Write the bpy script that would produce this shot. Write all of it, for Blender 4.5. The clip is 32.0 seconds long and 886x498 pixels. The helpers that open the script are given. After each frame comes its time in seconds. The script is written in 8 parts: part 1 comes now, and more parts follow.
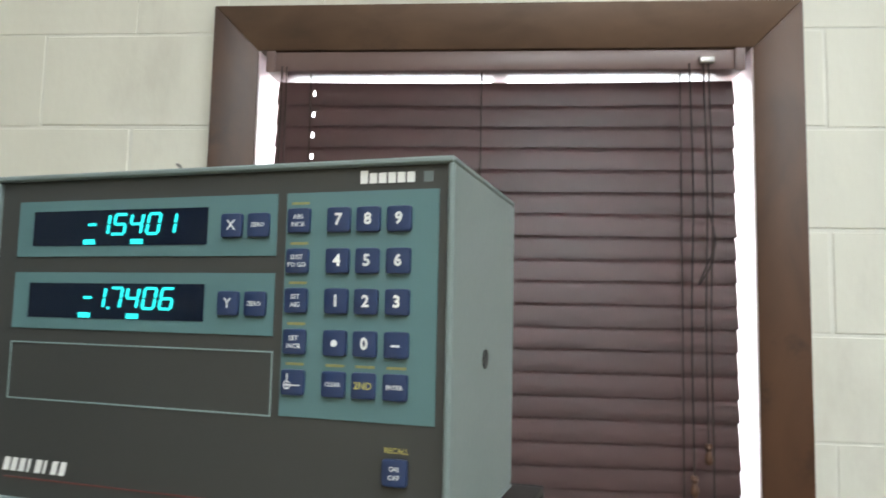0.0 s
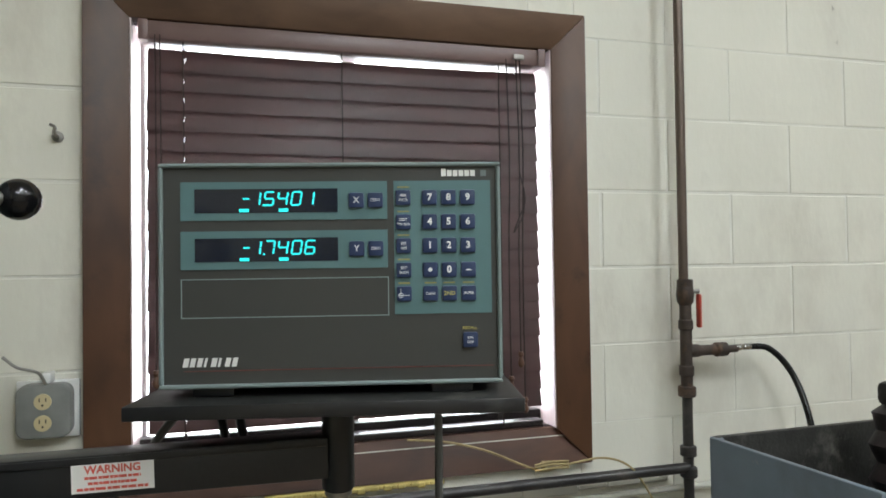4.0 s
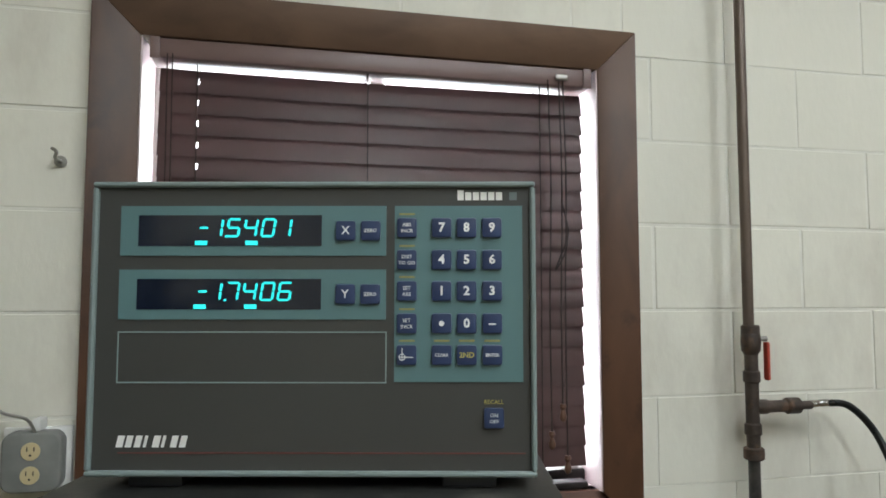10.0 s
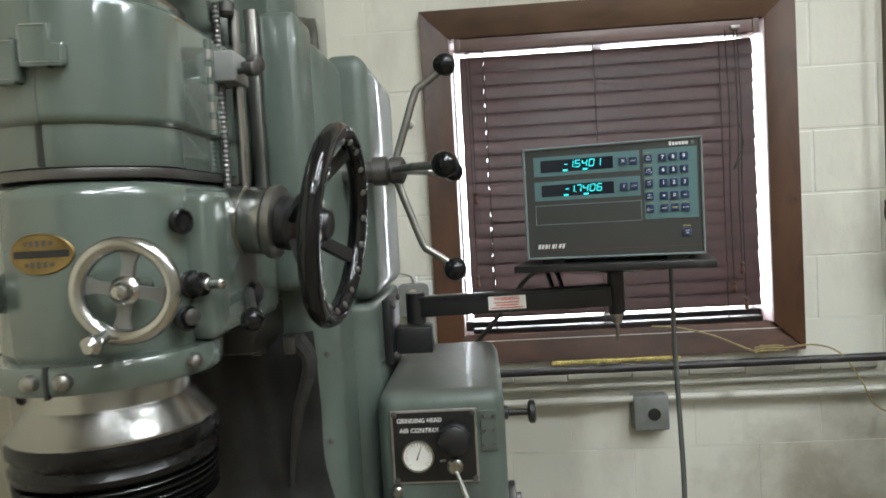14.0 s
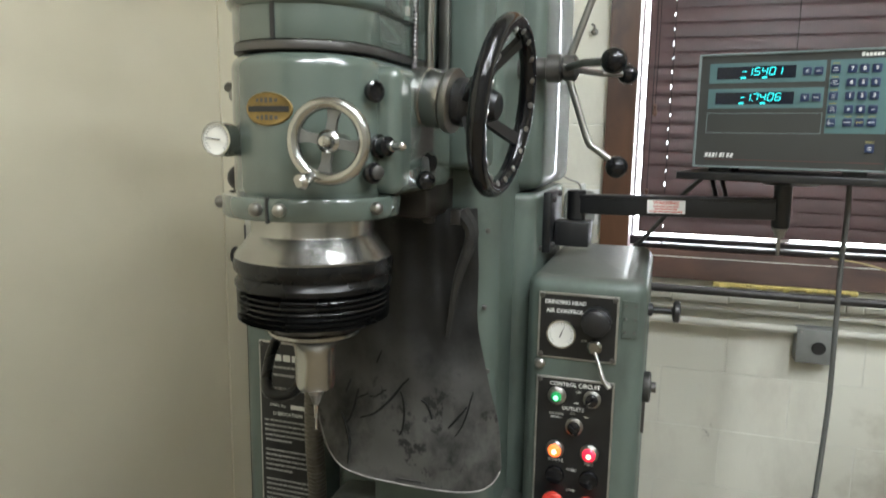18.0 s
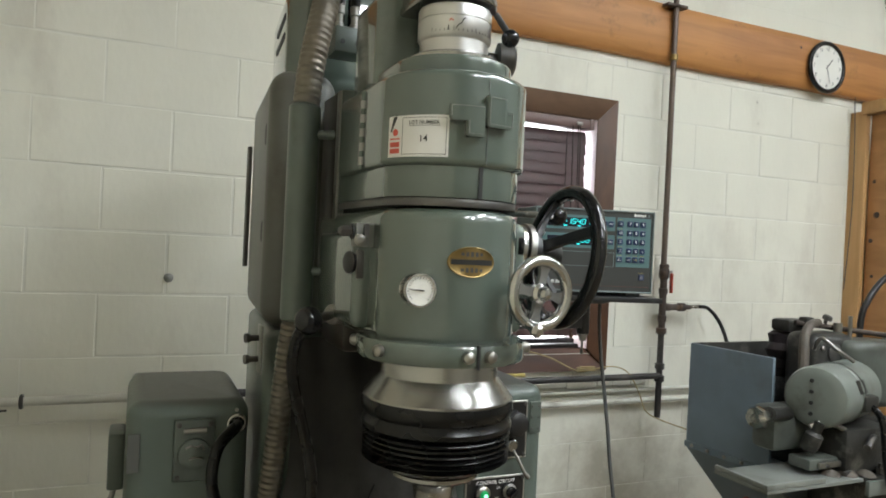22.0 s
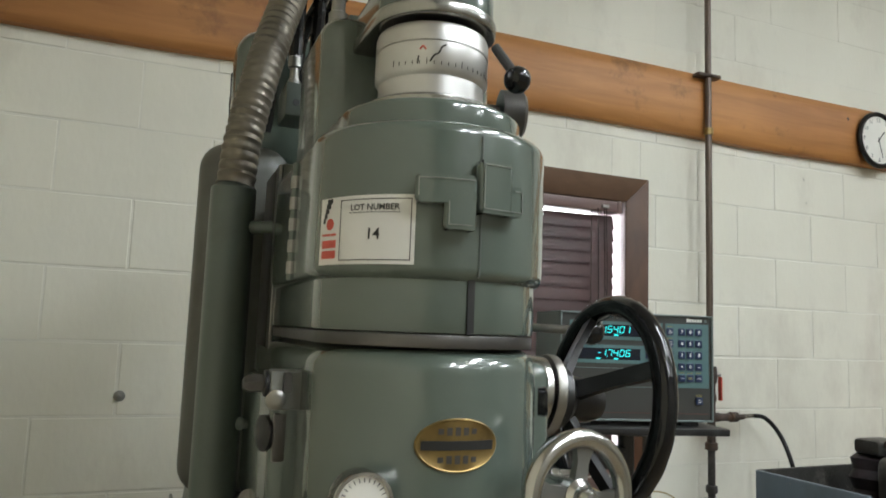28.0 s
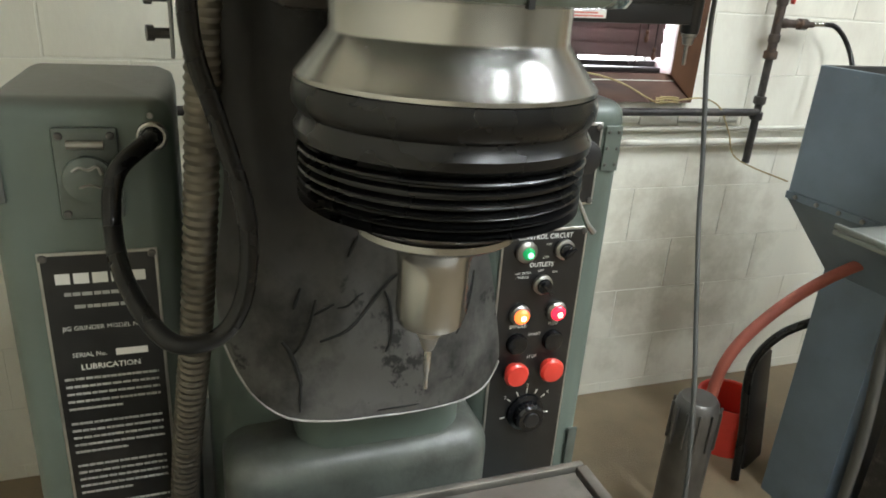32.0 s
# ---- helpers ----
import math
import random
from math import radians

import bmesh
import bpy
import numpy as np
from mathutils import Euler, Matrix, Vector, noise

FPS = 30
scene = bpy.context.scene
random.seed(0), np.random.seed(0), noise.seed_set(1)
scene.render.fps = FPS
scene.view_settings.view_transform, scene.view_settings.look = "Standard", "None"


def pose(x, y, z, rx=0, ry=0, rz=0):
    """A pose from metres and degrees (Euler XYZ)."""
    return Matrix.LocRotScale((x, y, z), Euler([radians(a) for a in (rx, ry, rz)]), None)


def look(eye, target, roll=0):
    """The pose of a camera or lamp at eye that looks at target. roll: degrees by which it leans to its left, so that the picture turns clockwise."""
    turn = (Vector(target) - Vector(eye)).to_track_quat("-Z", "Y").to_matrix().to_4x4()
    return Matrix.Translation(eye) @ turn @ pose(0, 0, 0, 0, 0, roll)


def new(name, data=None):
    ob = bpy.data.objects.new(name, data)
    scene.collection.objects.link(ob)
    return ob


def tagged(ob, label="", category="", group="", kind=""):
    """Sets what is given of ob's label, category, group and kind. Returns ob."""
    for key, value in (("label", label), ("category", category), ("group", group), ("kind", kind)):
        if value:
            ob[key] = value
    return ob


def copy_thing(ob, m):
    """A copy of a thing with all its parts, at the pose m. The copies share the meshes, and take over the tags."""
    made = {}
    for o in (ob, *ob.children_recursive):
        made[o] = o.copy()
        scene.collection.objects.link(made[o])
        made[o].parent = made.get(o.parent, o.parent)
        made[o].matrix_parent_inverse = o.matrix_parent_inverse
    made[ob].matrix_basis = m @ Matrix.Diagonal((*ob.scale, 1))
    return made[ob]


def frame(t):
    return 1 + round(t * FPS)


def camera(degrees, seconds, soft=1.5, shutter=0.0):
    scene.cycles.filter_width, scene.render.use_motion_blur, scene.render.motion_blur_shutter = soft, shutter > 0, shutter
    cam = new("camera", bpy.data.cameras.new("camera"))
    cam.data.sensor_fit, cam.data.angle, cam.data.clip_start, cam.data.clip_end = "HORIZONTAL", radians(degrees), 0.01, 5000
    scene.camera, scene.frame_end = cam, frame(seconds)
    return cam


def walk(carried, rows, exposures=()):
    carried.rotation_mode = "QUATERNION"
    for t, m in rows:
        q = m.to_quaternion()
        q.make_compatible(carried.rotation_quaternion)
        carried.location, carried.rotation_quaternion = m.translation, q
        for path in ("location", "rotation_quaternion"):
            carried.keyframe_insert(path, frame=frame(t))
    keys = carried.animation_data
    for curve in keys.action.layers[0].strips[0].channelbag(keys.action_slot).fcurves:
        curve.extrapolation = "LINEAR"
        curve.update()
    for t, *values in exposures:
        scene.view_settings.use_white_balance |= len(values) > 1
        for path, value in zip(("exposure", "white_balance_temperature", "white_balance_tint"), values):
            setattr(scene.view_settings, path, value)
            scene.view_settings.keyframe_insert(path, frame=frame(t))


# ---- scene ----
# ---- the camera and its walk ----
cam = camera(65.0, 32.0, soft=1.7, shutter=0.3)
PATH = [
    (0, (0.752, 0.628, 1.702), (0.604, 2.614, 1.883), 1.2),
    (0.5, (0.751, 0.627, 1.704), (0.428, 2.599, 1.8), -1.0),
    (1, (0.69, 0.513, 1.697), (0.701, 2.513, 1.707), -3.7),
    (1.5, (0.641, 0.504, 1.691), (0.715, 2.503, 1.679), -4.8),
    (2, (0.621, 0.51, 1.693), (0.591, 2.51, 1.699), -5.1),
    (2.5, (0.56, 0.404, 1.706), (0.8, 2.39, 1.693), -6.3),
    (3, (0.484, 0.372, 1.703), (0.851, 2.336, 1.622), -3.8),
    (3.5, (0.487, 0.376, 1.693), (1.021, 2.303, 1.727), -2.6),
    (4, (0.488, 0.366, 1.689), (1.041, 2.287, 1.731), -0.8),
    (4.5, (0.49, 0.352, 1.69), (1.041, 2.274, 1.748), 0.4),
    (6.5, (0.579, 0.561, 1.699), (0.958, 2.522, 1.796), -0.4),
    (7, (0.581, 0.55, 1.699), (1.015, 2.499, 1.822), -1.0),
    (7.5, (0.584, 0.554, 1.717), (0.994, 2.508, 1.829), -1.5),
    (8, (0.576, 0.554, 1.71), (0.934, 2.518, 1.834), -2.0),
    (8.5, (0.567, 0.538, 1.709), (0.941, 2.499, 1.831), -1.8),
    (9, (0.545, 0.524, 1.71), (0.969, 2.475, 1.827), -0.8),
    (9.5, (0.55, 0.522, 1.704), (0.976, 2.472, 1.837), -0.5),
    (10, (0.552, 0.519, 1.702), (0.988, 2.466, 1.842), 0.0),
    (10.5, (0.549, 0.528, 1.706), (0.937, 2.487, 1.811), -0.1),
    (11, (0.558, 0.525, 1.686), (0.834, 2.504, 1.762), -0.3),
    (11.5, (0.561, 0.514, 1.642), (0.741, 2.505, 1.699), -1.0),
    (12, (0.545, 0.434, 1.643), (0.703, 2.428, 1.686), -2.5),
    (12.5, (0.458, 0.065, 1.698), (0.684, 2.052, 1.669), -3.1),
    (13, (0.479, 0.045, 1.689), (0.5, 2.045, 1.635), -3.2),
    (13.5, (0.407, -0.103, 1.665), (0.335, 1.894, 1.588), -3.0),
    (14, (0.32, -0.287, 1.671), (0.212, 1.708, 1.573), -3.3),
    (14.5, (0.365, -0.367, 1.656), (0.069, 1.605, 1.511), -1.9),
    (15, (0.392, -0.411, 1.641), (-0.068, 1.528, 1.463), -0.9),
    (15.5, (0.404, -0.429, 1.61), (-0.148, 1.477, 1.363), 1.0),
    (17.5, (0.363, -0.37, 1.619), (-0.225, 1.482, 1.147), 1.8),
    (18, (0.363, -0.395, 1.625), (-0.235, 1.487, 1.305), 0.9),
    (18.5, (0.358, -0.401, 1.643), (-0.248, 1.494, 1.435), 0.8),
    (19, (0.319, -0.39, 1.638), (-0.273, 1.508, 1.427), 0.7),
    (19.5, (0.164, -0.533, 1.63), (0.032, 1.457, 1.481), 0.9),
    (20, (-0.012, -0.63, 1.656), (0.102, 1.367, 1.631), -0.3),
    (20.5, (-0.139, -0.563, 1.635), (0.143, 1.417, 1.632), -0.7),
    (21, (-0.257, -0.501, 1.63), (0.215, 1.442, 1.578), 1.2),
    (21.5, (-0.399, -0.469, 1.652), (0.279, 1.412, 1.621), 3.2),
    (22, (-0.515, -0.455, 1.676), (0.288, 1.376, 1.665), 2.7),
    (22.5, (-0.553, -0.445, 1.708), (0.349, 1.338, 1.791), 2.2),
    (23, (-0.571, -0.434, 1.738), (0.355, 1.33, 1.906), 2.1),
    (23.5, (-0.57, -0.418, 1.764), (0.394, 1.316, 2.016), 1.5),
    (24, (-0.587, -0.466, 1.805), (0.38, 1.253, 2.14), 0.7),
    (25, (-0.584, -0.495, 1.817), (0.356, 1.183, 2.365), -1.2),
    (25.5, (-0.572, -0.481, 1.781), (0.329, 1.24, 2.258), -0.3),
    (27.5, (-0.356, -0.16, 1.762), (0.448, 1.656, 2.002), 3.4),
    (28, (-0.327, -0.128, 1.743), (0.409, 1.717, 1.97), 2.1),
    (28.5, (-0.327, -0.127, 1.709), (0.402, 1.732, 1.82), 1.9),
    (29, (-0.312, -0.108, 1.677), (0.439, 1.744, 1.61), 1.8),
    (29.5, (-0.311, -0.104, 1.646), (0.43, 1.746, 1.472), 1.6),
    (30, (-0.307, -0.094, 1.617), (0.435, 1.74, 1.321), 1.8),
    (30.5, (-0.297, -0.062, 1.582), (0.44, 1.745, 1.145), 2.5),
    (31, (-0.275, -0.004, 1.546), (0.441, 1.776, 0.982), 3.1),
    (31.5, (-0.28, -0.003, 1.532), (0.404, 1.751, 0.856), 3.3),
    (32, (-0.28, -0.01, 1.53), (0.374, 1.731, 0.795), 4.1),
]
EXPO = [(0.0, 0.0), (1.0, -0.02), (2.0, -0.03), (4.0, -0.40), (7.0, -0.42), (10.0, -0.46), (12.0, -0.33), (13.0, -0.48), (14.0, -0.2), (15.5, -0.05), (18.0, 0.05), (20.0, -0.14), (22.0, -0.2), (23.0, -0.25), (24.0, -0.32), (25.0, -0.42), (28.0, -0.42), (29.0, -0.27), (30.0, 0.05), (31.0, 0.30), (32.0, 0.36)]
walk(cam, [(t, look(eye, target, roll)) for t, eye, target, roll in PATH], EXPO)

# ---- world, window daylight and ceiling lamps ----
world = bpy.data.worlds.new("sky")
scene.world = world
world.use_nodes = True
wn = world.node_tree
sky = wn.nodes.new("ShaderNodeTexSky")
sky.sky_type = "NISHITA"
sky.sun_disc = False
sky.sun_elevation, sky.sun_rotation = radians(50), radians(200)
wn.nodes["Background"].inputs[1].default_value = 0.12
wn.links.new(sky.outputs[0], wn.nodes["Background"].inputs[0])
WALL_Y, WEST_X, EAST_X, SOUTH_Y, CEIL_Z = 2.02, -1.25, 6.2, -4.0, 4.25
TUBE_WHITE = (0.875, 0.955, 1.0)


def area_lamp(name, where, target, sx, sy, power, colour):
    data = bpy.data.lights.new(name, "AREA")
    data.shape, data.size, data.size_y, data.energy, data.color = "RECTANGLE", sx, sy, power, colour
    ob = new(name, data)
    ob.matrix_world = look(where, target)
    return ob


# rows of ceiling tubes over the shop floor
TUBES = [(0.45, -1.55, 3.42, 14), (1.05, -0.25, 3.42, 36), (2.75, -0.55, 4.1, 66), (1.3, -2.6, 4.1, 66), (3.2, -2.9, 4.1, 22), (4.7, -0.6, 4.1, 40)]
for lx, ly, lz, power in TUBES:
    area_lamp("ceiling_tube_light", (lx, ly, lz), (lx, ly, 0), 0.10, 1.25, power, TUBE_WHITE)
area_lamp("window_daylight", (0.757, 2.3, 1.75), (0.757, 0, 1.6), 1.0, 1.0, 24, (0.88, 0.92, 1.0))


# ---- materials ----
def mat(name, colour, rough=0.5, metal=0.0, vary=0.12, scale=12.0, bump=0.05, fine=140.0, stain=None, stain_scale=3.0,
        stain_at=0.55, island=0.0, coat=0.0, emit=None, power=0.0, stretch=None, band=None, specks=None, spec=0.5, world_at=False, dust=None):
    m = bpy.data.materials.new(name)
    m.use_nodes = True
    nt = m.node_tree
    b = nt.nodes["Principled BSDF"]
    b.inputs["Roughness"].default_value = rough
    b.inputs["Metallic"].default_value = metal
    b.inputs["Coat Weight"].default_value = coat
    b.inputs["Specular IOR Level"].default_value = spec
    b.inputs["Coat Roughness"].default_value = 0.05
    tc = nt.nodes.new("ShaderNodeTexCoord")
    mp = nt.nodes.new("ShaderNodeMapping")
    if stretch:
        mp.inputs["Scale"].default_value = stretch
    if world_at:
        nt.links.new(nt.nodes.new("ShaderNodeNewGeometry").outputs["Position"], mp.inputs[0])
    else:
        nt.links.new(tc.outputs["Object"], mp.inputs[0])
    big = nt.nodes.new("ShaderNodeTexNoise")
    big.inputs["Scale"].default_value, big.inputs["Detail"].default_value = scale, 5
    small = nt.nodes.new("ShaderNodeTexNoise")
    small.inputs["Scale"].default_value, small.inputs["Detail"].default_value = fine, 3
    for n in (big, small):
        nt.links.new(mp.outputs[0], n.inputs[0])
    ramp = nt.nodes.new("ShaderNodeMapRange")
    ramp.inputs[1].default_value, ramp.inputs[2].default_value = 0.3, 0.7
    ramp.inputs[3].default_value, ramp.inputs[4].default_value = 1 - vary, 1 + vary
    nt.links.new(big.outputs[0], ramp.inputs[0])
    base = nt.nodes.new("ShaderNodeVectorMath")
    base.operation = "SCALE"
    base.inputs[0].default_value = colour
    nt.links.new(ramp.outputs[0], base.inputs["Scale"])
    out = base.outputs[0]
    if island:
        oi = nt.nodes.new("ShaderNodeObjectInfo")
        r2 = nt.nodes.new("ShaderNodeMapRange")
        r2.inputs[3].default_value, r2.inputs[4].default_value = 1 - island, 1 + island
        nt.links.new(oi.outputs["Random"], r2.inputs[0])
        b2 = nt.nodes.new("ShaderNodeVectorMath")
        b2.operation = "SCALE"
        nt.links.new(out, b2.inputs[0])
        nt.links.new(r2.outputs[0], b2.inputs["Scale"])
        out = b2.outputs[0]
    if stain:
        sn = nt.nodes.new("ShaderNodeTexNoise")
        sn.inputs["Scale"].default_value, sn.inputs["Detail"].default_value = stain_scale, 8
        sn.inputs["Roughness"].default_value = 0.65
        nt.links.new(mp.outputs[0], sn.inputs[0])
        sr = nt.nodes.new("ShaderNodeMapRange")
        sr.inputs[1].default_value, sr.inputs[2].default_value = stain_at, stain_at + 0.18
        nt.links.new(sn.outputs[0], sr.inputs[0])
        amount = sr.outputs[0]
        if band:
            # splash dirt that reaches only part of the way up
            sx = nt.nodes.new("ShaderNodeSeparateXYZ")
            nt.links.new(tc.outputs["Object"], sx.inputs[0])
            br = nt.nodes.new("ShaderNodeMapRange")
            br.inputs[1].default_value, br.inputs[2].default_value = band
            br.inputs[3].default_value, br.inputs[4].default_value = 1.0, 0.12
            nt.links.new(sx.outputs[2], br.inputs[0])
            mu = nt.nodes.new("ShaderNodeMath")
            mu.operation = "MULTIPLY"
            nt.links.new(amount, mu.inputs[0])
            nt.links.new(br.outputs[0], mu.inputs[1])
            amount = mu.outputs[0]
        mx = nt.nodes.new("ShaderNodeMix")
        mx.data_type = "RGBA"
        nt.links.new(amount, mx.inputs[0])
        nt.links.new(out, mx.inputs[6])
        mx.inputs[7].default_value = (*stain, 1)
        out = mx.outputs[2]
    if specks:
        # sparse chips and scuffs
        colour2, size2, at2 = specks
        pn = nt.nodes.new("ShaderNodeTexNoise")
        pn.inputs["Scale"].default_value, pn.inputs["Detail"].default_value = size2, 6
        pn.inputs["Roughness"].default_value = 0.7
        nt.links.new(mp.outputs[0], pn.inputs[0])
        pr = nt.nodes.new("ShaderNodeMapRange")
        pr.inputs[1].default_value, pr.inputs[2].default_value = at2, at2 + 0.05
        nt.links.new(pn.outputs[0], pr.inputs[0])
        mx2 = nt.nodes.new("ShaderNodeMix")
        mx2.data_type = "RGBA"
        nt.links.new(pr.outputs[0], mx2.inputs[0])
        nt.links.new(out, mx2.inputs[6])
        mx2.inputs[7].default_value = (*colour2, 1)
        out = mx2.outputs[2]
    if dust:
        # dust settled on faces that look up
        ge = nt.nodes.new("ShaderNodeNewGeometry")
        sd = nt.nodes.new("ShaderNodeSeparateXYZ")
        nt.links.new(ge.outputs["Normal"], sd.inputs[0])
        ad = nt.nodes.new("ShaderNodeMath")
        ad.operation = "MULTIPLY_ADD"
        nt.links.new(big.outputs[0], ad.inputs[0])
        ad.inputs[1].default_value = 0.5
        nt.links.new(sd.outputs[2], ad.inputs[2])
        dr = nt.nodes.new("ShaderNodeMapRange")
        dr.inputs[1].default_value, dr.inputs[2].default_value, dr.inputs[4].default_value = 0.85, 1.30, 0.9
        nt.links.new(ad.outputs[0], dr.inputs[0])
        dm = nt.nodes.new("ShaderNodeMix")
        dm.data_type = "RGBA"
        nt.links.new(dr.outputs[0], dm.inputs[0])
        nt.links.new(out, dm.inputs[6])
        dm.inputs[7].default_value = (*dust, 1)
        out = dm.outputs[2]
    nt.links.new(out, b.inputs["Base Color"])
    rr = nt.nodes.new("ShaderNodeMapRange")
    rr.inputs[3].default_value, rr.inputs[4].default_value = max(0.02, rough - 0.03), min(1, rough + 0.04)
    nt.links.new(small.outputs[0], rr.inputs[0])
    nt.links.new(rr.outputs[0], b.inputs["Roughness"])
    if bump:
        bp = nt.nodes.new("ShaderNodeBump")
        bp.inputs["Strength"].default_value, bp.inputs["Distance"].default_value = bump, 0.004
        nt.links.new(small.outputs[0], bp.inputs["Height"])
        nt.links.new(bp.outputs[0], b.inputs["Normal"])
    if emit:
        b.inputs["Emission Color"].default_value = (*emit, 1)
        b.inputs["Emission Strength"].default_value = power
    return m


def grain(name, dark, light, rough, stretch, scale=6.0, dirt=None, bump=0.15):
    """Sawn wood: stretched noise between two tones."""
    m = bpy.data.materials.new(name)
    m.use_nodes = True
    nt = m.node_tree
    b = nt.nodes["Principled BSDF"]
    b.inputs["Roughness"].default_value = rough
    tc = nt.nodes.new("ShaderNodeTexCoord")
    mp = nt.nodes.new("ShaderNodeMapping")
    mp.inputs["Scale"].default_value = stretch
    n1 = nt.nodes.new("ShaderNodeTexNoise")
    n1.inputs["Scale"].default_value, n1.inputs["Detail"].default_value, n1.inputs["Distortion"].default_value = scale, 7, 0.6
    n2 = nt.nodes.new("ShaderNodeTexNoise")
    n2.inputs["Scale"].default_value, n2.inputs["Detail"].default_value = 1.3, 4
    ramp = nt.nodes.new("ShaderNodeValToRGB")
    ramp.color_ramp.elements[0].position, ramp.color_ramp.elements[1].position = 0.32, 0.7
    ramp.color_ramp.elements[0].color, ramp.color_ramp.elements[1].color = (*dark, 1), (*light, 1)
    mul = nt.nodes.new("ShaderNodeMath")
    mul.operation = "MULTIPLY_ADD"
    mul.inputs[1].default_value, mul.inputs[2].default_value = 0.45, 0.0
    add = nt.nodes.new("ShaderNodeMath")
    add.operation = "MULTIPLY_ADD"
    add.inputs[1].default_value = 0.55
    nt.links.new(tc.outputs["Object"], mp.inputs[0])
    nt.links.new(mp.outputs[0], n1.inputs[0])
    nt.links.new(tc.outputs["Object"], n2.inputs[0])
    nt.links.new(n2.outputs[0], mul.inputs[0])
    nt.links.new(n1.outputs[0], add.inputs[0])
    nt.links.new(mul.outputs[0], add.inputs[2])
    nt.links.new(add.outputs[0], ramp.inputs[0])
    out = ramp.outputs[0]
    if dirt:
        dn = nt.nodes.new("ShaderNodeTexNoise")
        dn.inputs["Scale"].default_value, dn.inputs["Detail"].default_value, dn.inputs["Roughness"].default_value = 3.5, 8, 0.7
        nt.links.new(tc.outputs["Object"], dn.inputs[0])
        dr = nt.nodes.new("ShaderNodeMapRange")
        dr.inputs[1].default_value, dr.inputs[2].default_value = 0.56, 0.74
        nt.links.new(dn.outputs[0], dr.inputs[0])
        dm = nt.nodes.new("ShaderNodeMix")
        dm.data_type = "RGBA"
        nt.links.new(dr.outputs[0], dm.inputs[0])
        nt.links.new(out, dm.inputs[6])
        dm.inputs[7].default_value = (*dirt, 1)
        out = dm.outputs[2]
    nt.links.new(out, b.inputs["Base Color"])
    bp = nt.nodes.new("ShaderNodeBump")
    bp.inputs["Strength"].default_value, bp.inputs["Distance"].default_value = bump, 0.003
    nt.links.new(n1.outputs[0], bp.inputs["Height"])
    nt.links.new(bp.outputs[0], b.inputs["Normal"])
    return m


M = {}
M["block"] = mat("painted_block", (0.70, 0.685, 0.60), 0.62, vary=0.05, scale=3.0, bump=0.16, fine=55, island=0.012,
                 stain=(0.56, 0.53, 0.46), stain_scale=2.0, stain_at=0.53, specks=((0.33, 0.31, 0.265), 8.0, 0.69), stretch=(1, 1, 0.5), world_at=True)
bt = M["block"].node_tree
gb = bt.nodes["Principled BSDF"]
old = gb.inputs["Base Color"].links[0].from_socket
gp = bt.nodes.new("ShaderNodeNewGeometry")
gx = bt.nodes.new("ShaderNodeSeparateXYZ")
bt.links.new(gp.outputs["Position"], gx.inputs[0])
gd = bt.nodes.new("ShaderNodeVectorMath")            # oily dirt and painted-in shade round the tool grinder
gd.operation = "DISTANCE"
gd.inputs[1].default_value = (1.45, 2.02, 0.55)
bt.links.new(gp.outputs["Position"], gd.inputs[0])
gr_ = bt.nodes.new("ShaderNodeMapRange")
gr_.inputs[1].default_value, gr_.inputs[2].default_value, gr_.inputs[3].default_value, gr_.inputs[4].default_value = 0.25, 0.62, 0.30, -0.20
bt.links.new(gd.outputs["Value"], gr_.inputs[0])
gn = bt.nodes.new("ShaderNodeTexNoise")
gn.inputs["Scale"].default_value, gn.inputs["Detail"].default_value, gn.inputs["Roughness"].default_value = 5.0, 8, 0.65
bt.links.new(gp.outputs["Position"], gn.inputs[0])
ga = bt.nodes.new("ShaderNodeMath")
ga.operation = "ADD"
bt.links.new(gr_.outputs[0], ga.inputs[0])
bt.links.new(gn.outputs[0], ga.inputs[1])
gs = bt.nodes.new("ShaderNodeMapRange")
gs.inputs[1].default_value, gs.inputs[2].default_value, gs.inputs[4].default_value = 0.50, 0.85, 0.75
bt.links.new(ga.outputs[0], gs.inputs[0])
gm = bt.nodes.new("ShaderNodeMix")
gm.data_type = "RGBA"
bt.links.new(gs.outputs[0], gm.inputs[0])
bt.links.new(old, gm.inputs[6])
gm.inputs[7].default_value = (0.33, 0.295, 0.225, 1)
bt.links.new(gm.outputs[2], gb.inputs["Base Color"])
M["mortar"] = mat("painted_mortar", (0.70, 0.69, 0.62), 0.7, vary=0.08, bump=0.4, fine=60)
M["plaster"] = mat("cream_plaster", (0.70, 0.645, 0.50), 0.55, vary=0.06, scale=1.6, bump=0.06, fine=40,
                   stain=(0.55, 0.5, 0.38), stain_scale=0.9, stain_at=0.6)
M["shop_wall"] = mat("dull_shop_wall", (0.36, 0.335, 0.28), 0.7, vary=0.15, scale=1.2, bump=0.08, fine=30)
M["ceiling"] = mat("ceiling_panel", (0.62, 0.6, 0.53), 0.8, vary=0.06, scale=2, bump=0.1)
M["concrete"] = mat("concrete_floor", (0.20, 0.155, 0.098), 0.7, vary=0.2, scale=4, bump=0.3, stain=(0.13, 0.10, 0.07), stain_scale=2)
M["brown"] = grain("brown_painted_wood", (0.044, 0.019, 0.010), (0.118, 0.052, 0.025), 0.48, (3.0, 3.0, 1.2), 4.0, dirt=(0.018, 0.009, 0.007), bump=0.12)
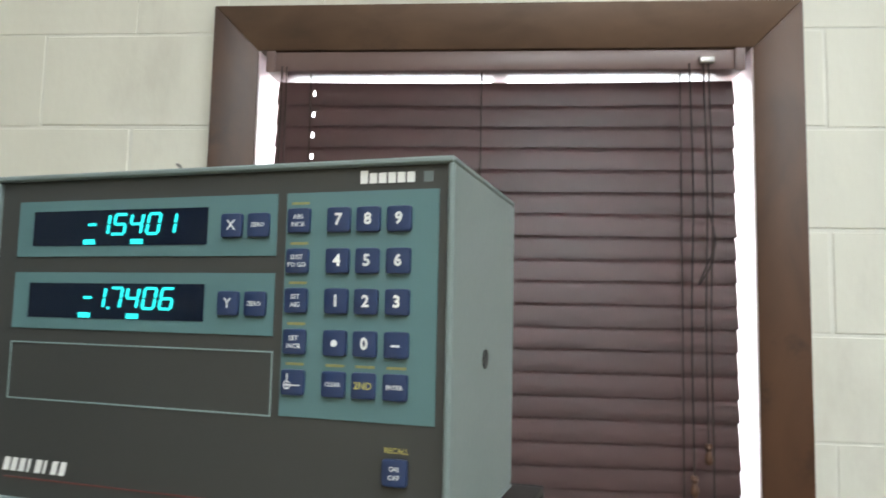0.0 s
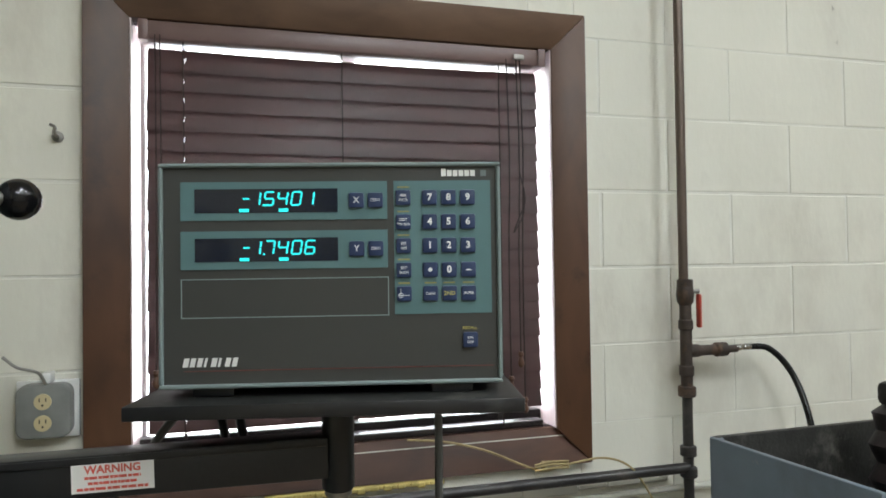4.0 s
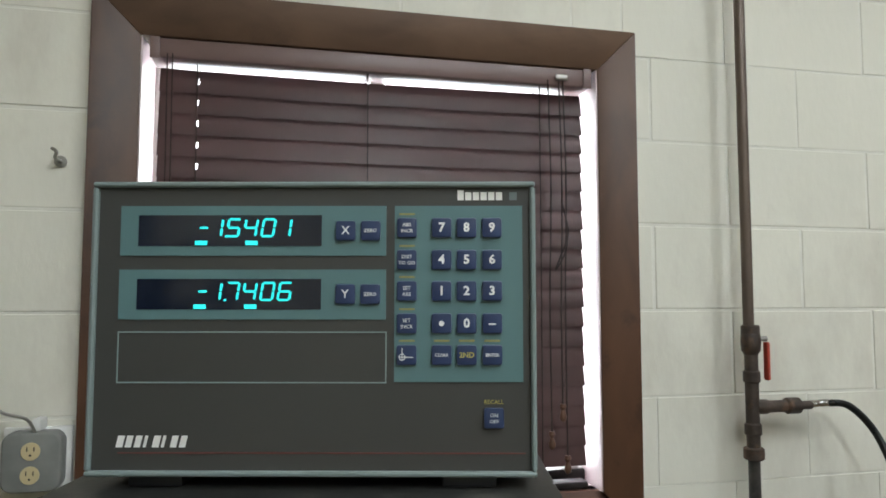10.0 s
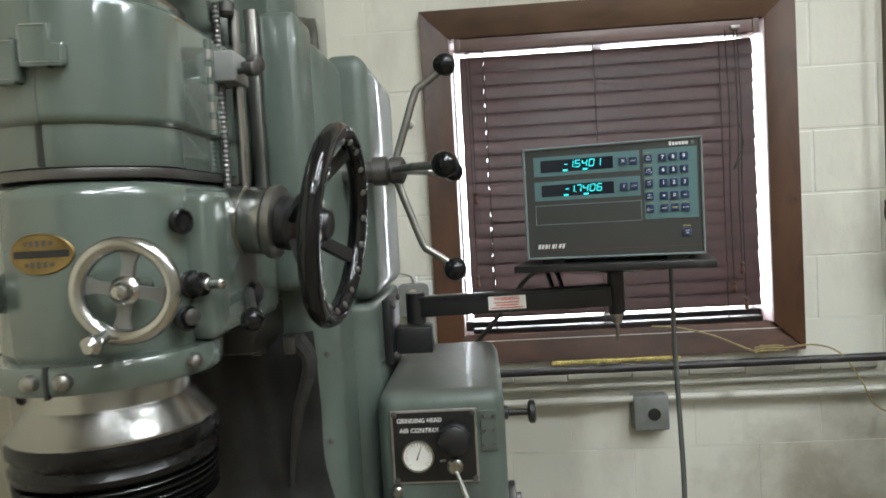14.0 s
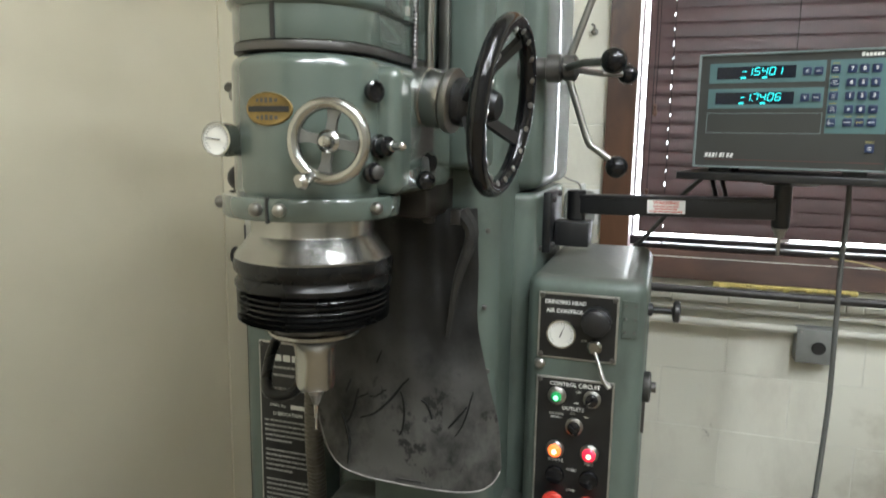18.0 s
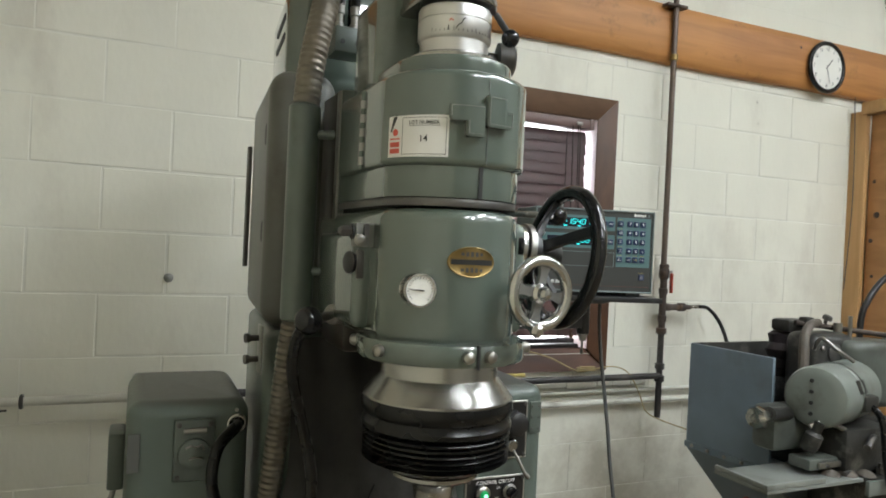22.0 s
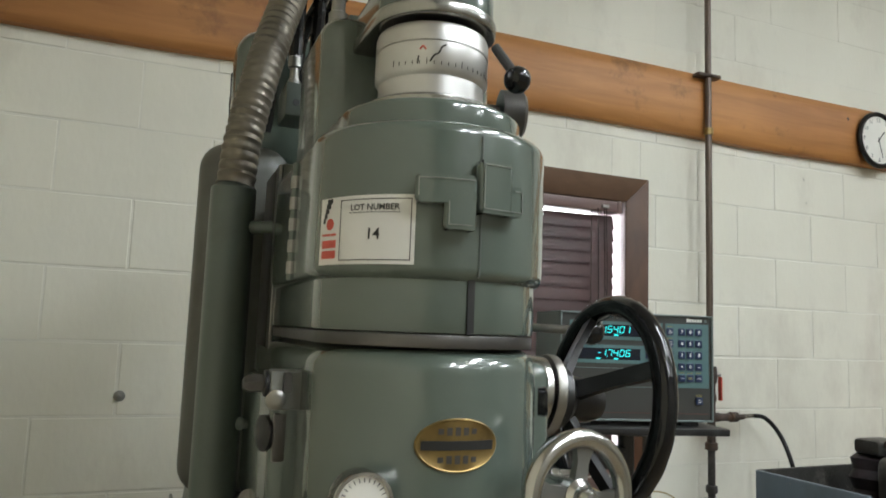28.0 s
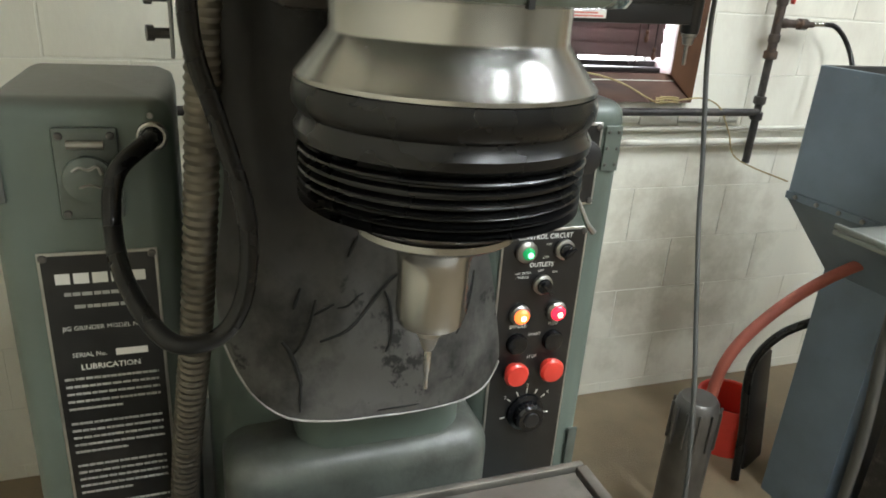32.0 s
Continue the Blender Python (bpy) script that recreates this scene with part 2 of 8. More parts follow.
M["brown_sill"] = grain("dull_sill_wood", (0.030, 0.013, 0.008), (0.105, 0.045, 0.026), 0.66, (1.0, 3.0, 3.0), 5.0, dirt=(0.016, 0.009, 0.007), bump=0.14)
M["brown_worn"] = grain("worn_brown_wood", (0.064, 0.033, 0.019), (0.150, 0.084, 0.049), 0.50, (1.2, 3, 3), 5.0, dirt=(0.06, 0.032, 0.024), bump=0.12)
M["slat"] = mat("brown_slat", (0.075, 0.041, 0.038), 0.38, vary=0.10, scale=5, bump=0.02, island=0.08)
M["valance"] = mat("valance", (0.15, 0.095, 0.088), 0.4, vary=0.08, scale=4, bump=0.03)
M["cord"] = mat("brown_cord", (0.030, 0.018, 0.015), 0.8, bump=0)
M["beam"] = grain("orange_beam", (0.27, 0.105, 0.030), (0.50, 0.230, 0.070), 0.5, (0.7, 6, 8), 3.0, dirt=(0.11, 0.05, 0.022), bump=0.12)
M["post"] = grain("raw_post", (0.32, 0.17, 0.065), (0.50, 0.30, 0.13), 0.6, (8, 8, 0.7), 3.0)
M["ply"] = grain("plywood", (0.22, 0.10, 0.034), (0.43, 0.215, 0.08), 0.5, (2.0, 2.0, 7.0), 2.5)
M["cream_board"] = mat("cream_board", (0.64, 0.575, 0.40), 0.55, vary=0.06, stain=(0.5, 0.43, 0.29), stain_scale=3, stain_at=0.6)
GREEN = (0.090, 0.115, 0.098)
M["green"] = mat("grey_green_enamel", GREEN, 0.20, vary=0.05, scale=5, bump=0.004, fine=30, coat=1.0,
                 stain=(0.066, 0.079, 0.067), stain_scale=3.5, stain_at=0.56)
M["green_body"] = mat("satin_grey_green_enamel", GREEN, 0.36, vary=0.10, scale=4, bump=0.01, fine=60, coat=0.35,
                      stain=(0.060, 0.070, 0.060), stain_scale=3.5, stain_at=0.56)
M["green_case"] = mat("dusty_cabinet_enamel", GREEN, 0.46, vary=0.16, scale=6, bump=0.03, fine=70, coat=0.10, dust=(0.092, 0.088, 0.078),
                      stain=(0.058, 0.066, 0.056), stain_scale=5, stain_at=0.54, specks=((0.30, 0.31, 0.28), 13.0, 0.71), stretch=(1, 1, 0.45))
M["edge_highlight"] = mat("rubbed_enamel_edge", (0.22, 0.24, 0.215), 0.2, vary=0.3, scale=60, bump=0, coat=0.5)
M["green_worn"] = mat("worn_grey_green_enamel", (0.085, 0.103, 0.089), 0.36, vary=0.12, scale=9, bump=0.04, fine=90,
                      stain=(0.06, 0.066, 0.058), stain_scale=6, stain_at=0.56)
M["green_dusty"] = mat("dusty_enamel_top", (0.085, 0.088, 0.082), 0.6, vary=0.18, scale=8, bump=0.05, stain=(0.14, 0.135, 0.12),
                       stain_scale=5, stain_at=0.6)
M["chrome"] = mat("polished_steel", (0.50, 0.50, 0.485), 0.2, 1.0, vary=0.05, scale=20, bump=0.01)
M["brushed"] = mat("brushed_aluminium", (0.37, 0.366, 0.35), 0.25, 1.0, vary=0.04, scale=9, bump=0.0, fine=60)
M["satin"] = mat("satin_dial_metal", (0.58, 0.575, 0.56), 0.36, 1.0, vary=0.05, scale=12, bump=0.0)
M["cast"] = mat("cast_spoke_metal", (0.20, 0.20, 0.19), 0.42, 0.6, vary=0.15, scale=30, bump=0.1)
M["tape"] = mat("taped_hose", (0.010, 0.009, 0.008), 0.5, vary=0.4, scale=30, bump=0.2, fine=60, spec=0.35)
M["cover_grey"] = mat("worn_brownish_enamel", (0.105, 0.108, 0.095), 0.38, vary=0.14, scale=5, bump=0.03, stain=(0.085, 0.078, 0.066), stain_scale=4, stain_at=0.5)
M["steel"] = mat("dull_steel", (0.31, 0.30, 0.28), 0.38, 1.0, vary=0.15, scale=20, bump=0.05)
M["flex"] = mat("flexible_conduit", (0.20, 0.18, 0.145), 0.45, 0.8, vary=0.25, scale=14, bump=0.1)
M["flex_grime"] = mat("oily_conduit", (0.115, 0.102, 0.080), 0.42, 0.6, vary=0.3, scale=10, bump=0.1)
M["dark_steel"] = mat("dark_steel", (0.12, 0.115, 0.11), 0.4, 0.8, vary=0.2, scale=14, bump=0.05)
M["black"] = mat("black_plastic", (0.006, 0.006, 0.007), 0.14, vary=0.1, bump=0.0, coat=0.1, spec=0.4)
M["black_paint"] = mat("black_paint", (0.012, 0.012, 0.013), 0.36, vary=0.25, scale=14, bump=0.05, stain=(0.05, 0.05, 0.05),
                       stain_scale=9, stain_at=0.62)
M["tray"] = mat("dusty_black_tray", (0.014, 0.014, 0.013), 0.45, vary=0.3, scale=10, bump=0.05, stain=(0.055, 0.052, 0.044), stain_scale=12,
                stain_at=0.56)
M["rubber"] = mat("black_rubber", (0.004, 0.004, 0.004), 0.27, vary=0.15, scale=9, bump=0.0, fine=18, spec=0.34)
M["apron"] = mat("smeared_black_sheet", (0.013, 0.0125, 0.012), 0.6, vary=0.4, scale=7, bump=0.10, fine=40,
                 stain=(0.14, 0.135, 0.124), stain_scale=5.5, stain_at=0.36, band=(1.08, 1.28), specks=((0.03, 0.029, 0.027), 16.0, 0.585), stretch=(1.1, 1.0, 0.9))
M["crease"] = mat("dark_crease", (0.014, 0.014, 0.013), 0.7, vary=0.2, scale=30, bump=0, spec=0.2)
M["apron_edge"] = mat("worn_sheet_edge", (0.26, 0.25, 0.235), 0.6, vary=0.5, scale=30, bump=0.1)
M["slate"] = mat("charcoal_fascia", (0.041, 0.042, 0.039), 0.45, vary=0.05, scale=4, bump=0.02, fine=300)
M["teal"] = mat("teal_keypad", (0.085, 0.165, 0.17), 0.4, vary=0.05, scale=9, bump=0.01)
M["case"] = mat("grey_green_case", (0.16, 0.20, 0.195), 0.45, vary=0.05, scale=5, bump=0.05, fine=220)
M["key"] = mat("navy_key", (0.017, 0.032, 0.085), 0.32, vary=0.12, scale=40, bump=0.0)
M["display"] = mat("dark_display", (0.006, 0.010, 0.022), 0.12, vary=0.1, bump=0)
M["digit"] = mat("lit_digit", (0.02, 0.3, 0.3), 0.4, bump=0, emit=(0.02, 0.86, 0.84), power=1.35)
M["white_ink"] = mat("white_ink", (0.72, 0.72, 0.69), 0.5, vary=0.06, bump=0)
M["teal_ink"] = mat("teal_ink", (0.20, 0.28, 0.27), 0.5, vary=0.06, bump=0)
M["dim_yellow"] = mat("dim_yellow_print", (0.23, 0.215, 0.08), 0.5, vary=0.3, scale=200, bump=0)
M["plate_print"] = mat("plate_print", (0.36, 0.36, 0.34), 0.5, vary=0.15, scale=60, bump=0)
M["grey_ink"] = mat("grey_ink", (0.12, 0.15, 0.15), 0.5, bump=0)
M["yellow_ink"] = mat("yellow_ink", (0.42, 0.37, 0.10), 0.5, vary=0.2, scale=60, bump=0)
M["red_ink"] = mat("red_ink", (0.62, 0.10, 0.07), 0.5, vary=0.15, scale=60, bump=0)
M["dark_red_ink"] = mat("dark_red_line", (0.12, 0.035, 0.03), 0.5, bump=0)
M["black_ink"] = mat("black_ink", (0.015, 0.015, 0.015), 0.5, bump=0)
M["paper"] = mat("white_sticker", (0.76, 0.75, 0.72), 0.5, vary=0.04, scale=15, bump=0.01)
M["dial"] = mat("white_dial", (0.74, 0.73, 0.68), 0.4, vary=0.04, bump=0)
M["gold"] = mat("brass_badge", (0.26, 0.18, 0.068), 0.42, 0.8, vary=0.25, scale=40, bump=0.05, stain=(0.09, 0.066, 0.035), stain_scale=30, stain_at=0.55)
M["plate_black"] = mat("black_name_plate", (0.010, 0.010, 0.010), 0.35, vary=0.3, scale=30, bump=0.02)
M["plate_edge"] = mat("plate_edge", (0.42, 0.41, 0.38), 0.4, 0.9, vary=0.2, scale=30, bump=0.02)
M["red_button"] = mat("red_button", (0.62, 0.045, 0.03), 0.3, vary=0.08, bump=0, coat=0.3)
M["red_handle"] = mat("red_handle", (0.42, 0.05, 0.03), 0.4, vary=0.15, scale=30, bump=0.02)
M["lamp_green"] = mat("lit_green_lens", (0.02, 0.2, 0.06), 0.2, bump=0, emit=(0.03, 0.9, 0.3), power=0.22)
M["green_core"] = mat("green_lamp_core", (0.3, 0.8, 0.5), 0.3, bump=0, emit=(0.25, 1.0, 0.5), power=2.2)
M["lamp_orange"] = mat("lit_orange_lens", (0.5, 0.1, 0.03), 0.2, bump=0, emit=(1.0, 0.16, 0.03), power=2.2)
M["lamp_red"] = mat("lit_red_lens", (0.5, 0.02, 0.05), 0.2, bump=0, emit=(1.0, 0.02, 0.05), power=1.5)
M["lamp_core"] = mat("lamp_core", (0.8, 0.6, 0.4), 0.3, bump=0, emit=(1.0, 0.62, 0.35), power=4.0)
M["rust"] = mat("rusty_pipe", (0.062, 0.046, 0.038), 0.55, 0.35, vary=0.4, scale=20, bump=0.2, stain=(0.15, 0.085, 0.05), stain_scale=18, stain_at=0.54)
M["grey_pipe"] = mat("brown_grey_pipe", (0.12, 0.09, 0.072), 0.4, 0.4, vary=0.15, scale=10, bump=0.05)
M["conduit_paint"] = mat("painted_conduit", (0.42, 0.40, 0.33), 0.42, vary=0.12, scale=9, bump=0.05, stain=(0.30, 0.28, 0.23), stain_scale=6, stain_at=0.55)
M["dark_pipe"] = mat("dark_pipe", (0.035, 0.033, 0.033), 0.38, 0.3, vary=0.3, scale=12, bump=0.08, stain=(0.1, 0.09, 0.08), stain_scale=8)
M["white_pipe"] = mat("painted_conduit", (0.55, 0.54, 0.48), 0.45, vary=0.1, scale=10, bump=0.05, stain=(0.3, 0.27, 0.22), stain_scale=6, stain_at=0.58)
M["galv"] = mat("galvanised_conduit", (0.36, 0.35, 0.32), 0.42, 0.6, vary=0.15, scale=8, bump=0.03)
M["box_grey"] = mat("grey_electrical_box", (0.20, 0.205, 0.195), 0.45, vary=0.15, scale=18, bump=0.05)
M["almond"] = mat("almond_socket", (0.55, 0.46, 0.27), 0.4, vary=0.08, bump=0)
M["tan_cord"] = mat("tan_cord", (0.33, 0.26, 0.12), 0.7, vary=0.2, scale=30, bump=0.05)
M["foam"] = mat("yellow_filler", (0.52, 0.42, 0.14), 0.8, vary=0.3, scale=30, bump=0.6, fine=40)
M["grey_cable"] = mat("grey_cable", (0.06, 0.06, 0.055), 0.5, vary=0.1, bump=0)
M["blue"] = mat("grey_blue_enamel", (0.115, 0.150, 0.180), 0.4, vary=0.16, scale=6, bump=0.04, fine=80, stain=(0.09, 0.11, 0.125),
                stain_scale=4, stain_at=0.55, specks=((0.2, 0.21, 0.21), 26.0, 0.70))
M["motor_grey"] = mat("pale_grey_motor", (0.19, 0.20, 0.183), 0.4, vary=0.12, scale=8, bump=0.05, stain=(0.12, 0.12, 0.105), stain_scale=7, stain_at=0.5, specks=((0.36, 0.36, 0.33), 20.0, 0.68))
M["motor_green"] = mat("worn_green_grey_motor", (0.155, 0.172, 0.155), 0.34, vary=0.14, scale=7, bump=0.05, coat=0.15, stain=(0.085, 0.08, 0.064), stain_scale=5, stain_at=0.56, specks=((0.30, 0.30, 0.27), 22.0, 0.70))
M["sash"] = mat("dark_sash_paint", (0.013, 0.010, 0.010), 0.34, vary=0.2, scale=8, bump=0.04)
M["belt"] = mat("dusty_brown_belt", (0.085, 0.070, 0.056), 0.6, vary=0.25, scale=20, bump=0.2)
M["boot"] = mat("perished_rubber", (0.020, 0.015, 0.017), 0.55, vary=0.4, scale=18, bump=0.5, fine=40, spec=0.3)
# greasy iron; also the guard's inner sheets, darkened for shade
M["grime_and_shade"] = mat("greasy_iron", (0.034, 0.033, 0.030), 0.42, 0.3, vary=0.4, scale=16, bump=0.3, stain=(0.15, 0.145, 0.125), stain_scale=12, stain_at=0.54)
M["greasy_green"] = mat("greasy_green_casting", (0.085, 0.094, 0.082), 0.38, vary=0.25, scale=10, bump=0.12, stain=(0.05, 0.05, 0.045), stain_scale=8, stain_at=0.5)
M["red_hose"] = mat("red_hose", (0.30, 0.075, 0.05), 0.55, vary=0.2, scale=14, bump=0.05)
M["glass"] = mat("window_glass", (0.9, 0.95, 0.95), 0.03, bump=0)
M["glass"].node_tree.nodes["Principled BSDF"].inputs["Transmission Weight"].default_value = 1.0
M["daylight"] = mat("bright_daylight", (0.9, 0.9, 0.95), 0.9, bump=0, emit=(0.93, 0.95, 1.0), power=8.5)
M["tube"] = mat("lit_tube", (0.9, 0.9, 0.9), 0.4, bump=0, emit=(0.93, 0.965, 0.985), power=34.0)
M["white_metal"] = mat("white_metal", (0.7, 0.7, 0.68), 0.45, bump=0.02)
M["reveal"] = mat("pale_reveal", (0.62, 0.5, 0.5), 0.4, vary=0.1, scale=8, bump=0.03)
# near-black for the greased way and for painted shade at the throat
M["grease_and_shade"] = mat("greased_way", (0.022, 0.018, 0.015), 0.35, 0.2, vary=0.3, scale=14, bump=0.05)
M["table_iron"] = mat("ground_iron_table", (0.23, 0.215, 0.19), 0.42, 0.75, vary=0.22, scale=9, bump=0.05, stain=(0.11, 0.10, 0.085), stain_scale=7)


# ---- mesh helpers ----
def bm_new():
    return bmesh.new()


def finish(name, bm, material, smooth=35):
    me = bpy.data.meshes.new(name)
    bmesh.ops.recalc_face_normals(bm, faces=bm.faces)
    bm.to_mesh(me)
    bm.free()
    me.materials.append(material)
    if smooth:
        me.shade_smooth()
        me.set_sharp_from_angle(angle=radians(smooth))
    return me


def thing(name, label, category, where=(0, 0, 0), rz=0.0, group="", kind=""):
    ob = new(name)
    ob.matrix_world = pose(*where, 0, 0, rz)
    ob.empty_display_size = 0.05
    return tagged(ob, label, category, group, kind)


def part(name, bm, material, parent, label="", smooth=35):
    me = bm if isinstance(bm, bpy.types.Mesh) else finish(name, bm, material, smooth)
    ob = new(name, me)
    ob.parent = parent
    if label:
        ob["label"] = label
    return ob


def lone(name, bm, material, label, category, kind="", group="", smooth=35):
    ob = new(name, finish(name, bm, material, smooth))
    return tagged(ob, label, category, group, kind)


def box(bm, x0, x1, y0, y1, z0, z1, bevel=0.0, seg=2):
    vs = [bm.verts.new((x, y, z)) for x in (x0, x1) for y in (y0, y1) for z in (z0, z1)]
    fs = [bm.faces.new([vs[i] for i in f]) for f in ((0, 1, 3, 2), (4, 6, 7, 5), (0, 4, 5, 1), (2, 3, 7, 6), (0, 2, 6, 4), (1, 5, 7, 3))]
    if bevel:
        es = {e for f in fs for e in f.edges}
        bmesh.ops.bevel(bm, geom=list(es), offset=bevel, segments=seg, profile=0.5, affect="EDGES")
    return bm


def ring_loft(bm, rings, cap0=True, cap1=True):
    loops = [[bm.verts.new(p) for p in r] for r in rings]
    n = len(loops[0])
    for a, b in zip(loops, loops[1:]):
        for i in range(n):
            bm.faces.new((a[i], a[(i + 1) % n], b[(i + 1) % n], b[i]))
    if cap0:
        bm.faces.new(loops[0][::-1])
    if cap1:
        bm.faces.new(loops[-1])
    return bm


def frame_of(axis):
    a = Vector(axis).normalized()
    u = a.orthogonal().normalized() if abs(a.z) < 0.999 else Vector((1, 0, 0))
    return a, u, a.cross(u)


def lathe(bm, prof, centre=(0, 0, 0), axis=(0, 0, 1), seg=40):
    """Turned shape: prof is a list of (radius, distance along the axis)."""
    a, u, v = frame_of(axis)
    c = Vector(centre)
    rings = []
    for r, h in prof:
        r = max(r, 0.0004)
        rings.append([c + a * h + (u * math.cos(t) + v * math.sin(t)) * r for t in (2 * math.pi * i / seg for i in range(seg))])
    return ring_loft(bm, rings)


def rod(bm, p, q, r, r2=None, seg=16):
    p, q = Vector(p), Vector(q)
    return lathe(bm, [(r, 0), (r if r2 is None else r2, (q - p).length)], p, q - p, seg)


def ball(bm, c, r, seg=20):
    n = max(8, seg // 2)
    return lathe(bm, [(r * math.sin(math.pi * i / n), -r * math.cos(math.pi * i / n)) for i in range(n + 1)], c, (0, 0, 1), seg)


def smooth_path(pts, steps=8):
    pts = [Vector(p) for p in pts]
    if len(pts) < 3:
        return pts
    ext = [pts[0] * 2 - pts[1]] + pts + [pts[-1] * 2 - pts[-2]]
    out = []
    for i in range(1, len(ext) - 2):
        p0, p1, p2, p3 = ext[i - 1 : i + 3]
        for k in range(steps):
            t = k / steps
            out.append(0.5 * ((2 * p1) + (p2 - p0) * t + (2 * p0 - 5 * p1 + 4 * p2 - p3) * t * t + (3 * p1 - p0 - 3 * p2 + p3) * t ** 3))
    return out + [pts[-1]]


def tube(bm, pts, r, seg=12, steps=8, ribs=None):
    """A hose or cable along a smooth line; ribs: (pitch, depth) for a corrugated one."""
    line = smooth_path(pts, steps)
    if ribs:
        dense, acc = [], 0.0
        for a, b in zip(line, line[1:]):
            n = max(1, int((b - a).length / (ribs[0] / 4)))
            dense += [a.lerp(b, i / n) for i in range(n)]
        line = dense + [line[-1]]
    rings, dist, up = [], 0.0, None
    for i, p in enumerate(line):
        d = (line[min(i + 1, len(line) - 1)] - line[max(i - 1, 0)]).normalized()
        up = d.orthogonal() if up is None else up - d * up.dot(d)
        up.normalize()
        v = d.cross(up)
        if i:
            dist += (p - line[i - 1]).length
        rr = r(i / (len(line) - 1)) if callable(r) else r
        if ribs:
            rr += ribs[1] * math.cos(2 * math.pi * dist / ribs[0])
        rings.append([p + (up * math.cos(t) + v * math.sin(t)) * rr for t in (2 * math.pi * k / seg for k in range(seg))])
    return ring_loft(bm, rings)


def torus(bm, c, axis, R, r, seg=48, sub=14, bulge=None):
    a, u, v = frame_of(axis)
    c = Vector(c)
    loops = []
    for i in range(seg):
        t = 2 * math.pi * i / seg
        d = u * math.cos(t) + v * math.sin(t)
        rr = r if bulge is None else r * bulge(t)
        loops.append([bm.verts.new(c + d * (R + rr * math.cos(s)) + a * rr * math.sin(s)) for s in (2 * math.pi * k / sub for k in range(sub))])
    for i in range(seg):
        a1, b1 = loops[i], loops[(i + 1) % seg]
        for k in range(sub):
            bm.faces.new((a1[k], b1[k], b1[(k + 1) % sub], a1[(k + 1) % sub]))
    return bm


def slab(bm, outline, z0, z1, rounds=0.0, steps=4):
    """A plan outline raised from z0 to z1, its upper and lower rims rounded by rounds."""
    n = len(outline)
    cx, cy = sum(p[0] for p in outline) / n, sum(p[1] for p in outline) / n

    def inset(d):
        res = []
        for i in range(n):
            p, q, s = (Vector(outline[(i + k) % n]) for k in (-1, 0, 1))
            e1, e2 = (q - p).normalized(), (s - q).normalized()
            nn = Vector((-(e1 + e2).y, (e1 + e2).x)).normalized()
            res.append(q + nn * d)
        return res

    prof = []
    if rounds:
        for k in range(steps + 1):
            t = math.pi / 2 * k / steps
            prof.append((rounds * (1 - math.sin(t)), z0 + rounds * (1 - math.cos(t))))
        for k in range(steps + 1):
            t = math.pi / 2 * k / steps
            prof.append((rounds * (1 - math.cos(t)), z1 - rounds * (1 - math.sin(t))))
    else:
        prof = [(0, z0), (0, z1)]
    return ring_loft(bm, [[Vector((p.x, p.y, z)) for p in inset(d)] for d, z in prof])


def d_plan(cx, cy, r, back, seg=28, half=None):
    """Round in front (towards -y), straight sides running to the plane y = back."""
    half = r if half is None else half
    pts = [(cx + r * math.cos(t), cy + r * math.sin(t)) for t in (math.pi + math.pi * i / seg for i in range(seg + 1))]
    return [*pts, (cx + half, back), (cx - half, back)]


def round_plan(x0, x1, y0, y1, r, seg=6):
    pts = []
    for cx, cy, a in ((x1 - r, y1 - r, 0), (x0 + r, y1 - r, 90), (x0 + r, y0 + r, 180), (x1 - r, y0 + r, 270)):
        pts += [(cx + r * math.cos(radians(a + 90 * k / seg)), cy + r * math.sin(radians(a + 90 * k / seg))) for k in range(seg + 1)]
    return pts


LETTERS = {}


def letters(body, size, wide=1.0, align="CENTER", bold=0.0):
    """Flat lettering in the xz plane, facing -y, as a mesh."""
    cu = bpy.data.curves.new("lettering", "FONT")
    cu.body, cu.size, cu.align_x, cu.align_y, cu.offset = body, size, align, "CENTER", bold
    cu.resolution_u = 2
    ob = new("lettering", cu)
    bpy.context.view_layer.update()
    me = bpy.data.meshes.new_from_object(ob.evaluated_get(bpy.context.evaluated_depsgraph_get()))
    bpy.data.objects.remove(ob)
    bpy.data.curves.remove(cu)
    me.materials.clear()
    me.transform(Matrix.Diagonal((wide, 1, 1, 1)))
    me.transform(Matrix.Rotation(radians(90), 4, "X"))
    return me


def text(name, body, size, where, material, parent, wide=1.0, align="CENTER", bold=0.0, turn=0.0):
    me = letters(body, size, wide, align, bold)
    me.materials.append(material)
    ob = new(name, me)
    ob.parent = parent
    ob.matrix_local = pose(*where, 0, 0, turn)
    return ob


def bars(rng, x0, x1, z, h, y, words=0):
    """Unreadable writing: a broken line of thin bars."""
    bm = bm_new()
    x = x0
    while x < x1:
        w = min(rng.uniform(0.35, 1.0) * (x1 - x0) / max(words, 3), x1 - x)
        box(bm, x, x + w * 0.86, y - 0.0003, y, z, z + h)
        x += w
    return bm

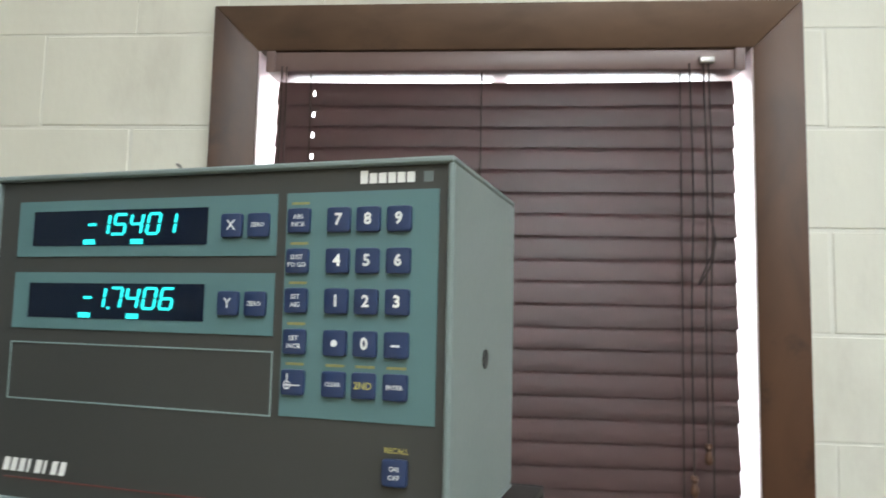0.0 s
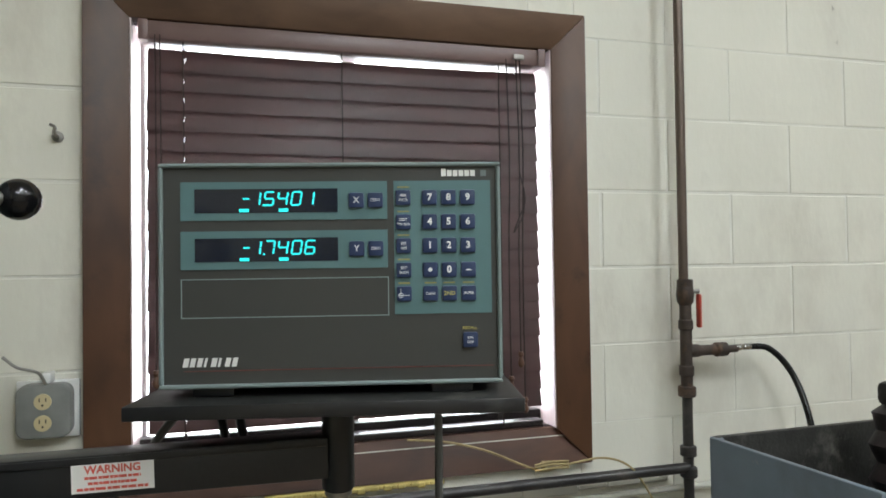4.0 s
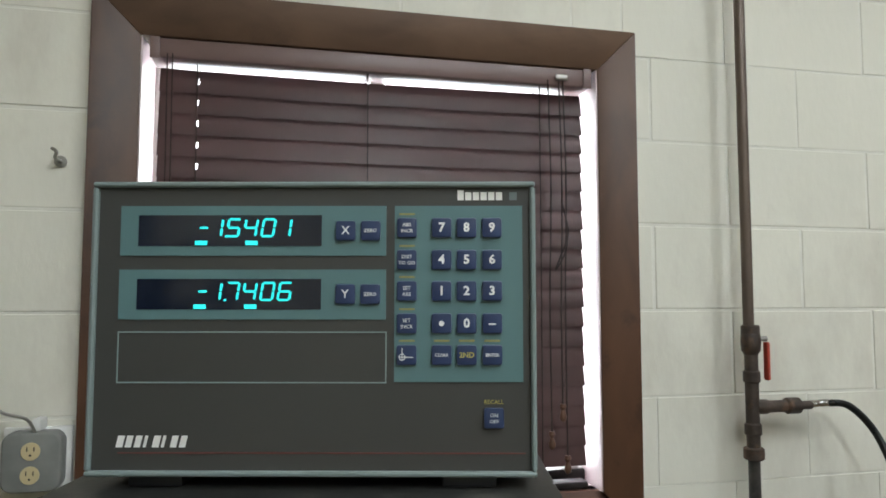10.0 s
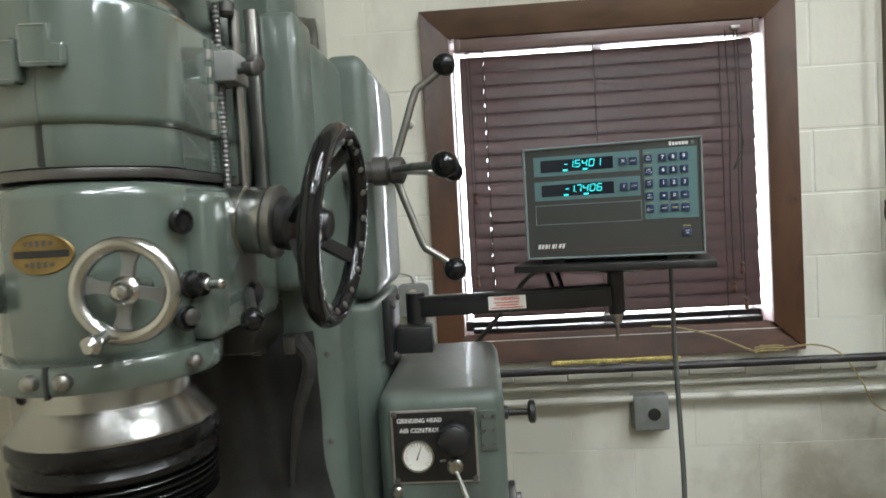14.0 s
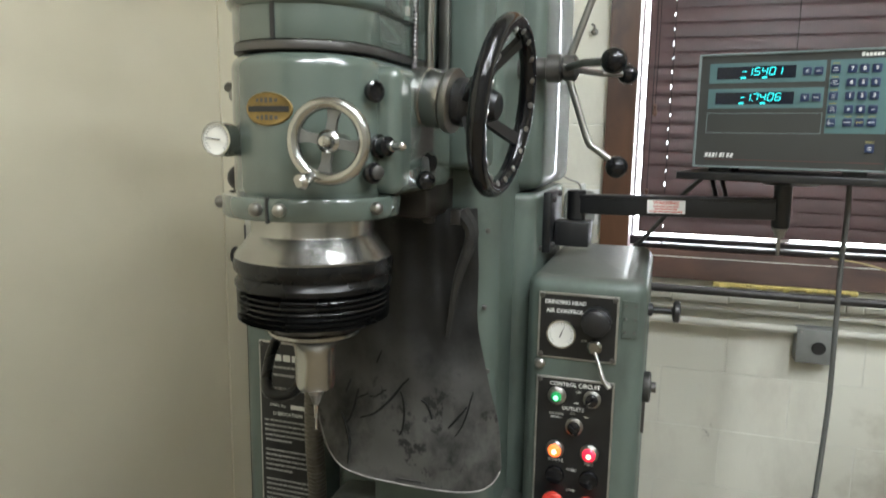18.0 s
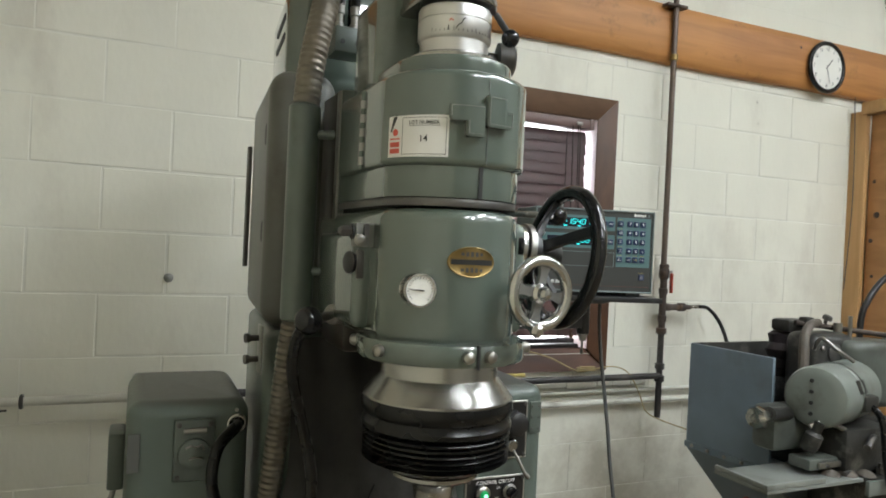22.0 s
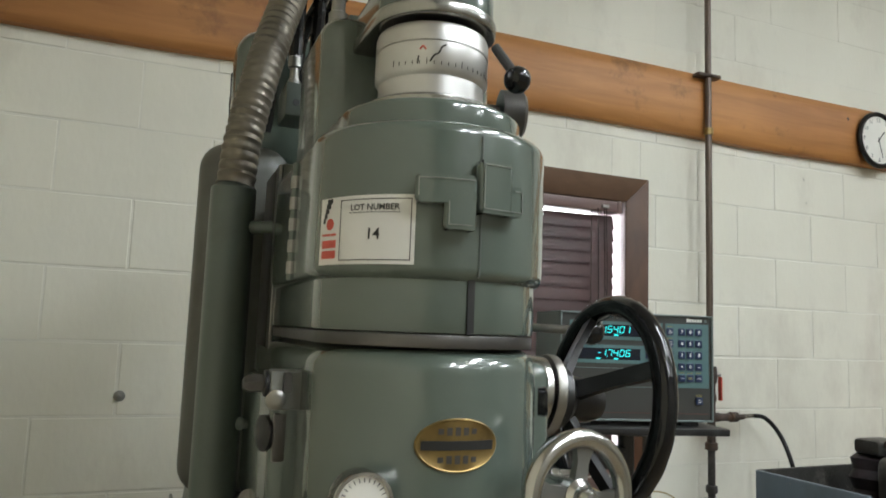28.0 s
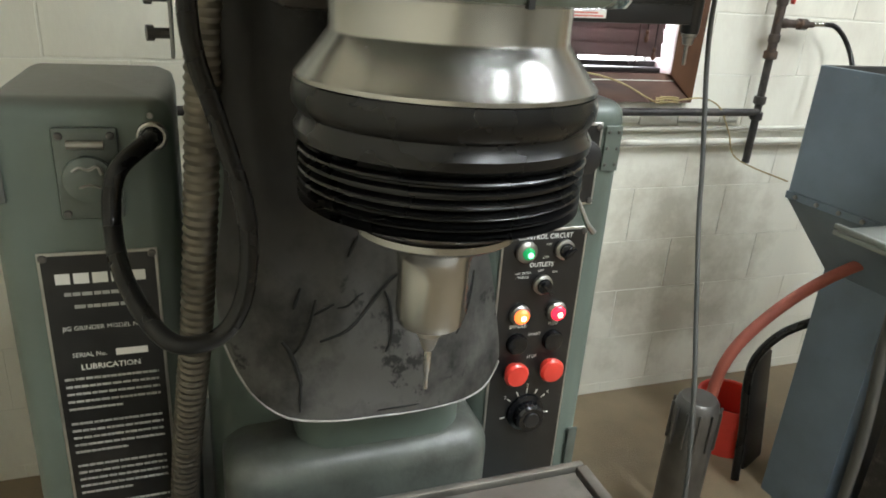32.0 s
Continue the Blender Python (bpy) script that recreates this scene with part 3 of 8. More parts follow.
# ---- the room ----
WX0, WX1, WZ0, WZ1 = 0.161, 1.350, 1.172, 2.331      # outer edge of the window casing
IX0, IX1, IZ0, IZ1 = 0.252, 1.261, 1.262, 2.241      # inner edge of the casing
lone("floor", box(bm_new(), WEST_X - 0.2, EAST_X, SOUTH_Y, WALL_Y + 0.3, -0.2, 0), M["concrete"], "stained tan concrete workshop floor", "floor", "structure", smooth=0)
bm = bm_new()
box(bm, WEST_X - 0.2, EAST_X, SOUTH_Y, WALL_Y + 0.3, CEIL_Z, CEIL_Z + 0.1)
for k in range(6):
    box(bm, WEST_X, EAST_X, -3.4 + k * 1.05, -3.39 + k * 1.05, CEIL_Z - 0.006, CEIL_Z - 0.001)
for k in range(5):
    box(bm, 0.3 + k * 1.22, 0.31 + k * 1.22, SOUTH_Y, WALL_Y, CEIL_Z - 0.006, CEIL_Z - 0.001)
lone("ceiling", bm, M["ceiling"], "off-white panelled workshop ceiling", "ceiling", "structure", smooth=0)
bm = bm_new()
box(bm, WEST_X - 0.15, WEST_X, SOUTH_Y, 1.884, 0, CEIL_Z)
box(bm, WEST_X - 0.15, WEST_X - 0.004, 1.884, 1.890, 0, CEIL_Z)
box(bm, WEST_X - 0.15, WEST_X + 0.004, 1.890, WALL_Y, 0, CEIL_Z)
lone("wall_west", bm, M["plaster"], "smooth cream painted side wall", "wall", "structure", smooth=0)
lone("corner_gap", box(bm_new(), WEST_X + 0.0045, WEST_X + 0.0075, 2.012, 2.0195, 0, 1.26), M["black_ink"], "dark open joint in the corner of the walls", "joint", "structure", smooth=0)
# unseen walls that close the room, coloured dark to lower the fill light
lone("wall_south", box(bm_new(), WEST_X - 0.15, EAST_X, SOUTH_Y - 0.15, SOUTH_Y, 0, CEIL_Z), M["shop_wall"], "unseen plain rear wall, dark to cut bounce light", "wall", "structure", smooth=0)
lone("wall_east", box(bm_new(), EAST_X, EAST_X + 0.15, SOUTH_Y, WALL_Y, 0, CEIL_Z), M["shop_wall"], "unseen plain far wall, dark to cut bounce light", "wall", "structure", smooth=0)

# block wall: a mortar backing with its opening, the blocks are laid on it at the end of the file
bm = bm_new()
MY = WALL_Y + 0.0020
box(bm, WEST_X - 0.15, IX0 - 0.02, MY, MY + 0.2, 0, CEIL_Z)
box(bm, IX1 + 0.02, EAST_X, MY, MY + 0.2, 0, CEIL_Z)
box(bm, IX0 - 0.02, IX1 + 0.02, MY, MY + 0.2, 0, IZ0 - 0.02)
box(bm, IX0 - 0.02, IX1 + 0.02, MY, MY + 0.2, IZ1 + 0.02, CEIL_Z)
wall_north = lone("wall_north", bm, M["mortar"], "white painted concrete block wall", "wall", "structure", smooth=0)

# window
window = thing("window_1", "brown wooden window with closed blinds", "window", kind="structure")


def casing(name, corners, material, label):
    """A mitred board: four outer-to-inner corners, 35 mm deep, its inner edge set back."""
    bm = bm_new()
    fr = [bm.verts.new(c) for c in corners]
    bk = [bm.verts.new((c[0], WALL_Y + 0.05, c[2])) for c in corners]
    bm.faces.new(fr)
    bm.faces.new(bk[::-1])
    for i in range(4):
        bm.faces.new((fr[i], bk[i], bk[(i + 1) % 4], fr[(i + 1) % 4]))
    es = [e for f in bm.faces for e in f.edges]
    bmesh.ops.bevel(bm, geom=list(set(es)), offset=0.0025, segments=2, profile=0.5, affect="EDGES")
    return part(name, bm, material, window, label)


FY, RY = 1.992, 2.012
casing("casing_board", [(WX0, FY, WZ1), (WX1, FY, WZ1), (IX1, RY, IZ1), (IX0, RY, IZ1)], M["brown_worn"], "worn brown head board")
casing("casing_board", [(WX0, FY, WZ0), (WX0, FY, WZ1), (IX0, RY, IZ1), (IX0, RY, IZ0)], M["brown"], "dark brown side board")
casing("casing_board", [(WX1, FY, WZ1), (WX1, FY, WZ0), (IX1, RY, IZ0), (IX1, RY, IZ1)], M["brown"], "scuffed red-brown side board")
casing("casing_board", [(WX1, FY, WZ0), (WX0, FY, WZ0), (IX0, RY + 0.02, IZ0), (IX1, RY + 0.02, IZ0)], M["brown_sill"], "brown sill board")
bm = bm_new()
box(bm, IX0 - 0.012, IX0 + 0.003, 2.016, 2.24, IZ0, IZ1)
box(bm, IX1 - 0.003, IX1 + 0.012, 2.016, 2.24, IZ0, IZ1)
box(bm, IX0 - 0.012, IX1 + 0.012, 2.045, 2.24, IZ1, IZ1 + 0.012)
box(bm, IX0 - 0.012, IX1 + 0.012, 2.045, 2.24, IZ0 - 0.012, IZ0)
part("reveal", bm, M["reveal"], window, "pale daylit reveal", smooth=0)
bm = bm_new()
for x0, x1, z0, z1 in ((IX0, IX1, IZ1 - 0.01, IZ1), (IX0, IX1, IZ0, IZ0 + 0.012), (IX0, IX0 + 0.012, IZ0, IZ1), (IX1 - 0.012, IX1, IZ0, IZ1), (0.74, 0.775, IZ0 + 0.012, IZ1 - 0.01)):
    box(bm, x0, x1, 2.17, 2.2, z0, z1, 0.003)
part("window_frame", bm, M["white_metal"], window)
for x0, x1 in ((IX0 + 0.012, 0.74), (0.775, IX1 - 0.012)):
    ob = part("pane", box(bm_new(), x0, x1, 2.182, 2.186, IZ0 + 0.012, IZ1 - 0.01), M["glass"], window, smooth=0)
    ob.visible_shadow = False
lone("backdrop", box(bm_new(), -0.6, 2.1, 2.62, 2.63, 0.7, 3.0), M["daylight"], "bright overcast daylight outside the window", "sky", "structure", smooth=0)

part("sash_rail", box(bm_new(), IX0 + 0.004, IX1 - 0.004, 2.105, 2.14, IZ0 + 0.0005, IZ0 + 0.032, 0.004), M["sash"], window, "dark bottom rail of the sash")

# blind
blind = thing("venetian_blind", "closed brown slatted blind hanging in the window", "blind")
BX0, BX1, BY = 0.281, 1.237, 2.062
part("valance", box(bm_new(), BX0 - 0.012, BX1 + 0.008, BY - 0.045, BY + 0.03, 2.1975, 2.240, 0.004), M["valance"], blind, "mauve brown valance")
for x in (BX0 - 0.012, BX1 - 0.012):
    part("valance_end", box(bm_new(), x, x + 0.02, BY - 0.05, BY - 0.046, 2.1945, 2.2405, 0.0015), M["valance"], blind)
part("cord_lock", box(bm_new(), 1.155, 1.185, BY - 0.054, BY - 0.0455, 2.208, 2.222, 0.003), M["steel"], blind, "small metal cord guide")


def slat_mesh(tilt, sag):
    """A curved slat with a slot at each ladder cord."""
    bm = bm_new()
    holes = {0.361: 0.0018}
    xs = sorted({BX0 + (BX1 - BX0) * i / 12 for i in range(13)} | {h + d * w for h, w in holes.items() for d in (-1, 1)})
    us = (-1, -0.6, -0.22, 0.22, 0.6, 1)
    half, c, sn = 0.0275, math.cos(tilt), math.sin(tilt)
    grid = []
    for x in xs:
        f = (x - BX0) / (BX1 - BX0)
        dz = sag * math.sin(math.pi * f)
        row = []
        for u in us:
            ly, lz = 0.0010 * (1 - u * u), u * half
            row.append(bm.verts.new((x, -(ly * c) - lz * sn, lz * c - ly * sn + dz)))
        grid.append(row)
    for i in range(len(xs) - 1):
        slot = any(abs((xs[i] + xs[i + 1]) / 2 - h) < 0.002 for h in holes)
        for k in range(len(us) - 1):
            if not (slot and k == 2):
                bm.faces.new((grid[i][k], grid[i + 1][k], grid[i + 1][k + 1], grid[i][k + 1]))
    bmesh.ops.solidify(bm, geom=bm.faces[:], thickness=0.0028)
    return finish("slat", bm, M["slat"])


SLATS = [slat_mesh(radians(-13), s) for s in (0.0, -0.0012, 0.0008, -0.0035)]
for k in range(19):
    ob = part("slat", SLATS[k % 3 if k else 3], None, blind)
    ob.location = (random.uniform(-0.0015, 0.0015), BY, 2.1645 - 0.0458 * k)
part("bottom_rail", box(bm_new(), BX0, BX1, BY - 0.02, BY + 0.02, 1.2625, 1.280, 0.004), M["sash"], blind, "dark brown bottom rail")
for x in (0.361, 0.72, 1.122):
    for dy in (-0.030, 0.012):
        part("ladder_cord", tube(bm_new(), [(x, BY + dy, 2.206), (x + 0.001, BY + dy, 1.75), (x, BY + dy, 1.275)], 0.0015, 6, 2), M["cord"], blind)
for x, z1 in ((1.162, 1.46), (1.172, 1.345), (1.135, 1.40)):
    part("pull_cord", tube(bm_new(), [(x, BY - 0.052, 2.207), (x + 0.004, BY - 0.055, 1.95), (x - 0.003, BY - 0.06, 1.7), (x, BY - 0.055, z1)], 0.0019, 6, 6), M["cord"], blind)
    part("tassel", lathe(bm_new(), [(0.003, 0), (0.007, 0.004), (0.0085, 0.012), (0.006, 0.02), (0.0045, 0.026), (0.008, 0.033), (0.006, 0.04)], (x, BY - 0.055, z1 - 0.036), (0, 0, 1), 14), M["brown"], blind)
part("knotted_cord", tube(bm_new(), [(1.165, BY - 0.056, 1.92), (1.178, BY - 0.06, 1.85), (1.160, BY - 0.06, 1.80), (1.146, BY - 0.06, 1.765), (1.172, BY - 0.06, 1.81), (1.176, BY - 0.06, 1.87)], 0.0019, 6, 6), M["cord"], blind)
for x, z1 in ((0.314, 1.735), (0.304, 1.46)):
    part("tilt_cord", tube(bm_new(), [(x, BY - 0.05, 2.206), (x + 0.002, BY - 0.055, 1.9), (x, BY - 0.055, z1)], 0.0015, 6, 4), M["cord"], blind)
    part("tassel", lathe(bm_new(), [(0.003, 0), (0.007, 0.004), (0.0085, 0.012), (0.006, 0.02), (0.0045, 0.026), (0.008, 0.033), (0.006, 0.04)], (x, BY - 0.055, z1 - 0.036), (0, 0, 1), 14), M["brown"], blind)

# wooden beam along the wall, clock, pipes
bm = bm_new()
section = []
for k in range(15):                                   # a log slabbed on the wall side, its face rounded
    a = radians(-90 + 180 * k / 14)
    section.append((WALL_Y - 0.006 - 0.047 * max(0.0, math.cos(a)) ** 0.55, 2.661 + 0.131 * math.sin(a)))
section = [(WALL_Y - 0.002, 2.530)] + section + [(WALL_Y - 0.002, 2.792)]
rings = []
for k in range(61):
    x = WEST_X + (EAST_X - WEST_X) * k / 60
    wob = 0.004 * math.sin(2.1 * x) + 0.003 * math.sin(5.3 * x + 1)
    rings.append([Vector((x, y, z + (wob if z < 2.60 else 0.4 * wob))) for y, z in section])
ring_loft(bm, rings)
lone("wall_beam", bm, M["beam"], "orange stained timber beam bolted along the block wall", "beam", "structure")
for i, (x, z, r) in enumerate(((1.735, 2.645, 0.012), (1.77, 2.69, 0.008), (2.15, 2.62, 0.011), (-0.1, 2.6, 0.014), (0.55, 2.66, 0.009), (-0.55, 2.70, 0.010), (2.4, 2.72, 0.008))):
    lone("beam_knot", lathe(bm_new(), [(r, 0), (r * 0.9, 0.0022)], (x, 1.9715, z), (0, -1, 0), 12), M["rust"], "dark round knot in the timber beam", "knot", "structure")

clock = thing("wall_clock", "round wall clock with a black rim on the beam", "clock", (2.562, 1.964, 2.642))
part("rim", torus(bm_new(), (0, -0.012, 0), (0, 1, 0), 0.117, 0.0115), M["black"], clock)
part("case", lathe(bm_new(), [(0.112, 0), (0.119, 0.006), (0.117, 0.016)], (0, 0.006, 0), (0, -1, 0), 48), M["black_paint"], clock)
part("face", lathe(bm_new(), [(0.112, 0), (0.112, 0.003)], (0, -0.011, 0), (0, -1, 0), 48), M["dial"], clock, "white clock face")
for h in range(12):
    a = radians(30 * h)
    me = letters(str(h or 12), 0.026)
    me.materials.append(M["black_ink"])
    ob = part("numeral", me, None, clock)
    ob.location = (0.090 * math.sin(a), -0.0146, 0.090 * math.cos(a))
for a, ln, w in ((40, 0.055, 0.004), (165, 0.08, 0.003)):
    bm = box(bm_new(), -w / 2, w / 2, -0.0005, 0.0005, -0.012, ln)
    ob = part("clock_hand", bm, M["black_ink"], clock, smooth=0)
    ob.matrix_local = pose(0, -0.0158, 0, 0, a, 0)

PX, PY = 1.602, 1.952
pipe = thing("air_pipe", "vertical brown iron air pipe with a valve on the wall", "pipe")
part("upper_pipe", rod(bm_new(), (PX, PY, CEIL_Z - 0.02), (PX, PY, 1.62), 0.0125), M["grey_pipe"], pipe)
part("ceiling_elbow", tube(bm_new(), [(PX, PY, 4.08), (PX, PY, 4.16), (PX - 0.04, PY, 4.2), (PX - 0.14, PY, 4.2)], 0.016), M["grey_pipe"], pipe)
part("lower_pipe", rod(bm_new(), (PX + 0.004, PY, 1.63), (PX + 0.004, PY, 1.33), 0.0155), M["rust"], pipe, "rusty lower pipe")
part("drop_leg", rod(bm_new(), (PX + 0.004, PY, 1.34), (PX + 0.004, PY, 0.965), 0.0135), M["dark_pipe"], pipe)
for z, r, m in ((2.545, 0.018, "gold"), (1.625, 0.021, "rust"), (1.585, 0.017, "rust"), (1.52, 0.019, "rust"), (1.40, 0.019, "rust"), (1.345, 0.023, "rust"), (1.19, 0.021, "dark_pipe"), (1.135, 0.022, "dark_pipe")):
    part("coupling", lathe(bm_new(), [(r * 0.85, -0.014), (r, -0.011), (r, 0.011), (r * 0.85, 0.014)], (PX + (0.004 if z < 1.7 else 0), PY, z)), M[m], pipe)
valve = part("valve_body", lathe(bm_new(), [(0.015, -0.03), (0.021, -0.02), (0.023, 0), (0.021, 0.02), (0.015, 0.03)], (PX + 0.004, PY, 1.60)), M["rust"], pipe)
part("valve_stem", rod(bm_new(), (PX, PY, 1.607), (PX + 0.038, PY - 0.012, 1.607), 0.006), M["steel"], valve)
part("valve_lever", box(bm_new(), PX + 0.032, PX + 0.040, PY - 0.022, PY - 0.004, 1.512, 1.60, 0.0035), M["red_handle"], valve, "red valve lever")
tee = part("tee_branch", lathe(bm_new(), [(0.017, 0), (0.017, 0.03), (0.014, 0.035), (0.014, 0.08), (0.019, 0.085), (0.019, 0.115), (0.010, 0.12), (0.010, 0.15)], (PX + 0.01, PY, 1.45), (1, 0, 0), 18), M["rust"], pipe)
part("hose_connector", lathe(bm_new(), [(0.006, 0), (0.009, 0.005), (0.009, 0.02), (0.007, 0.024), (0.009, 0.03), (0.009, 0.055), (0.006, 0.06)], (PX + 0.155, PY, 1.452), (1, 0, 0.03), 16), M["chrome"], tee)
part("clamp_bar", box(bm_new(), PX - 0.06, PX + 0.05, 1.934, 1.9715, 2.762, 2.775, 0.002), M["rust"], pipe, "rusty clamp bar")
part("clamp_hoop", torus(bm_new(), (PX, PY, 2.768), (0, 0, 1), 0.019, 0.006, 20, 8), M["rust"], pipe)
lone("air_hose", tube(bm_new(), [(PX + 0.20, PY, 1.454), (1.86, 1.94, 1.445), (1.905, 1.91, 1.38), (1.91, 1.86, 1.27), (1.905, 1.82, 1.1), (1.9, 1.8, 0.7)], 0.0085), M["rubber"], "black rubber air hose curving down from the pipe", "hose")
# pipes running level below the window
lvp = thing("level_pipe", "iron pipe running level along the wall, partly painted over", "pipe")
part("dark_length", rod(bm_new(), (-0.40, PY - 0.005, 1.148), (PX, PY - 0.005, 1.148), 0.0135), M["dark_pipe"], lvp, "dark bare length")
part("painted_length", rod(bm_new(), (WEST_X, PY - 0.005, 1.148), (-0.402, PY - 0.005, 1.148), 0.0135), M["white_pipe"], lvp, "length painted with the wall")
part("wall_flange", lathe(bm_new(), [(0.034, 0), (0.034, 0.008), (0.022, 0.012), (0.020, 0.030), (0.0136, 0.032)], (WEST_X, PY - 0.005, 1.148), (1, 0, 0), 20), M["dark_pipe"], lvp)
lone("thin_rod", rod(bm_new(), (-1.12, 2.005, 1.108), (-0.86, 2.005, 1.110), 0.0035, None, 8), M["grey_cable"], "thin dark rod lying along the wall", "rod")
for x in (-0.815, 0.3):
    lone("pipe_strap", torus(bm_new(), (x, PY - 0.005, 1.148), (1, 0, 0), 0.017, 0.006, 18, 8), M["dark_pipe"], "dark strap round the level pipe", "strap")
lone("level_conduit", rod(bm_new(), (0.30, 1.985, 1.036), (2.3, 1.985, 1.036), 0.012), M["white_pipe"], "white painted conduit low on the wall", "conduit")
lone("thin_conduit", rod(bm_new(), (0.30, 1.993, 1.082), (2.3, 1.993, 1.082), 0.008), M["white_pipe"], "thin white painted pipe low on the wall", "conduit")
bm = bm_new()
rng = random.Random(5)
x = 0.25
while x < 1.56:
    w = rng.uniform(0.05, 0.22)
    box(bm, x, min(x + w, 1.58), 1.999 + rng.uniform(-0.004, 0.004), WALL_Y, 1.098 + rng.uniform(-0.004, 0.004), 1.129 + rng.uniform(-0.006, 0.004), 0.004, 1)
    x += w
lone("sill_ledge", bm, M["white_pipe"], "rough painted mortar ledge under the window", "ledge", "structure")
bm = bm_new()
for k in range(26):
    x = 0.53 + 0.016 * k
    box(bm, x, x + 0.02, 1.986 + rng.uniform(-0.004, 0.003), 2.012, 1.158 + rng.uniform(-0.004, 0.002), 1.1705, 0.003, 1)
lone("sill_filler", bm, M["foam"], "crumbly yellow filler strip under the sill", "filler", "structure")

jb = thing("junction_box", "grey metal junction box with an open knockout", "electrical box", (0.843, WALL_Y, 0.992))
part("body", box(bm_new(), -0.056, 0.056, -0.058, 0, -0.056, 0.056, 0.005), M["box_grey"], jb)
part("knockout", lathe(bm_new(), [(0.019, 0), (0.021, 0.001), (0.019, 0.0025), (0.015, 0.0025)], (0.008, -0.0575, -0.004), (0, -1, 0), 24), M["black_ink"], jb, "black round knockout")
part("cover_screw", lathe(bm_new(), [(0.004, 0), (0.003, 0.002)], (-0.045, -0.058, 0.045), (0, -1, 0), 10), M["steel"], jb)

outlet = thing("wall_outlet", "grey steel duplex outlet box with almond sockets", "outlet", (0.090, WALL_Y, 1.395))
part("back_plate", box(bm_new(), -0.058, 0.062, -0.012, 0, -0.06, 0.06, 0.002), M["white_metal"], outlet, "pale back plate")
part("cover", slab(bm_new(), round_plan(-0.052, 0.052, -0.056, 0.056, 0.022), 0, 0.04, 0.006), M["box_grey"], outlet).matrix_local = pose(0, -0.004, 0, 90, 0, 0)
for z in (-0.023, 0.021):
    sk = part("socket", lathe(bm_new(), [(0.0165, 0), (0.0165, 0.003)], (0, -0.0435, z), (0, -1, 0), 24), M["almond"], outlet, "almond plastic socket")
    for x in (-0.006, 0.006):
        part("slot", box(bm_new(), x - 0.001, x + 0.001, -0.0472, -0.0465, z, z + 0.008), M["black_ink"], sk, smooth=0)
    part("earth_hole", lathe(bm_new(), [(0.0022, 0), (0.0022, 0.001)], (0, -0.0463, z - 0.007), (0, -1, 0), 10), M["black_ink"], sk)
lone("loose_wire", tube(bm_new(), [(0.095, 1.98, 1.45), (0.085, 1.96, 1.478), (0.05, 1.95, 1.492), (0.025, 1.945, 1.515)], 0.003, 8), M["galv"], "short grey wire end above the outlet", "wire")
lone("wire_clip", box(bm_new(), 0.088, 0.104, 1.98, 2.02, 1.452, 1.474, 0.003), M["white_metal"], "small white wire clip above the outlet", "clip")
bm = bm_new()
lathe(bm, [(0.012, 0), (0.012, 0.003), (0.004, 0.004), (0.004, 0.02)], (0.109, WALL_Y, 1.972), (0, -1, 0), 14)
tube(bm, [(0.109, 2.0, 1.972), (0.109, 1.985, 1.974), (0.112, 1.98, 1.985), (0.102, 1.988, 1.992)], 0.0035, 8)
lone("wall_hook", bm, M["steel"], "small bent metal hook on the block wall", "hook")
lone("wall_anchor", lathe(bm_new(), [(0.016, 0), (0.013, 0.006), (0.006, 0.012), (0.006, 0.022), (0.003, 0.024)], (-0.418, WALL_Y, 1.525), (0, -1, 0), 9), M["box_grey"], "grey anchor stub stuck in the block wall", "anchor")

cord = thing("sill_cord", "tan cord with a loose knot across the sill", "cord")
part("strand", tube(bm_new(), [(0.86, 1.985, 1.272), (0.95, 1.975, 1.262), (1.05, 1.965, 1.235), (1.15, 1.96, 1.19), (1.20, 1.955, 1.176), (1.28, 1.95, 1.19), (1.36, 1.945, 1.195), (1.43, 1.94, 1.165), (1.49, 1.94, 1.08), (1.53, 1.94, 1.0), (1.60, 1.92, 0.96), (1.75, 1.88, 0.91)], 0.0028, 8), M["tan_cord"], cord)
for dz in (0.0, 0.008, 0.015):
    part("strand", tube(bm_new(), [(1.17, 1.95, 1.178 + dz), (1.215, 1.945, 1.184 + dz), (1.26, 1.95, 1.18 + dz), (1.235, 1.955, 1.195), (1.19, 1.955, 1.183 + dz)], 0.0026, 8), M["tan_cord"], cord)

# low-voltage wire and conduits high on the wall
lone("wall_wire", tube(bm_new(), [(WEST_X, 2.01, 3.66), (-0.2, 2.012, 3.557), (0.4, 2.012, 3.47), (1.013, 2.012, 3.412), (1.6, 2.012, 3.43), (2.205, 2.012, 3.473), (2.7, 2.012, 3.44), (3.28, 2.012, 3.44), (4.6, 2.012, 3.36), (6.1, 2.012, 3.3)], 0.006, 8), M["galv"], "thin grey wire looping along the block wall", "wire")
for i, (x, lean, run) in enumerate(((3.19, 0.08, 3.27), (3.24, 0.08, 3.33))):
    xt = x + lean
    lone("conduit", tube(bm_new(), [(x, 1.957, 2.5), (x + 0.3 * lean, 1.957, 3.0), (xt, 1.957, CEIL_Z - 0.22), (xt + 0.01, 1.955, CEIL_Z - 0.13), (xt + 0.015, 1.90, CEIL_Z - 0.07), (xt + 0.02, 1.60, CEIL_Z - 0.06), (run, 0.4, CEIL_Z - 0.06), (run + 0.1, -0.6, CEIL_Z - 0.06)], 0.0125, 12, 5), M["conduit_paint"], "painted steel conduit bending onto the ceiling", "conduit", group="conduits up the wall")
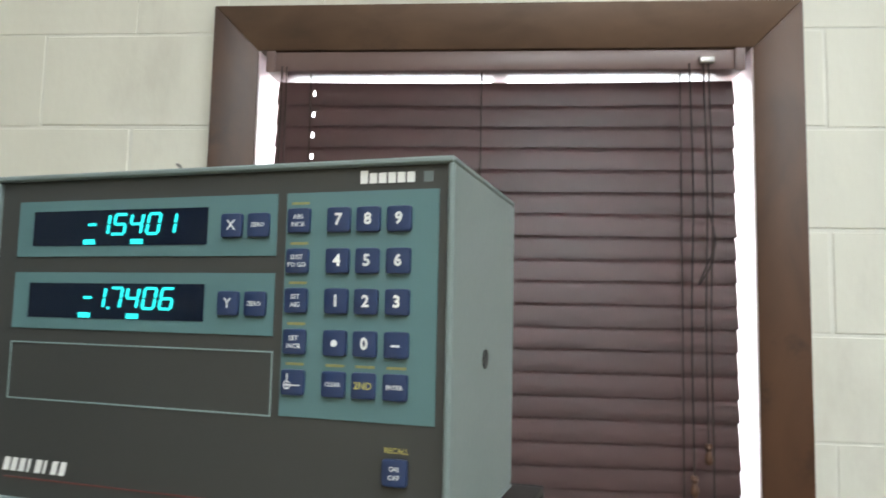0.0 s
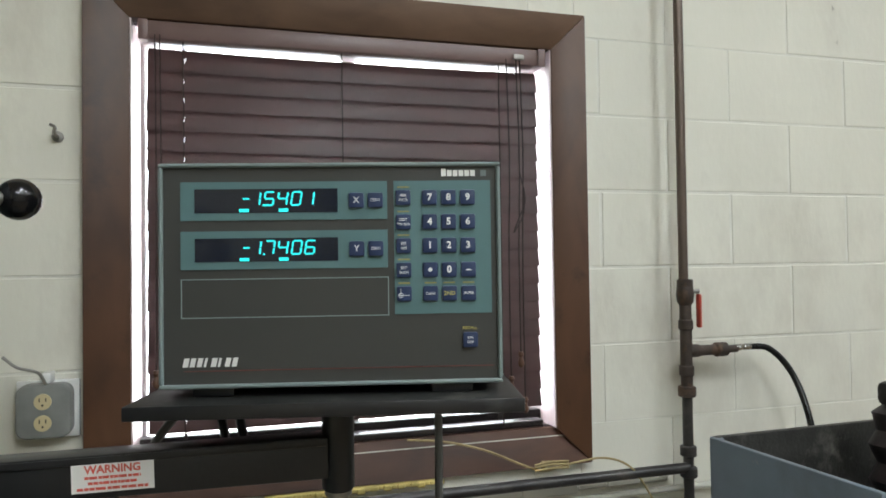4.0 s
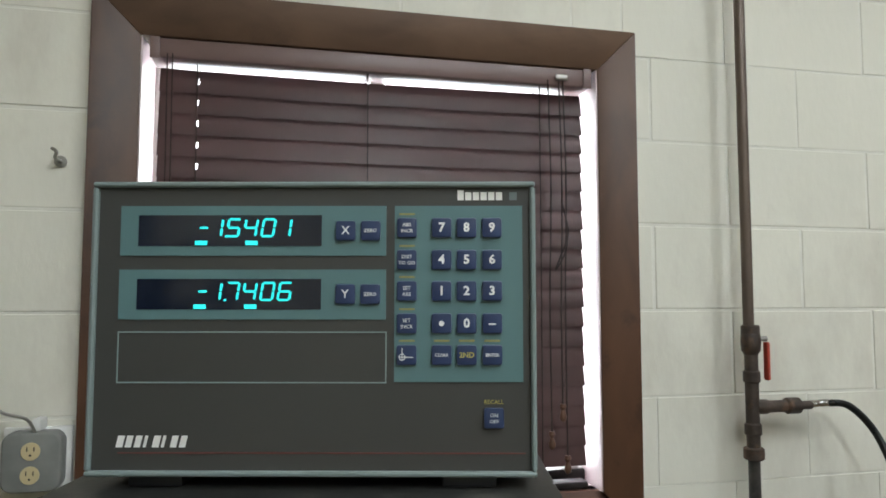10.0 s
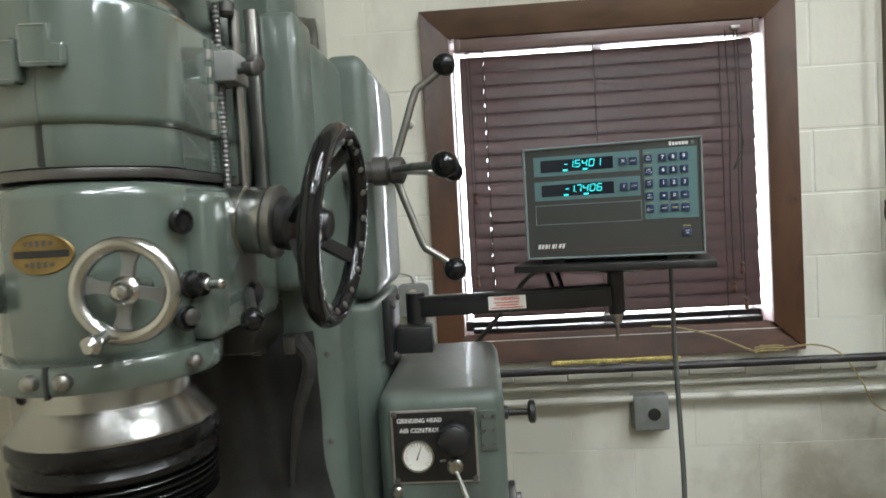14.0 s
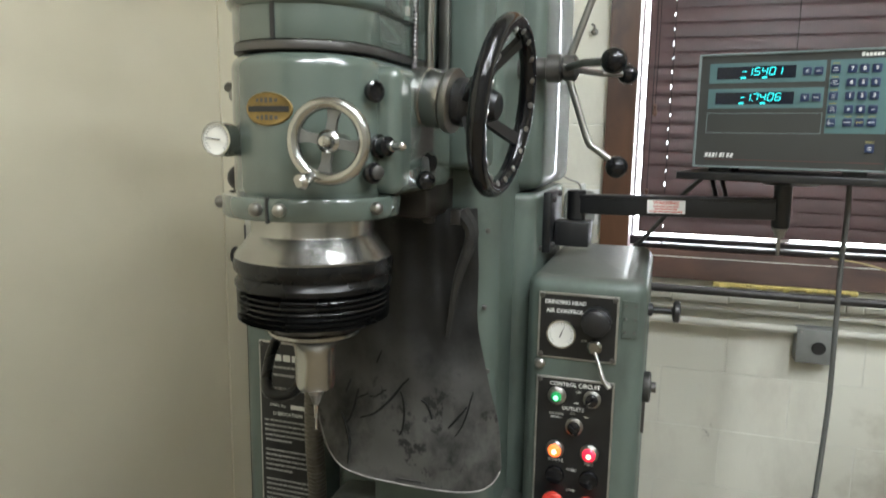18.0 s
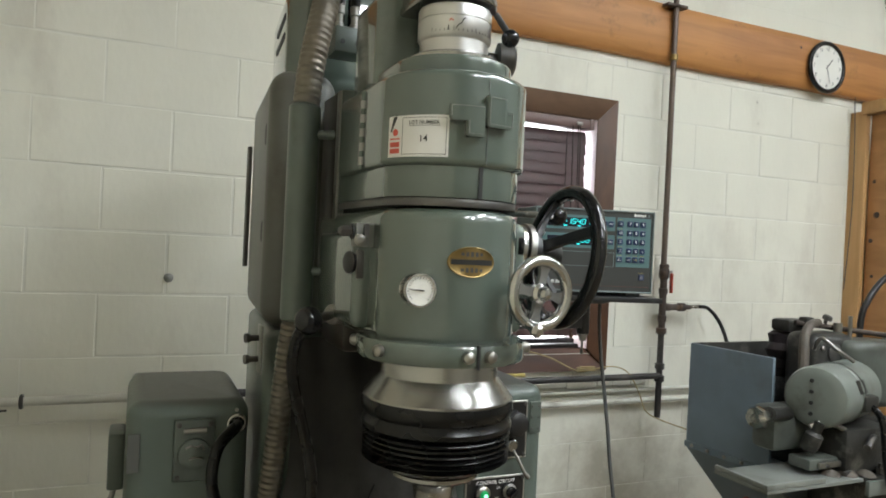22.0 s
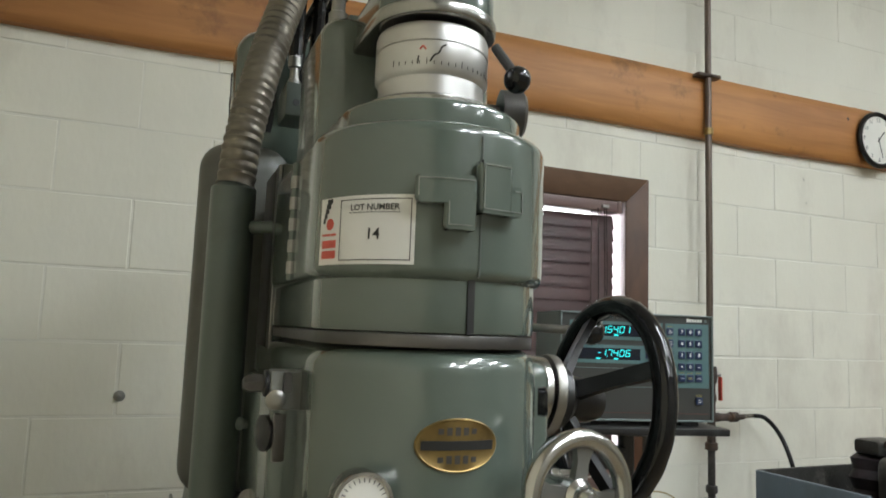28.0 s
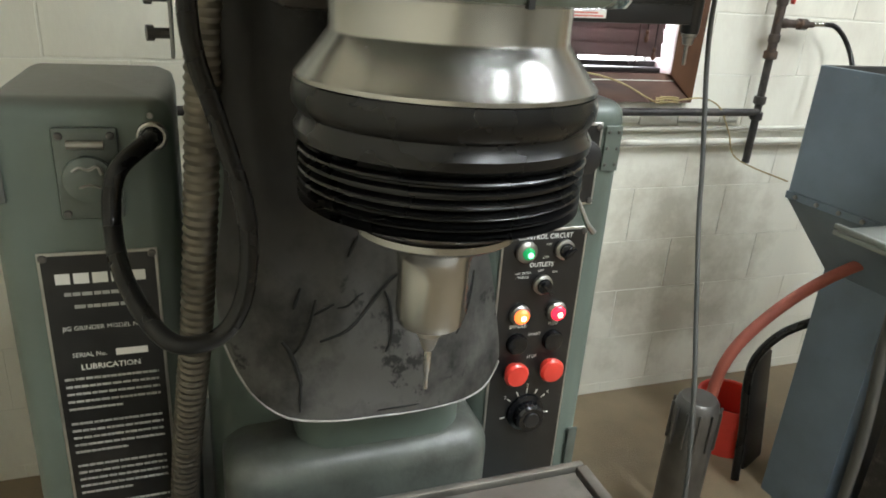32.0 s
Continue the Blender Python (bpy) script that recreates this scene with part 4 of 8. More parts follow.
lone("conduit", tube(bm_new(), [(3.29, 1.957, 2.5), (3.30, 1.957, 3.1), (3.355, 1.957, 3.86), (3.365, 1.957, 3.97), (3.40, 1.957, 4.05), (3.48, 1.957, 4.085), (3.62, 1.957, 4.09), (5.9, 1.957, 4.06)], 0.015, 12, 6), M["conduit_paint"], "painted steel conduit bending level along the wall", "conduit", group="conduits up the wall")
lone("conduit", tube(bm_new(), [(3.44, 1.957, 2.5), (3.445, 1.957, 2.93), (3.44, 1.957, 3.17), (3.40, 1.957, 3.33), (3.40, 1.957, 3.74), (3.42, 1.957, 3.815), (3.48, 1.957, 3.845), (4.06, 1.957, 3.83), (5.9, 1.957, 3.79)], 0.0125, 12, 6), M["galv"], "grey steel conduit bending level along the wall", "conduit", group="conduits up the wall")
lone("wall_cable", tube(bm_new(), [(3.085, 2.010, 4.16), (3.08, 2.010, 4.04), (3.05, 2.010, 3.72), (3.055, 2.010, 3.32), (3.06, 2.010, 3.06)], 0.0050, 8, 5), M["conduit_paint"], "thin grey cable stapled up the block wall", "cable")
bm = bm_new()
for k in range(6):
    c = Vector((3.06 + 0.011 * k, 2.0, 3.045 - 0.016 * k))
    torus(bm, c, (1, 0.4 * (k % 2), 0.6) if k % 2 else (0, 1, 0.3), 0.009, 0.0028, 10, 6)
lone("short_chain", bm, M["dark_steel"], "short dark chain hanging on the block wall", "chain")
lone("ceiling_conduit", tube(bm_new(), [(3.09, 1.93, CEIL_Z - 0.05), (3.06, 1.6, CEIL_Z - 0.05), (3.03, 1.2, CEIL_Z - 0.05), (2.98, 0.2, CEIL_Z - 0.05)], 0.011, 10, 3), M["galv"], "thin conduit crossing the ceiling", "conduit")
cbx = thing("conduit_box", "small grey conduit box with a wire loop", "electrical box")
part("body", box(bm_new(), 4.02, 4.11, 1.905, 2.0, 3.78, 3.88, 0.008), M["box_grey"], cbx)
part("lid", box(bm_new(), 4.03, 4.10, 1.899, 1.9045, 3.79, 3.87, 0.003), M["dark_steel"], cbx)
part("wire_loop", tube(bm_new(), [(4.06, 1.94, 3.878), (4.04, 1.94, 3.97), (4.09, 1.92, 4.06), (4.28, 1.85, 4.13), (4.6, 1.7, 4.19)], 0.009, 8, 6), M["galv"], cbx)
for x, z in ((3.125, 2.925), (3.415, 2.93)):
    cl = thing("conduit_clip", "small dark clip box beside the conduits", "clip", (x, 2.02, z), group="conduit clips")
    part("body", box(bm_new(), -0.022, 0.022, -0.05, 0, -0.024, 0.024, 0.004), M["dark_steel"], cl)
    part("bolt", lathe(bm_new(), [(0.009, 0), (0.009, 0.008), (0.005, 0.010)], (0, -0.05, 0.004), (0, -1, 0), 6), M["black_paint"], cl)
lone("conduit_clamp", box(bm_new(), 3.08, 3.44, 1.925, 1.9715, 2.715, 2.74, 0.003), M["rust"], "rusty bar clamping the conduits", "clamp")
lone("corner_conduit", tube(bm_new(), [(WEST_X, 1.98, CEIL_Z - 0.05), (1.0, 1.98, CEIL_Z - 0.05), (EAST_X, 1.98, CEIL_Z - 0.05)], 0.016, 8, 2), M["galv"], "conduit run along the wall under the ceiling", "conduit")

# partition with a door at the right end of the wall
lone("corner_post", box(bm_new(), 2.845, 2.877, 1.932, WALL_Y, 0, 2.46, 0.003), M["post"], "raw pine post against the block wall", "post", "structure")
bm = bm_new()
box(bm, 2.880, 2.90, 1.762, 1.930, 0, 2.44, 0.002)
lone("end_panel", bm, M["ply"], "plywood end panel of the partition", "panel", "structure")
for y, z, rr in ((1.90, 2.10, 0.010), (1.88, 1.93, 0.016), (1.905, 1.80, 0.012), (1.89, 1.62, 0.009), (1.81, 2.26, 0.011)):
    lone("panel_knot", lathe(bm_new(), [(rr, 0), (rr * 0.9, 0.0015)], (2.880, y, z), (-1, 0, 0), 12), M["rust"], "dark round knot in the plywood panel", "knot", "structure")
lone("partition_cap", box(bm_new(), 2.83, 2.97, 1.70, 1.955, 2.442, 2.505, 0.006), M["post"], "raw pine cap block on the partition", "block", "structure")
bm = bm_new()
box(bm, 2.902, 3.0, 1.74, 1.80, 0, 2.44)
box(bm, 3.0, 4.05, 1.74, 1.80, 2.25, 2.44)
box(bm, 4.05, EAST_X, 1.74, 1.80, 0, 2.44)
lone("partition", bm, M["cream_board"], "cream painted board partition", "partition", "structure", smooth=0)
door = thing("door_1", "brown plywood door in the cream partition", "door", kind="structure")
part("door_leaf", box(bm_new(), 3.045, 4.0, 1.745, 1.785, 0.01, 2.2, 0.003), M["ply"], door)
bm = bm_new()
box(bm, 3.0, 3.045, 1.725, 1.802, 0, 2.25, 0.004)
box(bm, 4.0, 4.05, 1.725, 1.802, 0, 2.25, 0.004)
box(bm, 3.045, 4.0, 1.725, 1.802, 2.2, 2.25, 0.004)
part("door_frame", bm, M["brown_worn"], door)
lone("door_knob", lathe(bm_new(), [(0.02, 0), (0.01, 0.01), (0.01, 0.03), (0.026, 0.045), (0.026, 0.06), (0.012, 0.068)], (3.92, 1.745, 1.0), (0, -1, 0), 20), M["steel"], "round steel door knob", "knob")
bm = bm_new()
for k, (x, z) in enumerate(((3.0, 2.512), (3.25, 2.45), (3.6, 2.452))):
    tube(bm, [(x, 1.72, z + 0.002), (x + 0.15, 1.70, z + 0.02), (x + 0.32, 1.73, z + 0.004 if z > 2.5 else z)], 0.006, 8)
lone("wire_tangle", bm, M["dark_pipe"], "dark wires lying on the partition", "wire")
lone("hanging_wire", tube(bm_new(), [(2.83, 1.99, 2.55), (2.82, 1.97, 2.2), (2.79, 1.95, 1.9), (2.72, 1.92, 1.55)], 0.0025, 6), M["grey_cable"], "thin wire hanging down the wall", "wire")

# ceiling tube fixtures
fixtures = {}
for lx, ly, lz, power in TUBES:
    if lz in fixtures:
        copy_thing(fixtures[lz], pose(lx, ly, lz + 0.04))
        continue
    fx = fixtures[lz] = thing("tube_fixture", "white ceiling fixture with two lit tubes", "ceiling light", (lx, ly, lz + 0.04), group="ceiling tube fixtures")
    part("housing", box(bm_new(), -0.1, 0.1, -0.64, 0.64, 0.03, 0.09, 0.004), M["white_metal"], fx)
    for x in (-0.045, 0.045):
        part("tube", rod(bm_new(), (x, -0.6, 0.01), (x, 0.6, 0.01), 0.015), M["tube"], fx)
        for y in (-0.61, 0.61):
            part("lamp_holder", box(bm_new(), x - 0.012, x + 0.012, y - 0.008, y + 0.008, -0.01, 0.032, 0.002), M["white_metal"], fx)
    for y in (-0.5, 0.5):
        part("hanger", rod(bm_new(), (0, y, 0.09), (0, y, CEIL_Z - lz - 0.04), 0.003, None, 8), M["steel"], fx)

# ---- digital readout on its swing arm ----
DRO_AT, DRO_TURN = (0.570, 1.038, 1.573), -13.0
dro = thing("digital_readout", "grey-green two-axis digital readout on a black tray", "readout", DRO_AT, DRO_TURN)
DW, DH, DD = 0.164, 0.215, 0.165                     # half width, height, depth
for x0, x1, z0, z1 in ((-DW, DW, DH - 0.004, DH), (-DW, DW, 0, 0.004), (-DW, -DW + 0.004, 0.004, DH - 0.004), (DW - 0.004, DW, 0.004, DH - 0.004)):
    part("case_panel", box(bm_new(), x0, x1, 0, DD, z0, z1, 0.0012, 1), M["case"], dro, "grey-green painted metal case panel")
part("case_back", box(bm_new(), -DW + 0.0042, DW - 0.0042, DD - 0.004, DD - 0.0005, 0.0042, DH - 0.0042), M["case"], dro, smooth=0)
part("fascia", box(bm_new(), -DW + 0.004, DW - 0.004, 0.004, 0.010, 0.004, DH - 0.004), M["slate"], dro, "charcoal front panel", smooth=0)
part("side_hole", lathe(bm_new(), [(0.006, 0), (0.006, 0.001)], (DW, 0.075, 0.10), (1, 0, 0), 18), M["black_ink"], dro)
for x in (-0.115, 0.115):
    for y in (0.02, 0.14):
        part("foot", box(bm_new(), x - 0.02, x + 0.02, y - 0.012, y + 0.012, -0.009, 0, 0.002), M["black_paint"], dro)
FZ = 0.0038                                          # front of the fascia


def panel(name, u0, v0, u1, v1, material, depth=0.0006, y=FZ, parent=None, label=""):
    """A flat patch on the fascia, u and v as shares of its width and height from the top left."""
    bm = box(bm_new(), -DW + 2 * DW * u0, -DW + 2 * DW * u1, y - depth, y, DH * (1 - v1), DH * (1 - v0))
    return part(name, bm, material, parent or dro, label, smooth=0)


def at(u, v):
    return -DW + 2 * DW * u, DH * (1 - v)


GLOW = {"0": "abcdef", "1": "bc", "4": "bcfg", "5": "acdfg", "6": "acdefg", "7": "abc", "-": "g"}


def seven(bm, ch, cx, cz, w, h, y):
    """One lit digit: slanted bars."""
    t = h * 0.13
    ends = {"a": ((-1, 1), (1, 1)), "b": ((1, 1), (1, 0)), "c": ((1, 0), (1, -1)), "d": ((-1, -1), (1, -1)), "e": ((-1, 0), (-1, -1)), "f": ((-1, 1), (-1, 0)), "g": ((-1, 0), (1, 0))}
    for s in GLOW[ch]:
        (ax, az), (bx, bz) = ends[s]
        p, q = Vector((ax * w / 2 + az * 0.12 * w, az * h / 2)), Vector((bx * w / 2 + bz * 0.12 * w, bz * h / 2))
        d = (q - p).normalized()
        p, q, n = p + d * t * 0.45, q - d * t * 0.45, Vector((-d.y, d.x)) * t / 2
        pts = [p + n, p + d * -t * 0.3, p - n, q - n, q + d * t * 0.3, q + n]
        f = [bm.verts.new((cx + v.x, y, cz + v.y)) for v in pts]
        b = [bm.verts.new((cx + v.x, y + 0.0006, cz + v.y)) for v in pts]
        bm.faces.new(f)
        for i in range(6):
            bm.faces.new((f[i], b[i], b[(i + 1) % 6], f[(i + 1) % 6]))


for row, (v0, v1, d0, d1, value) in enumerate(((0.083, 0.255, 0.115, 0.222, "-1.5401"), (0.303, 0.474, 0.335, 0.440, "-1.7406"))):
    panel("axis_panel", 0.062, v0, 0.664, v1, M["teal"], label="teal axis panel")
    disp = panel("display", 0.103, d0, 0.518, d1, M["display"], 0.001, label="dark display window with lit cyan digits")
    zc = DH * (1 - (d0 + d1) / 2) + 0.002
    us = {0: 0.252, 1: 0.282, 2: 0.319, 3: 0.358, 4: 0.398, 5: 0.437}
    chars = [c for c in value if c != "."]
    for k, c in enumerate(chars):
        bm = bm_new()
        seven(bm, c, at(us[k], 0)[0], zc, 0.0086 if c not in "-1" else 0.007, 0.0126, 0.0020)
        part("digit", bm, M["digit"], disp, smooth=0)
    x, _ = at(0.3025, 0)
    part("decimal_point", box(bm_new(), x - 0.0008, x + 0.0008, 0.0020, 0.0026, zc - 0.0072, zc - 0.0055), M["digit"], disp, smooth=0)
    for u in (0.246, 0.360):
        x, _ = at(u, 0)
        part("unit_light", box(bm_new(), x - 0.0045, x + 0.0045, 0.0022, 0.0026, zc - 0.0128, zc - 0.0096), M["digit"], disp, smooth=0)
panel("keypad", 0.683, 0.083, 0.971, 0.685, M["teal"], label="teal keypad panel")
bm = bm_new()
X0, Z1 = at(0.062, 0.515)
X1, Z0 = at(0.666, 0.690)
for x0, x1, z0, z1 in ((X0, X1, Z1 - 0.0009, Z1), (X0, X1, Z0, Z0 + 0.0009), (X0, X0 + 0.0009, Z0, Z1), (X1 - 0.0009, X1, Z0, Z1)):
    box(bm, x0, x1, FZ - 0.0004, FZ, z0, z1)
part("blank_outline", bm, M["teal_ink"], dro, smooth=0)
KEYM = slab(bm_new(), round_plan(-0.0073, 0.0073, -0.0073, 0.0073, 0.0018, 3), 0, 0.0028, 0.0008, 2)
KEYM.transform(Matrix.Rotation(radians(90), 4, "X"))
KEYM = finish("key", KEYM, M["key"])


def key(u, v, legend, size=0.0085, legend2="", yellow=True, bold=0.0003, ink="white_ink"):
    x, z = at(u, v)
    k = part("key", KEYM, None, dro)
    k.location = (x, FZ - 0.0005, z)
    if legend2:
        text("legend", legend, size, (0, -0.00295, 0.0021), M[ink], k, bold=0.00003)
        text("legend", legend2, size, (0, -0.00295, -0.0024), M[ink], k, bold=0.00003)
    elif legend == "dot":
        part("legend", lathe(bm_new(), [(0.002, 0), (0.002, 0.0002)], (0, -0.0028, 0), (0, -1, 0), 14), M[ink], k)
    elif legend == "axes":
        bm = bm_new()
        box(bm, -0.0035, -0.0029, -0.003, -0.0028, -0.0035, 0.005)
        box(bm, -0.0055, 0.005, -0.003, -0.0028, -0.0018, -0.0012)
        torus(bm, (-0.0032, -0.0029, -0.0015), (0, 1, 0), 0.0022, 0.0003, 16, 4)
        part("legend", bm, M[ink], k)
    elif legend:
        text("legend", legend, size, (0, -0.00295, 0), M[ink], k, bold=bold)
    if yellow is not False and yellow:
        part("function_mark", box(bm_new(), -0.0058, 0.0058, -0.0004, -0.0002, 0.0096, 0.0111), M["dim_yellow"], k, smooth=0)
    return k


for v, a in ((0.170, "X"), (0.388, "Y")):
    key(0.573, v, a, 0.0085, yellow=False, bold=0.0001)
    key(0.629, v, "ZERO", 0.0036, yellow=False, bold=0.00005)
COLS, ROWSV = (0.789, 0.845, 0.902), (0.160, 0.270, 0.377, 0.487)
for r, line in enumerate(("789", "456", "123")):
    for c, ch in enumerate(line):
        key(COLS[c], ROWSV[r], ch, 0.0092, yellow=False)
key(COLS[0], ROWSV[3], "dot", yellow=False)
key(COLS[1], ROWSV[3], "0", 0.0092, yellow=False)
key(COLS[2], ROWSV[3], "\u2013", 0.0092, yellow=False)
key(0.711, 0.160, "ABS", 0.0038, "INCR")
key(0.711, 0.270, "DIST", 0.0038, "TO GO")
key(0.711, 0.377, "SET", 0.0038, "ABS")
key(0.711, 0.487, "SET", 0.0038, "INCR")
key(0.711, 0.594, "axes")
key(COLS[0], 0.594, "CLEAR", 0.0033, bold=0.00005)
key(COLS[1], 0.594, "2ND", 0.0055, bold=0.0001, ink="yellow_ink")
key(COLS[2], 0.594, "ENTER", 0.0033, bold=0.00005)
on = key(0.905, 0.805, "ON", 0.0038, "OFF", yellow=False)
text("legend", "RECALL", 0.0042, (0, 0.0003, 0.0112), M["yellow_ink"], on, bold=0.00005)
# maker's marks as plain slanted shapes
x, z = at(0.065, 0.905)
for k, w in enumerate((0.0065, 0.006, 0.006, 0.003, 0.0065, 0.003, 0.006, 0.006)):
    x0 = x + 0.0066 * k
    bm = bm_new()
    f = [bm.verts.new((x0 + s * w + (0.002 if t else 0), FZ - 0.0003, z + t * 0.0085)) for s, t in ((0, 0), (0.78, 0), (0.78, 1), (0, 1))]
    bm.faces.new(f)
    part("maker_mark", bm, M["white_ink"], dro, "slanted white maker's mark", smooth=0)
x, z = at(0.825, 0.045)
for k in range(6):
    part("model_mark", box(bm_new(), x + 0.0057 * k, x + 0.0057 * k + 0.0046, FZ - 0.0004, FZ - 0.0001, z - 0.004, z + (0.0035 if k == 0 else 0.002)), M["white_ink"], dro, smooth=0)
part("model_mark", box(bm_new(), x + 0.0385, x + 0.0440, FZ - 0.0004, FZ - 0.0001, z - 0.004, z + 0.002), M["grey_ink"], dro, smooth=0)
panel("red_line", 0.07, 0.921, 0.975, 0.9255, M["dark_red_ink"], 0.0003)

tray = thing("readout_tray", "dusty black steel tray carrying the readout", "tray", (0.570, 1.038, 1.564), DRO_TURN)
part("plate", box(bm_new(), -0.186, 0.180, -0.028, 0.215, -0.0065, 0.0, 0.002), M["tray"], tray)
part("front_lip", box(bm_new(), -0.186, 0.180, -0.032, -0.0285, -0.0135, 0.0, 0.0015), M["black_paint"], tray)
part("back_lip", box(bm_new(), -0.186, 0.180, 0.2155, 0.219, -0.0195, 0.0, 0.0015), M["black_paint"], tray)
for x in (-0.155, -0.135):
    part("brace", rod(bm_new(), (x, 0.16, -0.01), (x + 0.03, 0.10, -0.075), 0.005, None, 8), M["black_paint"], tray)
part("swivel_flange", lathe(bm_new(), [(0.062, 0), (0.062, -0.006), (0.046, -0.0145), (0.02, -0.016)], (0.01, 0.053, -0.0067), (0, 0, 1), 28), M["black_paint"], tray)

arm = thing("swing_arm", "black steel swing arm with a warning sticker", "bracket arm")
PA, PB = Vector((0.195, 1.139, 1.485)), Vector((0.581, 1.091, 1.492))
ad = (PB - PA).normalized()
ang = math.degrees(math.atan2(ad.y, ad.x))
L = (PB - PA).length
bar = part("bar", box(bm_new(), -0.02, L - 0.01, -0.0165, 0.0165, -0.021, 0.021, 0.002), M["black_paint"], arm)
bar.matrix_local = pose(*PA, 0, -1.5, ang)
part("rib", box(bm_new(), -0.02, L - 0.01, -0.0185, -0.0167, 0.0125, 0.0195, 0.0008), M["black_paint"], bar)
part("post", lathe(bm_new(), [(0.0145, -0.036), (0.0165, -0.033), (0.0165, 0.05), (0.0145, 0.052)], (0.581, 1.091, 1.494)), M["black_paint"], arm)
part("bolt", lathe(bm_new(), [(0.0025, -0.055), (0.0035, -0.053), (0.0035, -0.02), (0.009, -0.018), (0.011, -0.006), (0.014, -0.004), (0.014, 0)], (0.581, 1.091, 1.4575), (0, 0, 1), 14), M["steel"], arm, "steel clamp bolt")
part("hinge", lathe(bm_new(), [(0.018, -0.032), (0.02, -0.03), (0.02, 0.03), (0.018, 0.032)], (0.180, 1.14, 1.482)), M["black_paint"], arm)
part("pivot_block", box(bm_new(), 0.140, 0.214, 1.095, 1.165, 1.395, 1.449, 0.004), M["black_paint"], arm)
part("mount_plate", box(bm_new(), 0.122, 0.139, 1.05, 1.165, 1.385, 1.512, 0.002), M["black_paint"], arm)
for y, z in ((1.07, 1.40), (1.07, 1.497), (1.15, 1.505)):
    part("mount_bolt", lathe(bm_new(), [(0.007, 0), (0.007, 0.006), (0.004, 0.008)], (0.139, y, z), (1, 0, 0), 6), M["dark_steel"], arm)
st = part("warning_sticker", box(bm_new(), 0.138, 0.213, -0.0189, -0.0187, -0.0140, 0.0130, 0), M["paper"], bar, "white sticker with red warning print", smooth=0)
text("warning_word", "WARNING", 0.0105, (0.1755, -0.0191, 0.0075), M["red_ink"], bar, bold=0.0003)
rng = random.Random(8)
for z, x0, x1 in ((0.0, 0.150, 0.201), (-0.0052, 0.153, 0.198), (-0.0105, 0.143, 0.208)):
    part("small_print", bars(rng, x0, x1, z - 0.0012, 0.0026, -0.0190, 6), M["red_ink"], bar, smooth=0)
lone("readout_cable", tube(bm_new(), [(0.718, 1.205, 1.556), (0.722, 1.21, 1.48), (0.715, 1.185, 1.38), (0.706, 1.13, 1.20), (0.700, 1.10, 1.09), (0.675, 1.02, 0.91), (0.645, 0.93, 0.70), (0.62, 0.87, 0.45), (0.60, 0.85, 0.02)], 0.0052, 10), M["grey_cable"], "dark cable hanging from the readout tray", "cable")
lone("arm_cable", tube(bm_new(), [(0.44, 1.19, 1.55), (0.40, 1.26, 1.50), (0.33, 1.34, 1.40), (0.22, 1.40, 1.28), (0.16, 1.42, 1.2)], 0.0052, 8), M["grey_cable"], "dark cable looping behind the swing arm", "cable")

# ---- the jig grinder ----
AX, AY = -0.105, 0.475                                # spindle axis
UP = 0.040                                            # the reciprocating head stands near the middle of its stroke
mc = thing("jig_grinder", "grey-green enamelled jig grinder with chrome handwheels", "grinding machine")

# base, table
part("base", slab(bm_new(), round_plan(-0.42, 0.32, 0.02, 1.40, 0.06), 0.0, 0.62, 0.02), M["green_worn"], mc, "heavy cast base")
part("saddle", slab(bm_new(), round_plan(-0.40, 0.14, 0.10, 0.70, 0.03), 0.622, 0.765, 0.01), M["green_worn"], mc, "cast saddle")
tb = part("work_table", box(bm_new(), -0.585, 0.235, 0.12, 0.705, 0.767, 0.8515, 0.004), M["table_iron"], mc, "stained iron work table with slots")
for k in range(7):
    y = 0.125 + 0.0828 * k
    part("table_rail", box(bm_new(), -0.565, 0.215, y, y + 0.072, 0.852, 0.865, 0.0012, 1), M["table_iron"], tb)
for x0, x1, y0, y1 in ((-0.585, 0.235, 0.700, 0.712), (-0.588, -0.570, 0.12, 0.70), (0.220, 0.238, 0.12, 0.70)):
    part("table_edge", box(bm_new(), x0, x1, y0, y1, 0.8518, 0.870, 0.003), M["table_iron"], tb)
part("table_screw", lathe(bm_new(), [(0.008, 0), (0.008, 0.008), (0.004, 0.01)], (-0.588, 0.55, 0.835), (-1, 0, 0), 10), M["steel"], tb)
part("table_knob", lathe(bm_new(), [(0.012, 0), (0.014, 0.01), (0.024, 0.014), (0.026, 0.035), (0.02, 0.042)], (0.238, 0.60, 0.82), (1, 0, 0), 20), M["dark_steel"], tb)

# column
def leaning(bm):
    """Draws the left faces in towards the rear."""
    for v in bm.verts:
        if v.co.x < -0.15:
            v.co.x += 0.075 * max(0.0, v.co.y - 0.93) * min(1.0, (-0.15 - v.co.x) / 0.08)
    return bm


part("column", slab(bm_new(), round_plan(-0.168, 0.082, 0.80, 1.36, 0.05), 0.622, 1.965, 0.035, 5), M["green_body"], mc, "tall cast column")
part("column_foot", slab(bm_new(), round_plan(-0.27, 0.125, 0.775, 1.36, 0.05), 0.623, 0.895, 0.045, 6), M["greasy_green"], mc, "oily flared column foot")
part("right_cover", slab(bm_new(), round_plan(0.045, 0.128, 0.98, 1.37, 0.024), 1.52, 1.975, 0.03, 6), M["green_body"], mc, "rounded side cover")
part("right_cover_foot", slab(bm_new(), round_plan(0.045, 0.122, 0.955, 1.36, 0.035), 0.7, 1.515, 0.012), M["green_body"], mc)
